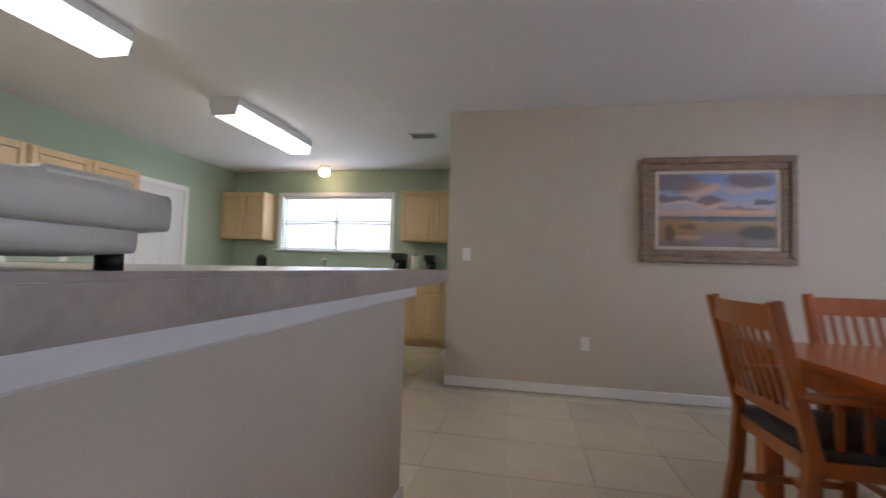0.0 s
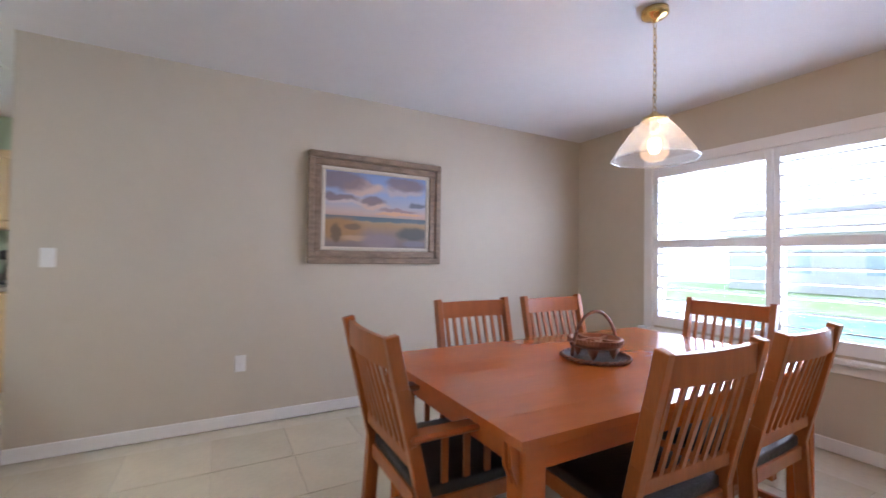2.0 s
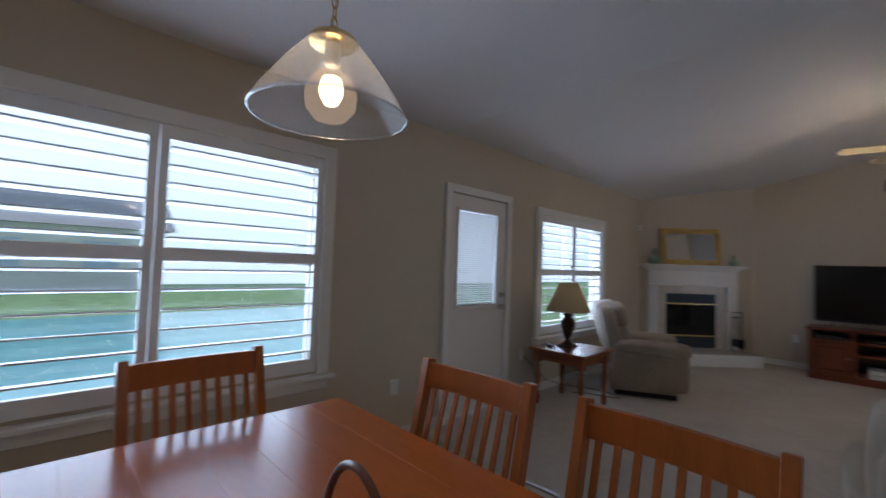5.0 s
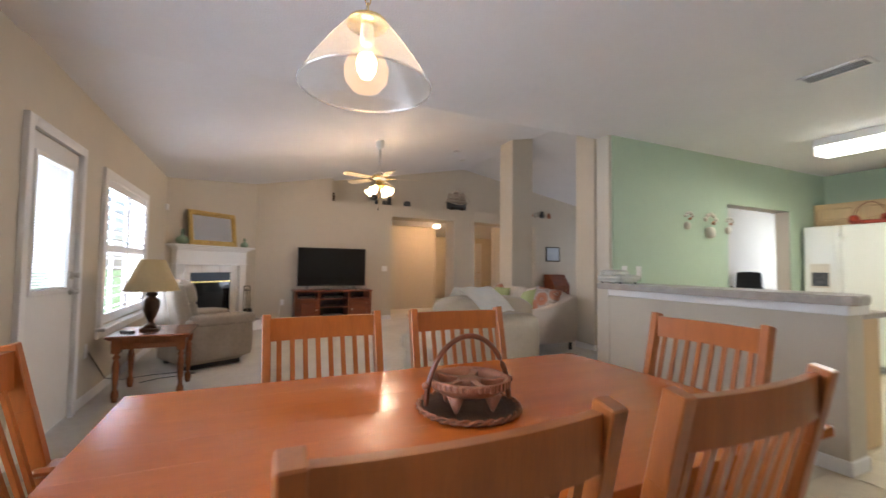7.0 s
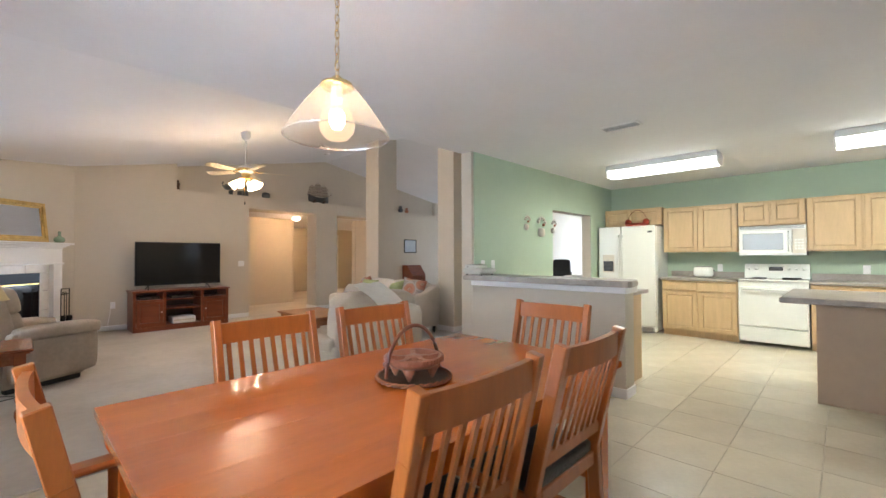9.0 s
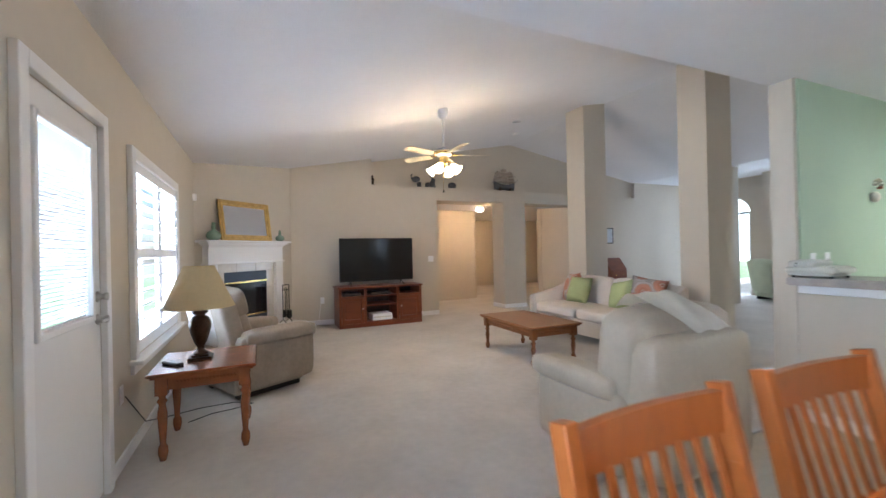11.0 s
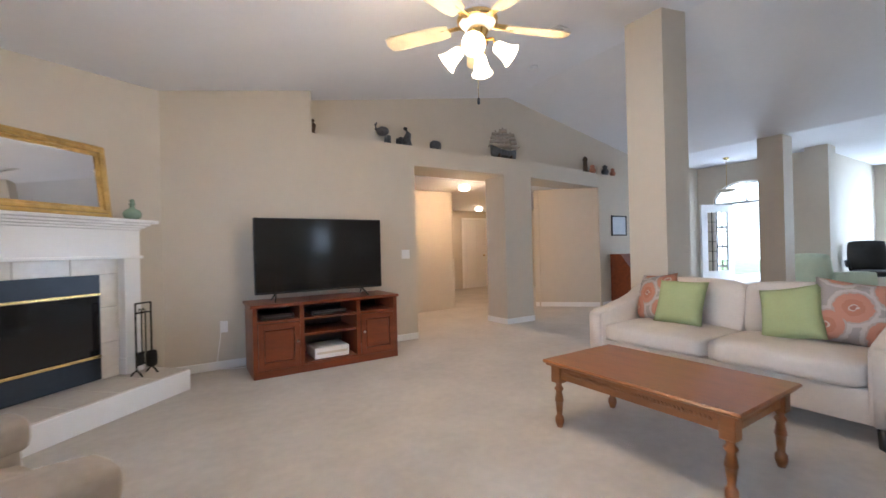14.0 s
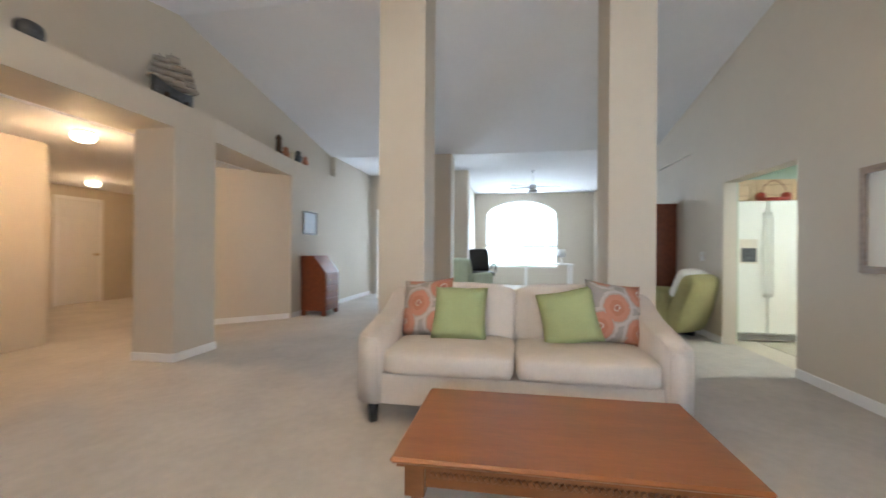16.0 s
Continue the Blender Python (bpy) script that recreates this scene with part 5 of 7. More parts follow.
def tube_light(y0, y1, label):
    o = thing("fluorescent_light", Matrix.Identity(4), label, "ceiling light", "fluorescent ceiling lights")
    x = -1.72
    part("housing", B(x - 0.15, x + 0.15, y0 + 0.01, y1 - 0.01, H - 0.075, H - 0.001, bev=0.004), WHITE, o)
    part("diffuser", prism(bmesh.new(), [(x - 0.14, H - 0.076), (x - 0.11, H - 0.155), (x + 0.11, H - 0.155), (x + 0.14, H - 0.076)], y1 - y0 - 0.04, pose(0, y0 + 0.02, 0)), TUBEGLOW, o, "lit prismatic diffuser")
    for y in (y0, y1 - 0.02):
        part("end_cap", prism(bmesh.new(), [(x - 0.15, H - 0.042), (x - 0.115, H - 0.16), (x + 0.115, H - 0.16), (x + 0.15, H - 0.042)], 0.02, pose(0, y, 0)), WHITE, o)


tube_light(1.48, 2.80, "lit white fluorescent ceiling light in the kitchen")
tube_light(3.78, 5.08, "lit white fluorescent ceiling light nearer the sink")
sl = thing("globe_ceiling_light", pose(-2.0, 6.25, 0), "lit opal globe light above the sink window", "ceiling light")
part("base", lathe(bmesh.new(), [(0.07, H), (0.07, H - 0.02), (0.05, H - 0.03), (0, H - 0.03)], seg=22), BRASS, sl)
gl = part("globe", lathe(bmesh.new(), [(0.045, H - 0.031), (0.075, H - 0.05), (0.085, H - 0.09), (0.07, H - 0.13), (0.03, H - 0.15), (0, H - 0.153)], seg=24), GLOBE, sl)
gl.visible_shadow = False
# wall ornament on the green wall
orn = thing("wall_sconce_set", pose(-1.12, 0.70, 0.02), "cream sculpted wall ornament with two small side pieces", "wall ornament")
for x, s, z in ((0.0, 1.0, 1.66), (0.37, 0.62, 1.69), (-0.35, 0.62, 1.67)):
    bm = bmesh.new()
    soft(bm, x - 0.085 * s, x + 0.085 * s, 0.0, 0.05 * s, z - 0.05 * s, z + 0.10 * s, puff=0.03, cuts=4)
    soft(bm, x - 0.045 * s, x + 0.045 * s, 0.0, 0.07 * s, z - 0.14 * s, z - 0.03 * s, puff=0.02, cuts=3)
    for k in range(5):
        a = radians(20 + 35 * k)
        lathe(bm, [(0, 0), (0.022 * s, 0.012), (0.026 * s, 0.03), (0, 0.04)], m=pose(x + 0.095 * s * math.cos(a), 0.02, z + 0.03 + 0.09 * s * math.sin(a), -90, 0, 0), seg=10)
    part("ornament_piece", bm, LINEN, orn)
    part("red_flower", lathe(bmesh.new(), [(0, 0), (0.02 * s, 0.01), (0.024 * s, 0.03), (0, 0.04)], m=pose(x, 0.05 * s, z + 0.02, -90, 0, 0), seg=10), CLAY, orn)


# ---- living room ----
# corner fireplace, in its own frame: x along the wall, y out of it
F = Matrix.Translation((4.125, -4.575, 0)) @ Matrix.Rotation(radians(45), 4, "Z")
FM = F @ pose(0.11, 0, 0) @ Matrix.Diagonal((0.91, 0.85, 1, 1))
fp = thing("fireplace", FM, "white mantel fireplace with a marble surround and glass doors", "fireplace")
part("hearth", B(-0.86, 0.86, 0.005, 0.62, 0.0, 0.17, bev=0.006), WHITE, fp)
for k in range(5):
    a = -0.86 + k * 0.344
    part("hearth_tile", B(a + 0.003, a + 0.341, 0.01, 0.615, 0.171, 0.181, bev=0.002), MARBLE, fp)
for s in (-1, 1):
    part("pilaster", box(box(bmesh.new(), s * 0.60, s * 0.76, 0.005, 0.14, 0.181, 1.16, bev=0.004), s * 0.59, s * 0.77, 0.005, 0.15, 0.181, 0.32, bev=0.004), WHITE, fp)
part("frieze", box(box(bmesh.new(), -0.76, 0.76, 0.005, 0.14, 1.16, 1.40, bev=0.004), -0.78, 0.78, 0.005, 0.16, 1.155, 1.18, bev=0.004), WHITE, fp)
bm = bmesh.new()
for k, (o, z) in enumerate(((0.16, 1.395), (0.185, 1.415), (0.215, 1.435))):
    box(bm, -0.76 - k * 0.03, 0.76 + k * 0.03, 0.005, o, z, z + 0.022, bev=0.006)
part("cornice", bm, WHITE, fp)
part("mantel_shelf", B(-0.88, 0.88, 0.005, 0.25, 1.457, 1.487, bev=0.007), WHITE, fp)
for x0, x1, z0, z1 in ((-0.60, -0.43, 0.181, 0.47), (-0.60, -0.43, 0.474, 0.76), (-0.60, -0.43, 0.764, 1.03), (0.43, 0.60, 0.181, 0.47), (0.43, 0.60, 0.474, 0.76), (0.43, 0.60, 0.764, 1.03),
                       (-0.60, -0.20, 1.034, 1.156), (-0.196, 0.196, 1.034, 1.156), (0.20, 0.60, 1.034, 1.156)):
    part("marble_tile", B(x0, x1, 0.005, 0.06, z0, z1, bev=0.002), MARBLE, fp)
part("firebox_panel", wall_boxes(bmesh.new(), "x", -0.43, 0.43, 0.01, 0.065, 0.19, 1.03, [(-0.42, 0.42, 0.37, 0.88)]), STEELBLUE, fp)
part("firebox_back", B(-0.42, 0.42, 0.008, 0.012, 0.37, 0.88), SOOT, fp)
part("glass_door", B(-0.42, 0.42, 0.055, 0.06, 0.37, 0.88), mat("smoked_glass", (0.012, 0.012, 0.014), 0.06, var=0.1, scale=3), fp)
for z in (0.375, 0.875):
    part("brass_trim", B(-0.43, 0.43, 0.062, 0.078, z - 0.011, z + 0.011, bev=0.004), BRASS, fp)
mi = thing("mantel_mirror", F @ pose(0.14, 0.12, 1.488, 7, 0, 0), "gilt framed mirror leaning on the mantel", "mirror")
mw_, mh = 0.93, 0.58
bm = bmesh.new()
for q, (i, y) in enumerate(((0.0, 0.03), (0.028, 0.042), (0.052, 0.024))):
    wd = 0.03
    for r in ((-mw_ / 2 + i, mw_ / 2 - i, i, i + wd), (-mw_ / 2 + i, mw_ / 2 - i, mh - i - wd, mh - i), (-mw_ / 2 + i, -mw_ / 2 + i + wd, i, mh - i), (mw_ / 2 - i - wd, mw_ / 2 - i, i, mh - i)):
        box(bm, r[0], r[1], 0.0, y, r[2], r[3], bev=0.005)
part("gilt_frame", bm, GOLD, mi)
part("mirror_glass", B(-mw_ / 2 + 0.078, mw_ / 2 - 0.078, 0.004, 0.012, 0.078, mh - 0.078), MIRROR, mi)


def vase(m, k, label):
    o = thing("celadon_jar", m, label, "jar", "jars on the mantel")
    part("body", lathe(bmesh.new(), [(0, 0), (0.05 * k, 0), (0.085 * k, 0.03 * k), (0.095 * k, 0.07 * k), (0.075 * k, 0.11 * k), (0.03 * k, 0.135 * k), (0.024 * k, 0.16 * k), (0.03 * k, 0.17 * k), (0, 0.172 * k)], seg=26), CELADON, o)
    part("stopper", lathe(bmesh.new(), [(0.026 * k, 0.172 * k), (0.034 * k, 0.19 * k), (0.02 * k, 0.205 * k), (0.03 * k, 0.225 * k), (0.012 * k, 0.245 * k), (0, 0.25 * k)], seg=18), CELADON, o)


vase(F @ pose(0.73, 0.14, 1.487), 1.0, "squat celadon jar with a stopper on the mantel")
vase(F @ pose(-0.50, 0.14, 1.487), 0.72, "small celadon jar with a stopper on the mantel")
fs = thing("fireplace_tools", F @ pose(-0.465, 0.27, 0.181), "black wrought iron fireplace tool set", "fire tools")
bm = bmesh.new()
for sx in (-0.07, 0.07):
    tube(bm, [(sx, -0.06, 0.0), (sx, -0.03, 0.03), (sx, 0, 0.05), (sx, 0, 0.60)], 0.007, 6)
    tube(bm, [(sx, 0.06, 0.0), (sx, 0.03, 0.03), (sx, 0, 0.05)], 0.007, 6)
for z in (0.09, 0.52, 0.60):
    tube(bm, [(-0.07, 0, z), (0.07, 0, z)], 0.007, 6)
part("stand", bm, IRON, fs)
for k, x in enumerate((-0.035, 0.0, 0.035)):
    bm = tube(bmesh.new(), [(x, 0.02, 0.14), (x, 0.02, 0.54), (x, 0.0, 0.555), (x, -0.01, 0.53)], 0.005, 6)
    if k == 0:
        soft(bm, x - 0.05, x + 0.03, 0.0, 0.05, 0.06, 0.19, puff=0.01, cuts=3)
    elif k == 2:
        box(bm, x - 0.02, x + 0.05, 0.015, 0.025, 0.09, 0.2, bev=0.003)
    part(("brush", "poker", "shovel")[k], bm, IRON, fs)

# television on its stand
S = thing("media_console", pose(2.05, -4.84, 0, 0, 0, 180), "red-brown wooden media console with open shelves and two doors", "media console")
w, d0, d1, h = 0.735, -0.26, 0.26, 0.69
part("top", B(-w - 0.02, w + 0.02, d0 - 0.02, d1 + 0.02, h - 0.03, h, bev=0.006), DARKW, S)
part("plinth", B(-w, w, d0 - 0.005, d1, 0, 0.07, bev=0.004), DARKW, S)
for x in (-w + 0.02, -0.29, 0.29, w - 0.02):
    part("side_panel", B(x - 0.02, x + 0.02, d0 + 0.002, d1, 0.07, h - 0.03), DARKW, S)
part("back_panel", B(-w, w, d1 - 0.012, d1, 0.07, h - 0.03), BLACK, S)
for z, a, b in ((0.52, -w, w), (0.36, -0.29, 0.29), (0.075, -w, w)):
    part("shelf", B(a + 0.02, b - 0.02, d0 + 0.01, d1 - 0.012, z - 0.01, z + 0.012), DARKW, S)
for s in (-1, 1):
    a, b = (-w + 0.045, -0.315) if s < 0 else (0.315, w - 0.045)
    bm = bmesh.new()
    for r in ((a, a + 0.05, 0.09, 0.505), (b - 0.05, b, 0.09, 0.505), (a + 0.05, b - 0.05, 0.09, 0.145), (a + 0.05, b - 0.05, 0.45, 0.505)):
        box(bm, r[0], r[1], d0 - 0.012, d0 + 0.004, r[2], r[3], bev=0.003)
    dr = part("door", bm, DARKW, S)
    part("door_panel", B(a + 0.054, b - 0.054, d0 - 0.008, d0 + 0.006, 0.149, 0.446, bev=0.01), DARKW, dr)
    part("door_knob", lathe(bmesh.new(), [(0.006, 0), (0.006, 0.015), (0.014, 0.022), (0.012, 0.032), (0, 0.034)], m=pose((b - 0.025) if s < 0 else (a + 0.025), d0 - 0.012, 0.32, 90, 0, 0), seg=14), NICKEL, dr)
tv = thing("television", pose(2.08, -4.80, h, 0, 0, 180), "large black flat-screen television on slim feet", "television")
part("casing", B(-0.65, 0.685, -0.01, 0.045, 0.075, 0.835, bev=0.006), BLACK, tv)
part("screen", B(-0.638, 0.673, -0.0125, -0.009, 0.095, 0.823), SCREEN, tv)
for s in (-1, 1):
    part("foot", tube(tube(bmesh.new(), [(s * 0.45, 0.02, 0.08), (s * 0.48, -0.10, 0.006)], 0.008, 6), [(s * 0.45, 0.02, 0.08), (s * 0.48, 0.14, 0.006)], 0.008, 6), BLACK, tv)
for nm, x, z, sx, sz, material, label in (("cable_box", 0.0, 0.533, 0.36, 0.05, BLACK, "black cable box on the console shelf"), ("media_player", -0.5, 0.533, 0.3, 0.055, BLACK, "black media player in the console"),
                                   ("printer_tray", 0.02, 0.088, 0.36, 0.11, WHITE, "white flat appliance on the lower shelf")):
    o = thing(nm, S.matrix_world @ pose(x, 0, z), label, "appliance")
    part("body", B(-sx / 2, sx / 2, -0.2, 0.12, 0, sz, bev=0.008), material, o)
    part("front_strip", B(-sx / 2 + 0.02, sx / 2 - 0.02, -0.203, -0.198, sz * 0.4, sz * 0.6), PEWTER if material is BLACK else LINEN, o)
cd = thing("power_cable", Matrix.Identity(4), "thin white cable hanging from the wall outlet", "cable")
part("cable", tube(bmesh.new(), [(3.0, YS + 0.01, 0.42), (3.01, YS + 0.03, 0.3), (3.04, YS + 0.03, 0.1), (2.98, YS + 0.06, 0.01), (2.86, YS + 0.1, 0.008), (2.76, YS + 0.16, 0.02)], 0.004, 6), WHITE, cd)


def turned_leg(bm, x, y, h, r=0.03):
    box(bm, x - r, x + r, y - r, y + r, h - 0.11, h, bev=0.003)
    lathe(bm, [(r * 0.75, h - 0.11), (r * 0.5, h - 0.13), (r * 0.9, h - 0.15), (r * 0.55, h - 0.17), (r * 0.85, h - 0.23), (r * 0.75, h * 0.42), (r * 0.5, h * 0.2), (r * 0.8, h * 0.16), (r * 0.85, h * 0.09), (r * 0.55, 0.0)], x, y, seg=14)
    return bm


def low_table(name, m, wx, wy, h, label, material, category):
    """A table with an overhanging top, rope-carved apron and turned legs."""
    o = thing(name, m, label, category)
    part("tabletop", box(box(bmesh.new(), -wx / 2, wx / 2, -wy / 2, wy / 2, h - 0.022, h, bev=0.009), -wx / 2 + 0.02, wx / 2 - 0.02, -wy / 2 + 0.02, wy / 2 - 0.02, h - 0.036, h - 0.022), material, o)
    ix, iy = wx / 2 - 0.075, wy / 2 - 0.075
    for s in (-1, 1):
        ap = part("apron", box(bmesh.new(), -ix, ix, s * iy - 0.012, s * iy + 0.012, h - 0.12, h - 0.036), material, o)
        rope = bmesh.new()
        n = int(2 * (ix - 0.06) / 0.02)
        for k in range(n):
            x = -ix + 0.06 + k * 2 * (ix - 0.06) / n
            box(rope, -0.008, 0.008, -0.006, 0.006, -0.011, 0.011, bev=0.003, m=pose(x, s * (iy + 0.014), h - 0.075, 0, 35, 0))
        part("rope_carving", rope, material, ap)
        ap = part("apron", box(bmesh.new(), s * ix - 0.012, s * ix + 0.012, -iy, iy, h - 0.12, h - 0.036), material, o)
        rope = bmesh.new()
        n = int(2 * (iy - 0.06) / 0.02)
        for k in range(n):
            y = -iy + 0.06 + k * 2 * (iy - 0.06) / n
            box(rope, -0.006, 0.006, -0.008, 0.008, -0.011, 0.011, bev=0.003, m=pose(s * (ix + 0.014), y, h - 0.075, 35, 0, 0))
        part("rope_carving", rope, material, ap)
        for q in (-1, 1):
            part("leg", turned_leg(bmesh.new(), s * ix, q * iy, h - 0.036, 0.034), material, o)
    return o


low_table("coffee_table", pose(1.0, -1.80, 0), 0.70, 1.14, 0.435, "polished oak coffee table with turned legs and rope carving", OAKW, "coffee table")
low_table("end_table", pose(4.32, -0.95, 0), 0.62, 0.64, 0.56, "red-brown wooden end table with turned legs", mat("end_table_wood", (0.27, 0.085, 0.03), 0.25, var=0.16, scale=2.2, stretch=(7, 1, 7), coat=0.4), "side table")
lp = thing("table_lamp", pose(4.37, -0.965, 0.56), "bronze urn table lamp with a cream cone shade", "lamp")
part("base_plate", box(box(bmesh.new(), -0.075, 0.075, -0.075, 0.075, 0, 0.02, bev=0.006), -0.055, 0.055, -0.055, 0.055, 0.02, 0.035, bev=0.006), BRONZE, lp)
bm = bmesh.new()
prof = [(0.052, 0.035), (0.044, 0.05), (0.027, 0.062), (0.022, 0.08), (0.028, 0.095), (0.04, 0.115), (0.048, 0.145), (0.058, 0.175), (0.066, 0.21), (0.069, 0.24), (0.066, 0.265), (0.055, 0.288), (0.042, 0.30), (0.03, 0.307), (0.046, 0.318), (0.052, 0.33), (0.042, 0.345), (0.022, 0.356), (0.014, 0.365), (0.012, 0.44)]
lathe(bm, prof, seg=60)
for v in bm.verts:
    if 0.12 < v.co.z < 0.27:
        a = math.atan2(v.co.y, v.co.x) + v.co.z * 9
        k = 1 + 0.05 * math.cos(10 * a)
        v.co.x *= k
        v.co.y *= k
part("urn", bm, BRONZE, lp)
sh = part("shade", lathe(bmesh.new(), [(0.098, 0.65), (0.222, 0.365), (0.219, 0.363), (0.095, 0.648)], seg=48), SHADE, lp)
part("lower_trim", tube(bmesh.new(), [(0.222 * math.cos(a), 0.222 * math.sin(a), 0.366) for a in np.linspace(0, 2 * math.pi, 40, endpoint=False)], 0.004, 6, closed=True), SHADE, lp)
part("upper_trim", tube(bmesh.new(), [(0.098 * math.cos(a), 0.098 * math.sin(a), 0.65) for a in np.linspace(0, 2 * math.pi, 40, endpoint=False)], 0.003, 6, closed=True), SHADE, lp)
rm = thing("remote_control", pose(4.52, -0.86, 0.56, 0, 0, 40), "black remote control on the end table", "remote control")
part("body", box(bmesh.new(), -0.025, 0.025, -0.085, 0.085, 0.0, 0.02, bev=0.006), BLACK, rm)
cd = thing("lamp_cord", Matrix.Identity(4), "dark lamp cord trailing over the carpet", "cable")
part("cord", tube(bmesh.new(), [(4.5, -1.3, 0.006), (4.35, -1.42, 0.006), (4.2, -1.45, 0.006), (4.05, -1.52, 0.006), (4.2, -1.62, 0.006), (4.45, -1.6, 0.006), (4.7, -1.5, 0.006), (4.75, -1.2, 0.1), (4.755, -0.75, 0.42)], 0.004, 6), BLACK, cd)

# recliner by the window, facing the room
rc = thing("recliner", pose(4.06, -2.06, 0, 0, 0, 118) @ Matrix.Diagonal((0.9, 0.9, 0.94, 1)), "taupe microfibre recliner with a pillow back", "armchair")
part("base", box(bmesh.new(), -0.40, 0.40, -0.38, 0.36, 0.06, 0.30, bev=0.03), TAUPE, rc)
for s in (-1, 1):
    part("armrest", soft(bmesh.new(), s * 0.30, s * 0.47, -0.34, 0.46, 0.10, 0.60, puff=0.03, cuts=6), TAUPE, rc)
    part("arm_pad", soft(bmesh.new(), s * 0.28, s * 0.49, -0.28, 0.48, 0.50, 0.64, puff=0.03, cuts=5), TAUPE, rc)
part("seat_cushion", soft(bmesh.new(), -0.30, 0.30, -0.22, 0.46, 0.28, 0.50, puff=0.04, cuts=6), TAUPE, rc)
part("footrest", soft(bmesh.new(), -0.30, 0.30, 0.42, 0.50, 0.10, 0.44, puff=0.03, cuts=5), TAUPE, rc)
bk_ = pose(0, -0.24, 0.42, 14, 0, 0)
part("backrest", soft(bmesh.new(), -0.33, 0.33, -0.14, 0.06, -0.12, 0.60, puff=0.05, cuts=7, m=bk_), TAUPE, rc)
part("head_pillow", soft(bmesh.new(), -0.30, 0.30, 0.0, 0.17, 0.34, 0.60, puff=0.06, cuts=6, m=bk_), TAUPE, rc)
part("lumbar_pillow", soft(bmesh.new(), -0.30, 0.30, 0.0, 0.15, 0.04, 0.36, puff=0.05, cuts=6, m=bk_), TAUPE, rc)
for s in (-1, 1):
    part("foot", B(s * 0.30 - 0.04, s * 0.30 + 0.04, -0.32, 0.36, 0.0, 0.06, bev=0.01), BLACK, rc)
tw = thing("chair_throw", rc.matrix_world.copy(), "pale throw draped over the recliner's headrest", "throw")
part("cloth", soft(bmesh.new(), -0.35, 0.20, -0.19, 0.10, 0.10, 0.655, puff=0.03, cuts=7, m=bk_), SOFA, tw)


def pillow(m, size, material, label):
    o = thing("throw_pillow", m, label, "cushion", "pillows on the sofa")
    bm = bmesh.new()
    n = 12
    grid = {}
    for s in (-1, 1):
        for i in range(n + 1):
            for j in range(n + 1):
                u, v = 2 * i / n - 1, 2 * j / n - 1
                edge = i in (0, n) or j in (0, n)
                key = (i, j) if edge else (i, j, s)
                if key not in grid:
                    pinch = 1 - 0.07 * (1 - u * u) * abs(v) - 0.07 * (1 - v * v) * abs(u)
                    y = 0 if edge else s * 0.085 * ((1 - u**4) * (1 - v**4)) ** 0.6
                    grid[key] = bm.verts.new((u * size / 2 * pinch, y, (v * pinch + 1) * size / 2))
        for i in range(n):
            for j in range(n):
                q = [grid.get((a, b)) or grid[(a, b, s)] for a, b in ((i, j), (i + 1, j), (i + 1, j + 1), (i, j + 1))]
                bm.faces.new(q).smooth = True
    part("cover", bm, material, o)
    return o


# cream sofa along the columns, facing the window
sf = thing("sofa", pose(-0.34, -1.955, 0, 0, 0, -90), "oatmeal two-cushion sofa with sloping arms", "sofa")
L = 1.0
part("base", B(-L + 0.05, L - 0.05, -0.38, 0.44, 0.12, 0.32, bev=0.015), SOFA, sf)
for s in (-1, 1):
    bm = prism(bmesh.new(), [(-0.42, 0.12), (0.47, 0.12), (0.48, 0.53), (0.45, 0.575), (0.20, 0.605), (0.0, 0.64), (-0.15, 0.685), (-0.28, 0.745), (-0.38, 0.79), (-0.44, 0.77)], 0.15, pose(s * (L - 0.075), 0, 0) @ Matrix(((0, 1, 0, -0.075), (1, 0, 0, 0), (0, 0, 1, 0), (0, 0, 0, 1))))
    bmesh.ops.bevel(bm, geom=list(bm.edges), offset=0.022, segments=3, affect="EDGES")
    part("armrest", bm, SOFA, sf, smooth=True)
    a, b = (0.012, L - 0.16) if s > 0 else (-L + 0.16, -0.012)
    seat = part("seat_cushion", soft(bmesh.new(), a, b, -0.18, 0.47, 0.31, 0.47, puff=0.03, cuts=7), SOFA, sf)
    part("back_cushion", soft(bmesh.new(), a, b, -0.30, -0.12, 0.42, 0.86, puff=0.05, cuts=7, m=pose(0, 0, 0, 6, 0, 0)), SOFA, sf)
    for y in (-0.36, 0.42):
        part("leg", lathe(bmesh.new(), [(0.03, 0), (0.038, 0.12), (0, 0.12)], s * (L - 0.09), y, seg=4), BLACK, sf)
part("back_frame", soft(bmesh.new(), -L + 0.08, L - 0.08, -0.44, -0.28, 0.14, 0.80, puff=0.01, cuts=5), SOFA, sf)
M = sf.matrix_world
pillow(M @ pose(0.66, -0.02, 0.465, 16, 6, -20), 0.44, PRINT, "orange and grey floral print throw pillow")
pillow(M @ pose(0.40, 0.08, 0.47, 20, -2, 4), 0.40, LIME, "plain lime green throw pillow")
pillow(M @ pose(-0.40, 0.08, 0.47, 22, 12, -6), 0.40, LIME, "plain lime green throw pillow")
pillow(M @ pose(-0.68, -0.02, 0.465, 16, -8, 20), 0.44, PRINT, "orange and grey floral print throw pillow")

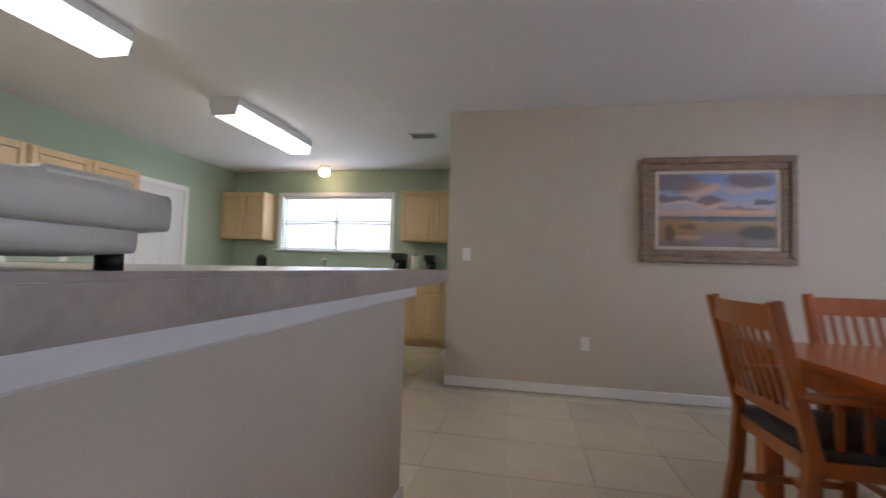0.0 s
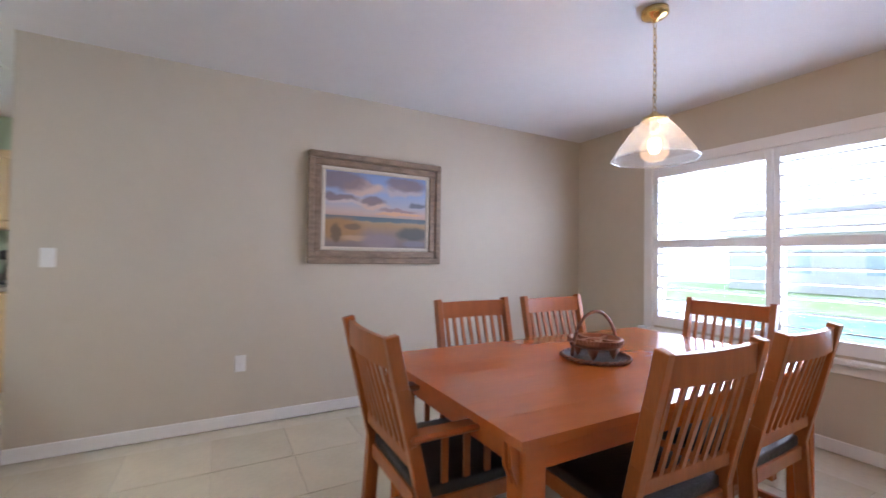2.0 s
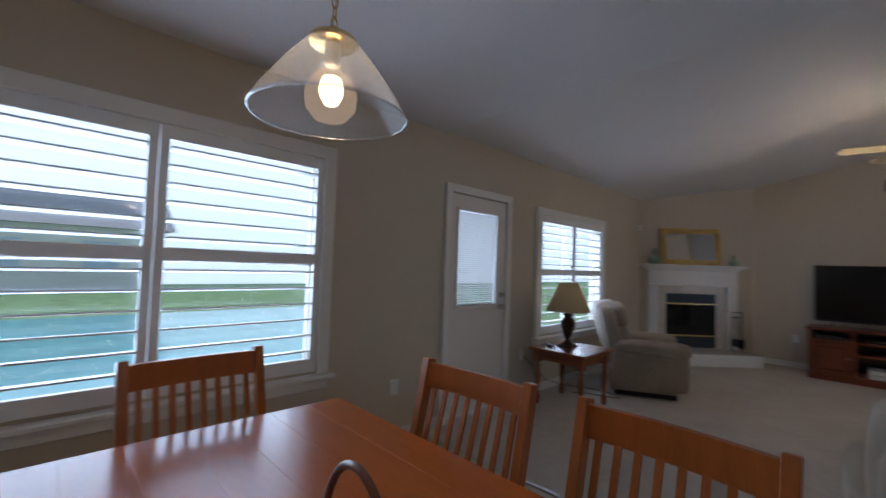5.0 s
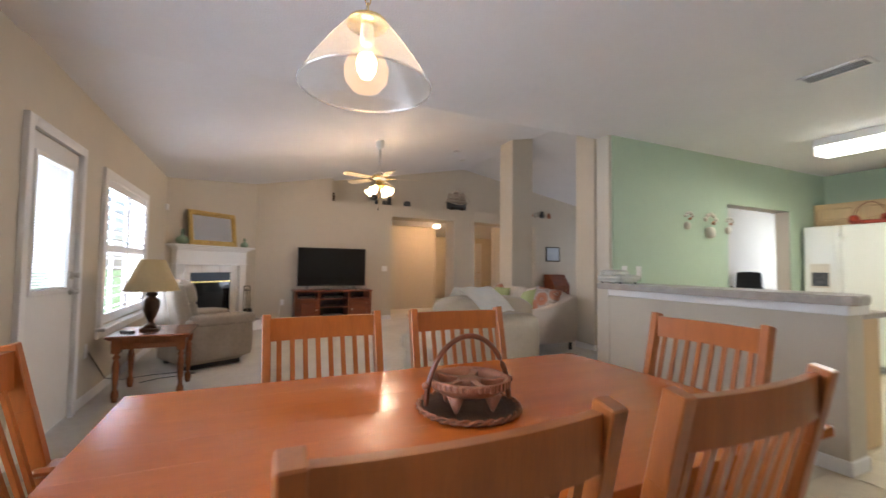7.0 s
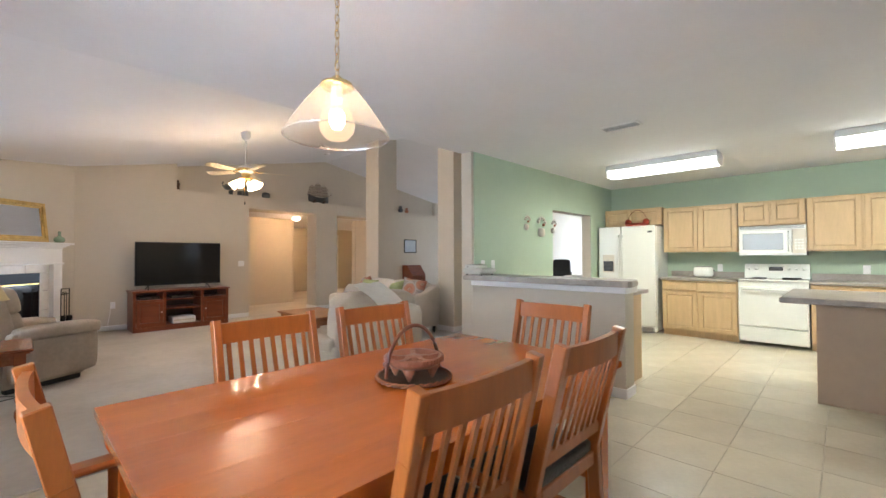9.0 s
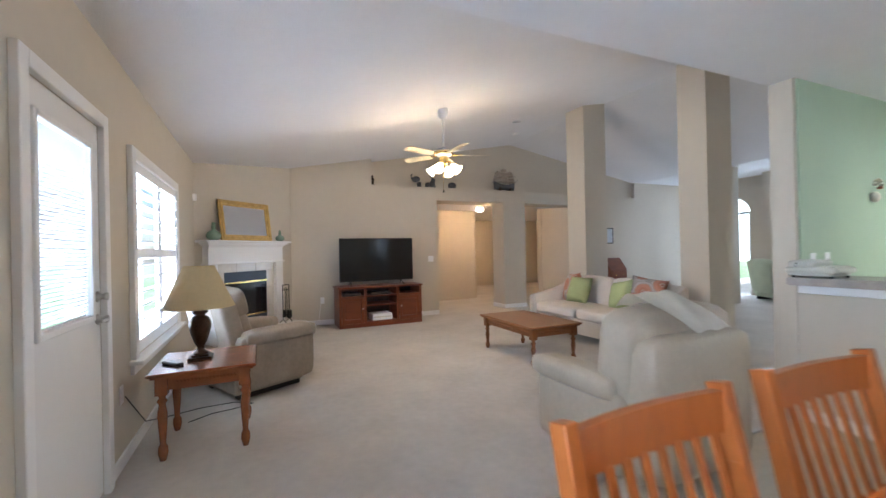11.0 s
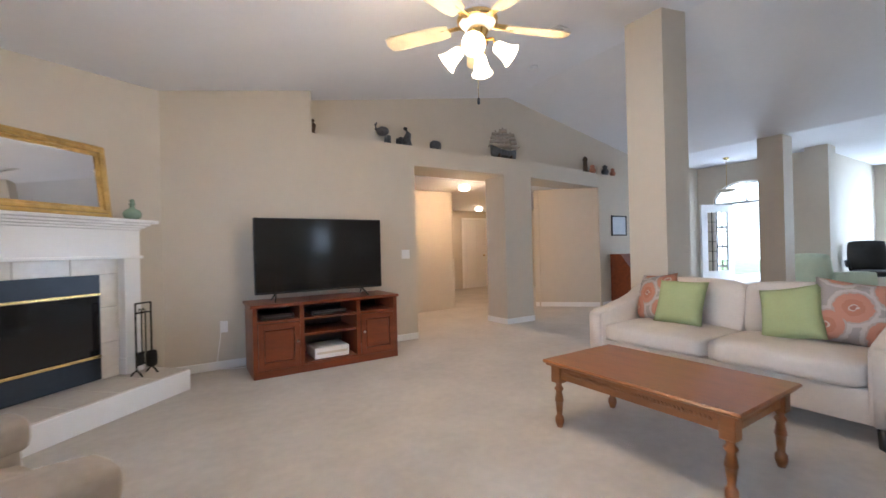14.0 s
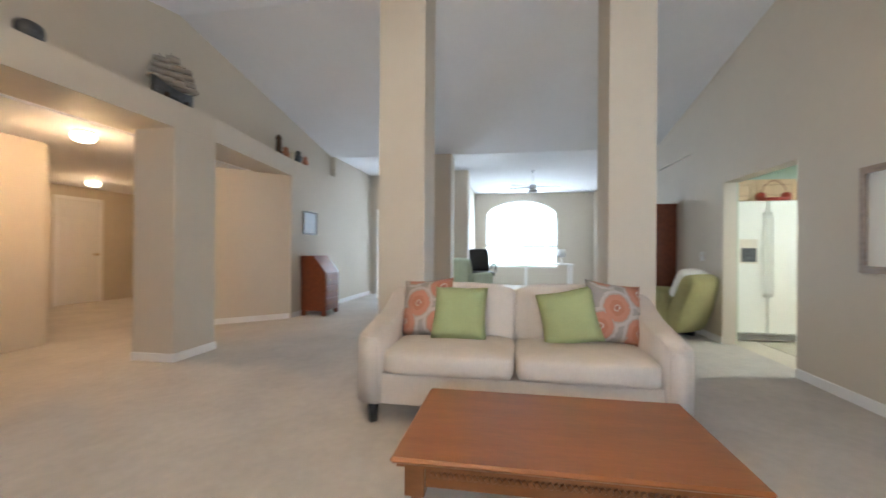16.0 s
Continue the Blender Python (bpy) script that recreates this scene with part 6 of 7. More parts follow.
# leather recliner with its back to the dining room
lv = thing("recliner_chair", pose(1.80, 0.45, 0, 0, 0, 180), "wide beige leather recliner seen from behind", "armchair")
part("base", B(-0.40, 0.40, -0.40, 0.30, 0.03, 0.34, bev=0.03), LEATHER, lv)
part("back_frame", soft(bmesh.new(), -0.40, 0.40, -0.53, -0.24, 0.05, 0.81, puff=0.02, cuts=7), LEATHER, lv)
for s in (-1, 1):
    part("armrest", soft(bmesh.new(), s * 0.32, s * 0.47, -0.34, 0.36, 0.05, 0.50, puff=0.03, cuts=6), LEATHER, lv)
    part("arm_pad", soft(bmesh.new(), s * 0.30, s * 0.49, -0.28, 0.40, 0.44, 0.57, puff=0.04, cuts=6), LEATHER, lv)
part("seat_cushion", soft(bmesh.new(), -0.31, 0.31, -0.2, 0.38, 0.30, 0.47, puff=0.04, cuts=6), LEATHER, lv)
part("back_cushion", soft(bmesh.new(), -0.41, 0.41, -0.34, -0.06, 0.40, 0.94, puff=0.06, cuts=8, m=pose(0, 0, 0, 5, 0, 0)), LEATHER, lv)
part("footrest", soft(bmesh.new(), -0.31, 0.31, 0.34, 0.44, 0.08, 0.42, puff=0.03, cuts=5), LEATHER, lv)
tw = thing("sofa_throw", lv.matrix_world.copy(), "white folded throw over the back of the leather recliner", "throw")
n = 16
bm = bmesh.new()
rows = []
for i in range(n + 1):
    s = i / n
    # from the seat side over the crest and down the slope to the rear edge
    y, z = (-0.12 - 0.10 * s / 0.3, 0.93 + 0.085 * math.sin(s / 0.3 * math.pi / 2)) if s < 0.3 else (-0.22 - 0.36 * (s - 0.3) / 0.7, 1.015 - 0.165 * ((s - 0.3) / 0.7) ** 1.25)
    rows.append([bm.verts.new((-0.24 + 0.35 * j / 10 + 0.07 * s * (1 - j / 10) - 0.02 * s, y, z + 0.006 * math.sin(j * 1.3 + i * 0.6))) for j in range(11)])
for a, b in zip(rows, rows[1:]):
    for j in range(10):
        bm.faces.new((a[j], a[j + 1], b[j + 1], b[j])).smooth = True
bmesh.ops.solidify(bm, geom=list(bm.faces), thickness=0.022)
part("cloth", bm, THROW, tw)

# ceiling fan
fn = thing("ceiling_fan", pose(1.82, -2.36, 0), "white and brass ceiling fan with four lit glass shades", "ceiling fan")
zt = vault(1.82)
part("canopy", lathe(bmesh.new(), [(0.062, zt + 0.012), (0.066, zt - 0.05), (0.055, zt - 0.10), (0.022, zt - 0.13), (0, zt - 0.13)], seg=24), WHITE, fn)
part("downrod", lathe(bmesh.new(), [(0.013, zt - 0.08), (0.013, 2.570), (0, 2.570)], seg=12), WHITE, fn)
part("motor", lathe(bmesh.new(), [(0.02, 2.590), (0.05, 2.575), (0.10, 2.555), (0.115, 2.530), (0.115, 2.505), (0.09, 2.485), (0.06, 2.470), (0, 2.470)], seg=28), WHITE, fn)
part("motor_band", lathe(bmesh.new(), [(0.117, 2.535), (0.121, 2.525), (0.121, 2.510), (0.117, 2.500)], seg=28), BRASS, fn)
part("light_hub", lathe(bmesh.new(), [(0.05, 2.470), (0.065, 2.450), (0.05, 2.410), (0.06, 2.380), (0.03, 2.350), (0.012, 2.320), (0, 2.315)], seg=24), BRASS, fn)
BLADE = mat("pale_fan_blade", (0.66, 0.55, 0.36), 0.4, var=0.08, scale=4, stretch=(1, 8, 8))
for k in range(5):
    rot = Matrix.Rotation(radians(18 + 72 * k), 4, "Z")
    outline = [(0.18, -0.045), (0.24, -0.058), (0.54, -0.066), (0.59, -0.054), (0.605, 0), (0.59, 0.054), (0.54, 0.066), (0.24, 0.058), (0.18, 0.045)]
    bl = part("blade", prism(bmesh.new(), outline, 0.006, rot @ pose(0, 0, 2.495, 12 - 90, 0, 0)), BLADE, fn)
    part("blade_iron", box(bmesh.new(), 0.10, 0.24, -0.02, 0.02, 2.492, 2.500, bev=0.003, m=rot), BRASS, bl)
for k in range(4):
    a = radians(45 + 90 * k)
    m_ = pose(0.085 * math.cos(a), 0.085 * math.sin(a), 2.370, 0, 0, math.degrees(a)) @ pose(0, 0, 0, 0, 128, 0)
    ar = part("lamp_arm", tube(bmesh.new(), [(0.04 * math.cos(a), 0.04 * math.sin(a), 2.400), (0.09 * math.cos(a), 0.09 * math.sin(a), 2.400), (0.11 * math.cos(a), 0.11 * math.sin(a), 2.350)], 0.009, 8), BRASS, fn)
    s_ = part("glass_shade", lathe(bmesh.new(), [(0.02, 0.02), (0.035, 0.035), (0.042, 0.08), (0.05, 0.115), (0.066, 0.14), (0.063, 0.141), (0.045, 0.115), (0.036, 0.08), (0.0, 0.05)], m=m_, seg=20), TULIP, ar)
    s_.visible_shadow = False
part("pull_chain", tube(bmesh.new(), [(0.02, 0.02, 2.330), (0.02, 0.02, 2.050)], 0.0018, 5), BRASS, fn)
part("chain_pull", lathe(bmesh.new(), [(0, 2.010), (0.008, 2.015), (0.008, 2.045), (0.003, 2.050)], 0.02, 0.02, seg=10), BLACK, fn)
sm = thing("smoke_detector", pose(-0.6, -4.3, vault(-0.6) - 0.001, 0, 10, 0), "small white smoke detector on the vault", "smoke detector")
part("body", lathe(bmesh.new(), [(0.06, 0), (0.06, -0.025), (0.045, -0.035), (0, -0.035)], seg=24), WHITE, sm)
mo = thing("motion_sensor", pose(4.765, -3.86, 2.05, 0, 0, -110), "small white motion sensor in the corner", "sensor")
part("body", soft(bmesh.new(), -0.028, 0.028, -0.04, 0.0, -0.045, 0.045, puff=0.006, cuts=3), WHITE, mo)
hl = thing("hall_ceiling_light", pose(-0.88, -6.30, 0), "lit opal dome light on the hall ceiling", "ceiling light")
part("base", lathe(bmesh.new(), [(0.085, 2.3), (0.085, 2.285), (0, 2.285)], seg=24), BRASS, hl)
dm = part("dome", lathe(bmesh.new(), [(0.075, 2.284), (0.098, 2.26), (0.10, 2.235), (0.08, 2.20), (0.04, 2.185), (0, 2.18)], seg=24), GLOBE, hl)
dm.visible_shadow = False
copy_thing(hl, pose(-3.5, -9.3, 0))


# ---- figures on the ledge, plain shapes ----
def figure(name, x, label, build, material=PEWTER, y=-5.275, size=1.2):
    o = tagged(part(name, build(bmesh.new()), material), label, "figurine", "figurines on the ledge")
    o.matrix_world = pose(x, y, LEDGE) @ Matrix.Diagonal((size * 1.2, size, size * 0.88, 1))
    return o


figure("standing_figurine", 2.0, "dark standing figurine on the plant ledge", lambda b: lathe(b, [(0.035, 0), (0.035, 0.015), (0.02, 0.03), (0.026, 0.08), (0.03, 0.11), (0.02, 0.13), (0.012, 0.137), (0.02, 0.155), (0.014, 0.175), (0, 0.18)], seg=14), BRONZE, y=-5.30)


def elephant(b):
    soft(b, -0.10, 0.08, -0.05, 0.05, 0.06, 0.17, puff=0.03, cuts=4)
    soft(b, 0.05, 0.14, -0.04, 0.04, 0.10, 0.19, puff=0.02, cuts=3)
    tube(b, [(0.10, 0, 0.13), (0.16, 0, 0.16), (0.165, 0, 0.21), (0.15, 0, 0.24)], [0.02, 0.016, 0.012, 0.008], 8)
    for x in (-0.07, 0.05):
        for y in (-0.03, 0.03):
            tube(b, [(x, y, 0.09), (x, y, 0.0)], 0.022, 8)
    return b


figure("elephant_figurine", 0.98, "grey elephant figurine with a raised trunk", elephant)
figure("seal_figurine", 0.76, "grey upright animal figurine", lambda b: tube(b, [(0, 0, 0), (0.01, 0, 0.08), (-0.01, 0, 0.16), (0.02, 0, 0.22), (0.03, 0, 0.235)], [0.045, 0.04, 0.03, 0.025, 0.008], 10))
figure("lying_figurine", 0.50, "grey lying animal figurine", lambda b: soft(soft(b, -0.12, 0.10, -0.05, 0.05, 0.0, 0.125, puff=0.03, cuts=4), -0.17, -0.07, -0.03, 0.03, 0.0, 0.11, puff=0.02, cuts=3))
figure("tower_figurine", -3.10, "dark tower-shaped figurine on the ledge", lambda b: lathe(b, [(0.05, 0), (0.05, 0.02), (0.035, 0.05), (0.03, 0.2), (0.04, 0.22), (0.03, 0.26), (0, 0.29)], seg=14), BRONZE, y=-5.49)
for k, (x, s) in enumerate(((-3.34, 1.0), (-3.52, 0.8), (-3.72, 1.15), (-3.96, 0.9))):
    figure("jar_figurine", x, "small glazed jar on the ledge", lambda b, s=s: lathe(b, [(0.03 * s, 0), (0.05 * s, 0.05 * s), (0.04 * s, 0.09 * s), (0.025 * s, 0.1 * s), (0.035 * s, 0.14 * s), (0.0, 0.17 * s)], seg=14), (CLAY, LINEN, PEWTER, CLAY)[k], y=-5.515)
sp = thing("model_ship", pose(-1.0, -5.38, LEDGE, 0, 0, 6) @ Matrix.Diagonal((1.25, 1.25, 1.25, 1)), "model sailing ship with layered pale sails", "model ship")
bm = bmesh.new()
rings = []
for k in range(11):
    u = k / 10
    x = -0.22 + 0.44 * u
    wd = 0.05 * math.sin(math.pi * min(1, 0.12 + u * 0.8)) + 0.003
    top = 0.12 + 0.05 * (2 * u - 1) ** 2
    rings.append([bm.verts.new(p) for p in ((x, -wd, top), (x, -wd * 0.7, 0.06), (x, 0, 0.03), (x, wd * 0.7, 0.06), (x, wd, top))])
for a, b in zip(rings, rings[1:]):
    for j in range(4):
        bm.faces.new((a[j], a[j + 1], b[j + 1], b[j]))
    bm.faces.new((a[4], a[0], b[0], b[4]))
bm.faces.new(rings[0]), bm.faces.new(rings[-1][::-1])
part("hull", bm, PEWTER, sp)
for x in (-0.11, 0.11):
    part("cradle", box(bmesh.new(), x - 0.01, x + 0.01, -0.05, 0.05, 0, 0.07), BRONZE, sp)
for k, (x, top) in enumerate(((-0.13, 0.38), (0.01, 0.42), (0.14, 0.36))):
    ms = part("mast", tube(bmesh.new(), [(x, 0, 0.1), (x, 0, top)], 0.004, 6), BRONZE, sp)
    for j in range(4):
        z0 = 0.15 + j * (top - 0.17) / 4
        wd = 0.095 - 0.014 * j
        bm = bmesh.new()
        g = []
        for i in range(6):
            v = i / 5
            g.append([bm.verts.new((x + 0.02 + 0.022 * math.sin(math.pi * v), -wd * (1 - 0.12 * v) + 2 * wd * (1 - 0.12 * v) * q / 5, z0 + v * (top - 0.17) / 4.4)) for q in range(6)])
        for a, b in zip(g, g[1:]):
            for q in range(5):
                bm.faces.new((a[q], a[q + 1], b[q + 1], b[q])).smooth = True
        bmesh.ops.rotate(bm, cent=(x, 0, 0), matrix=Matrix.Rotation(radians(50), 3, "Z"), verts=bm.verts)
        bmesh.ops.solidify(bm, geom=list(bm.faces), thickness=0.002)
        part("sail", bm, mat("aged_sailcloth", (0.42, 0.36, 0.30), 0.9, var=0.15, scale=20) if (k + j) == 0 else bpy.data.materials["aged_sailcloth"], ms)
part("bowsprit", tube(bmesh.new(), [(-0.22, 0, 0.16), (-0.32, 0, 0.22)], 0.004, 6), BRONZE, sp)
part("rigging", tube(tube(bmesh.new(), [(-0.32, 0, 0.22), (-0.13, 0, 0.38)], 0.0015, 4), [(0.21, 0, 0.16), (0.14, 0, 0.36)], 0.0015, 4), BRONZE, sp)

# ---- entry and study ----
pf = thing("certificate_frame", pose(-4.06, -5.48, 1.56, 0, 0, 180), "small dark framed print on the entry wall", "picture")
part("frame", box(box(box(box(bmesh.new(), -0.24, 0.24, -0.02, 0, -0.2, -0.175), -0.24, 0.24, -0.02, 0, 0.175, 0.2), -0.24, -0.215, -0.02, 0, -0.175, 0.175), 0.215, 0.24, -0.02, 0, -0.175, 0.175), BLACK, pf)
part("print", B(-0.215, 0.215, -0.008, -0.002, -0.175, 0.175), mat("blue_print", (0.45, 0.52, 0.62), 0.5, var=0.2, scale=7, colour2=(0.62, 0.66, 0.70)), pf)
sd = thing("secretary_desk", pose(-4.0, -5.24, 0, 0, 0, 180) @ Matrix.Diagonal((0.62, 1, 1, 1)), "red-brown slant-front secretary desk against the entry wall", "desk")
part("carcass", B(-0.42, 0.42, -0.22, 0.22, 0.08, 0.72, bev=0.008), DARKW, sd)
part("slant_front", prism(bmesh.new(), [(-0.22, 0.72), (0.22, 0.72), (0.22, 1.0), (0.0, 1.0)], 0.84, pose(-0.42, 0, 0) @ Matrix(((0, 1, 0, 0), (1, 0, 0, 0), (0, 0, 1, 0), (0, 0, 0, 1)))), DARKW, sd)
for k in range(3):
    dr = part("drawer", B(-0.38, 0.38, -0.232, -0.215, 0.11 + k * 0.2, 0.29 + k * 0.2, bev=0.004), DARKW, sd)
    for x in (-0.2, 0.2):
        part("handle", tube(bmesh.new(), [(x - 0.04, -0.232, 0.2 + k * 0.2), (x - 0.03, -0.255, 0.195 + k * 0.2), (x + 0.03, -0.255, 0.195 + k * 0.2), (x + 0.04, -0.232, 0.2 + k * 0.2)], 0.005, 6), BRASS, dr)
for sx in (-0.38, 0.38):
    for sy in (-0.18, 0.18):
        part("foot", B(sx - 0.04, sx + 0.04, sy - 0.04, sy + 0.04, 0, 0.09, bev=0.01), DARKW, sd)
el = thing("entry_chandelier", pose(-6.35, -4.5, 0), "small hanging entry lamp with a pale bowl", "pendant lamp")
part("canopy", lathe(bmesh.new(), [(0.06, WEST_Z), (0.05, WEST_Z - 0.03), (0, WEST_Z - 0.03)], seg=20), BRASS, el)
part("rod", tube(bmesh.new(), [(0, 0, WEST_Z - 0.03), (0, 0, 2.35)], 0.006, 6), BRASS, el)
part("bowl", lathe(bmesh.new(), [(0.0, 2.22), (0.12, 2.235), (0.18, 2.28), (0.175, 2.285), (0.11, 2.245), (0.0, 2.235)], seg=28), LINEN, el)


def office_chair(m):
    o = thing("office_chair", m, "black leather swivel office chair in the study", "office chair")
    part("seat", soft(bmesh.new(), -0.27, 0.27, -0.25, 0.27, 0.44, 0.56, puff=0.03, cuts=5), BLACKL, o)
    part("backrest", soft(bmesh.new(), -0.27, 0.27, -0.34, -0.20, 0.55, 1.16, puff=0.04, cuts=6, m=pose(0, 0, 0, 6, 0, 0)), BLACKL, o)
    for s in (-1, 1):
        part("armrest", tube(bmesh.new(), [(s * 0.30, -0.25, 0.62), (s * 0.33, -0.15, 0.74), (s * 0.33, 0.12, 0.74), (s * 0.30, 0.18, 0.56)], 0.025, 8), BLACKL, o)
    part("stem", lathe(bmesh.new(), [(0.03, 0.1), (0.03, 0.45), (0, 0.45)], seg=12), BLACK, o)
    for k in range(5):
        a = radians(72 * k)
        part("foot_arm", tube(bmesh.new(), [(0, 0, 0.13), (0.28 * math.cos(a), 0.28 * math.sin(a), 0.07)], 0.02, 6), BLACK, o)
        part("castor", soft(bmesh.new(), 0.28 * math.cos(a) - 0.025, 0.28 * math.cos(a) + 0.025, 0.28 * math.sin(a) - 0.025, 0.28 * math.sin(a) + 0.025, 0, 0.055, puff=0.004, cuts=2), BLACK, o)


office_chair(pose(-8.1, -2.75, 0, 0, 0, -70))


def upholstered_chair(m, material, label, k=1.0, tilt=10):
    o = thing("upholstered_chair", m, label, "armchair")
    part("base", soft(bmesh.new(), -0.36 * k, 0.36 * k, -0.36, 0.38, 0.05, 0.34, puff=0.01, cuts=4), material, o)
    part("seat_cushion", soft(bmesh.new(), -0.28 * k, 0.28 * k, -0.22, 0.44, 0.30, 0.47, puff=0.03, cuts=5), material, o)
    part("backrest", soft(bmesh.new(), -0.34 * k, 0.34 * k, -0.40, -0.18, 0.25, 0.98, puff=0.04, cuts=6, m=pose(0, 0.02, 0, tilt, 0, 0)), material, o)
    for s in (-1, 1):
        part("armrest", soft(bmesh.new(), s * 0.27 * k, s * 0.43 * k, -0.34, 0.42, 0.10, 0.60, puff=0.03, cuts=5), material, o)
        part("foot", B(s * 0.28 * k - 0.03, s * 0.28 * k + 0.03, -0.32, 0.34, 0, 0.06), BLACK, o)
    return o


upholstered_chair(pose(-3.35, -0.02, 0, 0, 0, 128), OLIVE, "olive velour recliner against the study wall", 1.0, 22)
upholstered_chair(pose(-6.7, -2.98, 0, 0, 0, 60), MINT, "pale green tufted armchair by the study desk")
tw = thing("folded_blanket", pose(-3.35, -0.02, 0, 0, 0, 128), "grey-white blanket over the olive recliner", "throw")
part("cloth", soft(bmesh.new(), -0.2, 0.25, -0.27, -0.05, 0.62, 1.0, puff=0.03, cuts=5, m=pose(0, 0.04, 0, 22, 0, 0)), THROW, tw)
bc = thing("bookcase", pose(-4.65, 0.51, 0), "white bookcase with wooden side and a half-full row of books", "bookcase")
part("side_panel", B(0.43, 0.47, -0.33, 0, 0, 1.85), DARKW, bc)
part("side_panel", B(-0.47, -0.43, -0.33, 0, 0, 1.85), DARKW, bc)
part("back_panel", B(-0.43, 0.43, -0.015, 0, 0, 1.85), WHITE, bc)
for k in range(6):
    part("shelf", B(-0.43, 0.43, -0.325, -0.015, 0.04 + k * 0.352, 0.068 + k * 0.352), WHITE, bc)
rng = random.Random(4)
BOOKS = [mat("book_cloth_%s" % c, v, 0.7, var=0.12, scale=9) for c, v in (("red", (0.26, 0.06, 0.04)), ("tan", (0.45, 0.36, 0.24)), ("blue", (0.08, 0.12, 0.2)), ("grey", (0.35, 0.35, 0.34)))]
for k in range(5):
    x = -0.41
    while x < 0.30:
        wd = rng.uniform(0.022, 0.05)
        hh = rng.uniform(0.2, 0.29)
        if rng.random() < 0.8:
            o = thing("book", bc.matrix_world @ pose(x, -0.27, 0.068 + k * 0.352), "cloth-bound book standing on the shelf", "book", "books in the bookcase")
            part("cover", B(0, wd, 0, 0.2, 0, hh, bev=0.002), rng.choice(BOOKS), o)
        x += wd + 0.004
ds = thing("study_desk", pose(-9.2, -1.0, 0), "small pale desk below the arched window", "desk")
part("desktop", B(-0.35, 0.35, -0.65, 0.65, 0.72, 0.75, bev=0.005), WHITE, ds)
for sx in (-0.3, 0.3):
    for sy in (-0.6, 0.6):
        part("leg", B(sx - 0.025, sx + 0.025, sy - 0.025, sy + 0.025, 0, 0.72), WHITE, ds)
wl = thing("white_lamp", pose(-9.1, -0.65, 0.75), "small white table lamp on the study desk", "lamp")
part("base", lathe(bmesh.new(), [(0.07, 0), (0.07, 0.015), (0.02, 0.03), (0.015, 0.2), (0, 0.2)], seg=18), WHITE, wl)
part("shade", lathe(bmesh.new(), [(0.13, 0.18), (0.09, 0.40), (0.087, 0.40), (0.127, 0.18)], seg=24), WHITE, wl)
f2 = thing("ceiling_fan", pose(-7.0, -1.52, 0), "white ceiling fan in the study", "ceiling fan")
part("downrod", lathe(bmesh.new(), [(0.05, WEST_Z), (0.04, WEST_Z - 0.04), (0.012, WEST_Z - 0.05), (0.012, 2.62), (0, 2.62)], seg=14), WHITE, f2)
part("motor", lathe(bmesh.new(), [(0.03, 2.63), (0.1, 2.6), (0.11, 2.56), (0.06, 2.52), (0, 2.52)], seg=20), WHITE, f2)
part("light_bowl", lathe(bmesh.new(), [(0.08, 2.515), (0.11, 2.49), (0.07, 2.44), (0, 2.43)], seg=20), WHITE, f2)
for k in range(5):
    rot = Matrix.Rotation(radians(20 + 72 * k), 4, "Z")
    part("blade", box(bmesh.new(), 0.12, 0.60, -0.06, 0.06, -0.003, 0.003, bev=0.002, m=rot @ pose(0, 0, 2.57, 12, 0, 0)), WHITE, f2)
pf = thing("wall_picture", pose(-0.46, 0.53, 1.35), "grey framed picture on the beige wall", "picture")
part("frame", box(box(box(box(bmesh.new(), -0.34, 0.34, -0.025, 0, -0.38, -0.33), -0.34, 0.34, -0.025, 0, 0.33, 0.38), -0.34, -0.29, -0.025, 0, -0.33, 0.33), 0.29, 0.34, -0.025, 0, -0.33, 0.33), PFRAME, pf)
part("print", B(-0.29, 0.29, -0.01, -0.002, -0.33, 0.33), PAPER, pf)

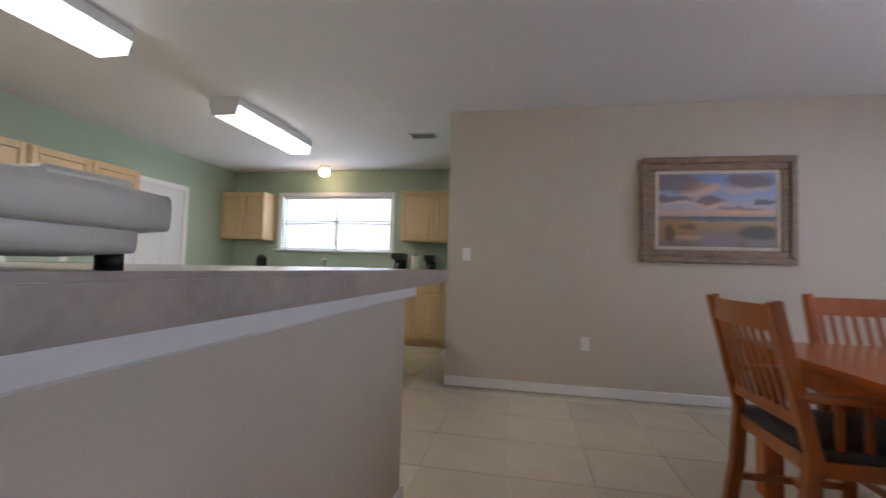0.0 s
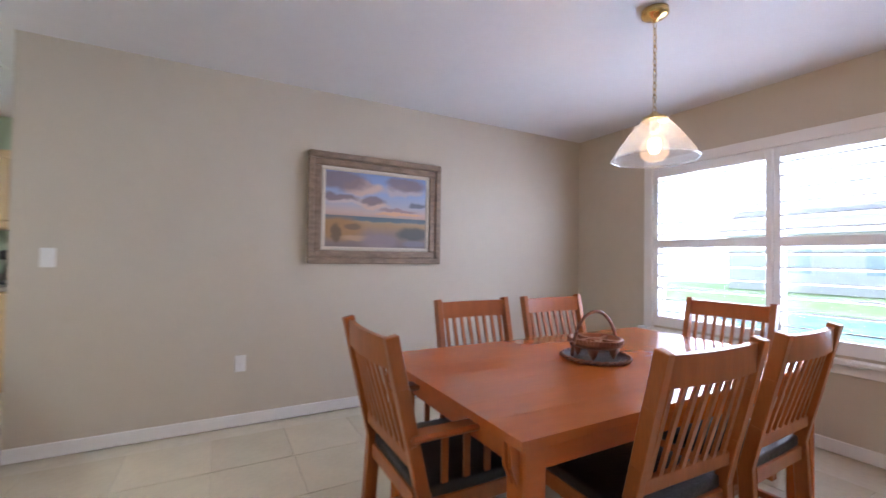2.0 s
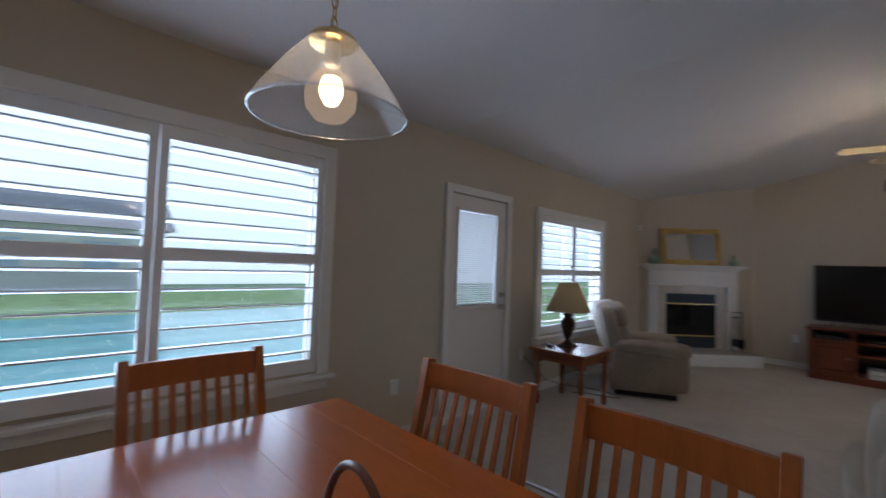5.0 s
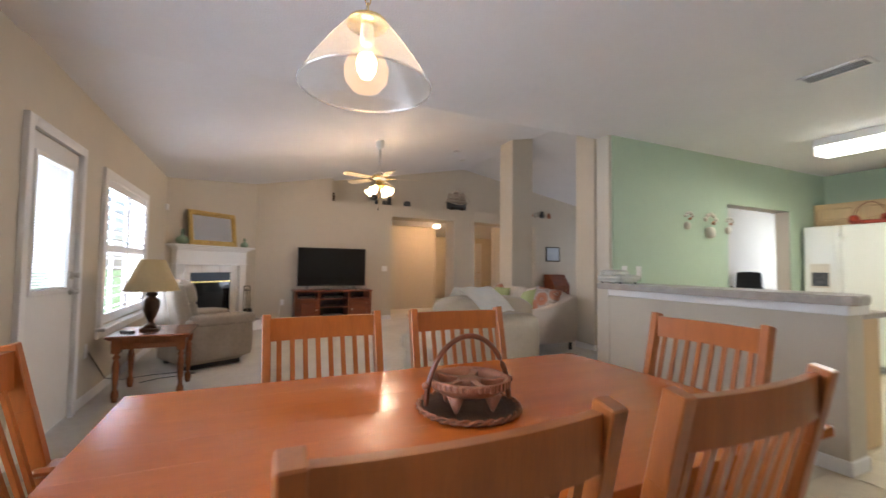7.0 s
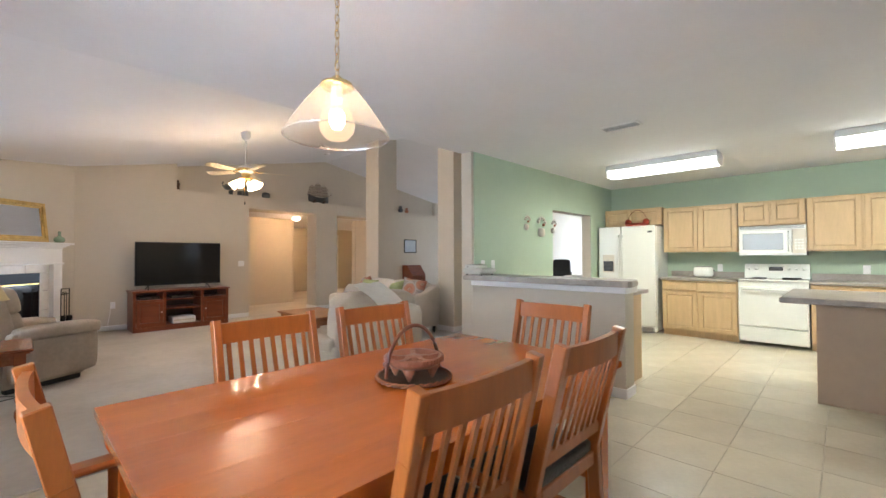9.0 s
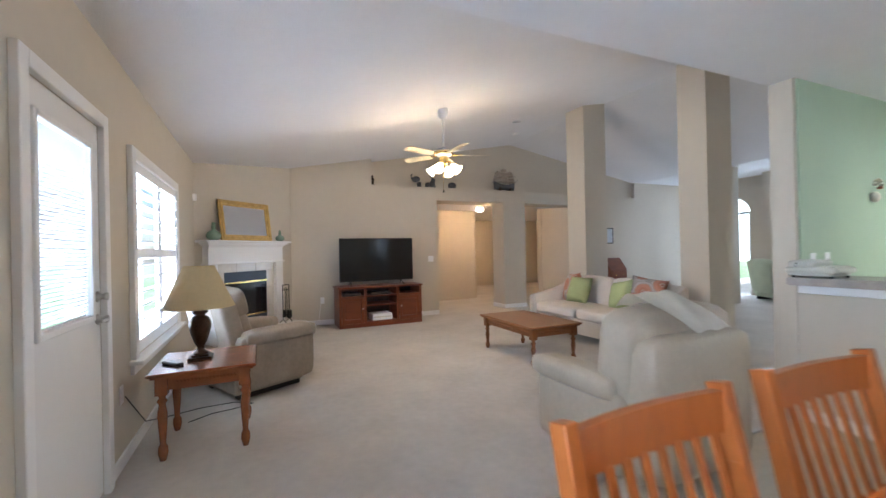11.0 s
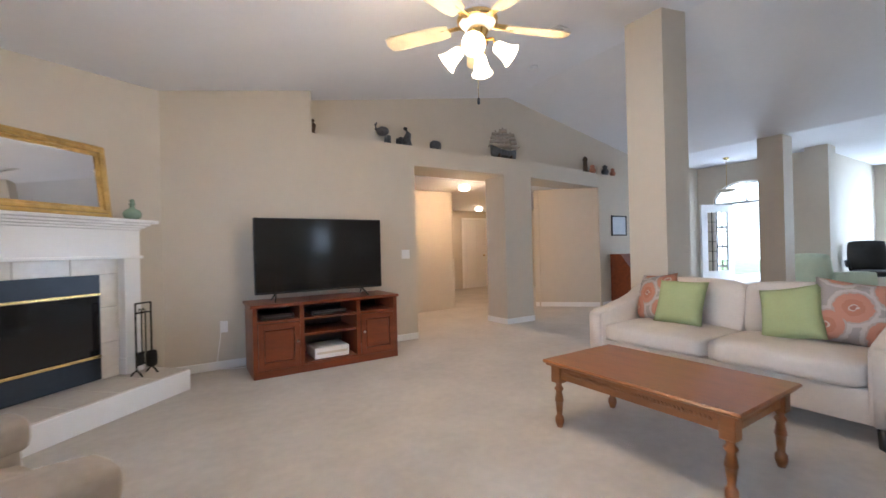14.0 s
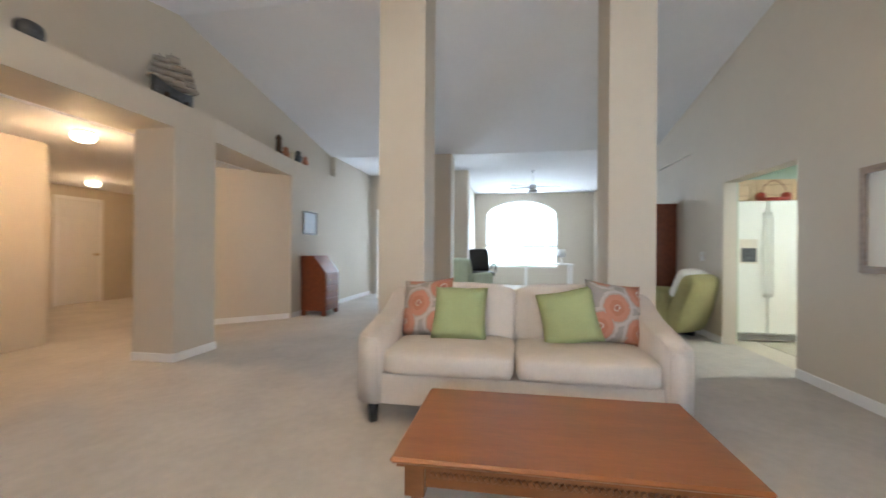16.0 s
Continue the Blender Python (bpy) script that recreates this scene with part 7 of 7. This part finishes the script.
# ---- outdoors beyond the windows ----
structure("water", B(6.6, 15.5, -4, 10, -0.2, -0.17), mat("pool_water", (0.20, 0.58, 0.62), 0.12, var=0.1, scale=2, bump=0.2, bump_scale=6), "turquoise swimming pool", "pool")
# opaque panes, the sky's reflection painted in as pale blue
PALEPANE = mat("painted_sky_reflection", (0.55, 0.66, 0.78), 0.15, var=0.1, scale=1)
nh = thing("neighbour_house", pose(27, 6, -0.2), "pale stucco house with a pale roof beyond the lawn", "house")
part("wall", B(-2, 2, -7, 7, 0, 2.7), STUCCO, nh)
part("roof", prism(bmesh.new(), [(-2.6, 2.7), (0, 4.2), (2.6, 2.7)], 15, pose(0, -7.5, 0)), ROOF, nh)
for k in range(4):
    wn_ = part("window", B(-2.03, -1.99, -5.5 + 3 * k, -4.3 + 3 * k, 0.9, 2.1), PALEPANE, nh)
    part("window_frame", B(-2.05, -2.02, -5.6 + 3 * k, -5.5 + 3 * k, 0.8, 2.2), WHITE, wn_)
hd = tagged(part("hedge", soft(soft(bmesh.new(), 19, 21, -30, -9, -0.2, 1.4, puff=0.3, cuts=8), 19.2, 21.2, 14, 30, -0.2, 1.6, puff=0.3, cuts=8), LEAF), "low clipped green hedge along the lawn", "hedge", kind="stuff")
# emissive sheets added far outside so the windows read as overexposed
SKYGLOW = mat("glowing_backdrop", (0.9, 0.95, 1.0), 1.0, var=0.0, emit=2.6, emit_colour=(0.90, 0.96, 1.0))
structure("pavement", B(-30, -7.95, -8, -1.5, -0.2, -0.12), mat("pale_concrete", (0.66, 0.65, 0.62), 0.9, var=0.06, scale=2, bump=0.3, bump_scale=40), "pale concrete drive before the front door", "pavement")
structure("backdrop_east", B(30, 30.1, -90, 60, -0.2, 22), SKYGLOW, "added glowing panel standing in for the bright distance", "backdrop")
structure("backdrop_north", B(-40, 40, 18, 18.1, -0.2, 14), SKYGLOW, "added glowing panel standing in for the bright distance", "backdrop")
structure("backdrop_west", B(-34, -33.9, -60, 50, -0.2, 20), SKYGLOW, "added glowing panel standing in for the bright distance", "backdrop")

# ---- floor tiles ----
tile_mesh = bmesh.new()
box(tile_mesh, 0.002, 0.443, 0.002, 0.450, -0.004, 0.0, bev=0.001)
bmesh.ops.recalc_face_normals(tile_mesh, faces=tile_mesh.faces)
me = bpy.data.meshes.new("tile")
tile_mesh.to_mesh(me)
tile_mesh.free()
me.materials.append(TILE)
for i in range(-11, 11):
    for j in range(-5, 9):
        x, y = 0.375 + 0.445 * i, 2.825 + 0.452 * j
        inside = (y > 0.66 and x + 0.445 < 4.79 and y + 0.45 < 4.40) or (x + 0.445 < 0.23 and y + 0.45 < 6.56 and y > 0.66)
        if inside and x > -3.75:
            o = new("tile", me)
            o.location = (x, y, 0)
            o.parent = tile_floor
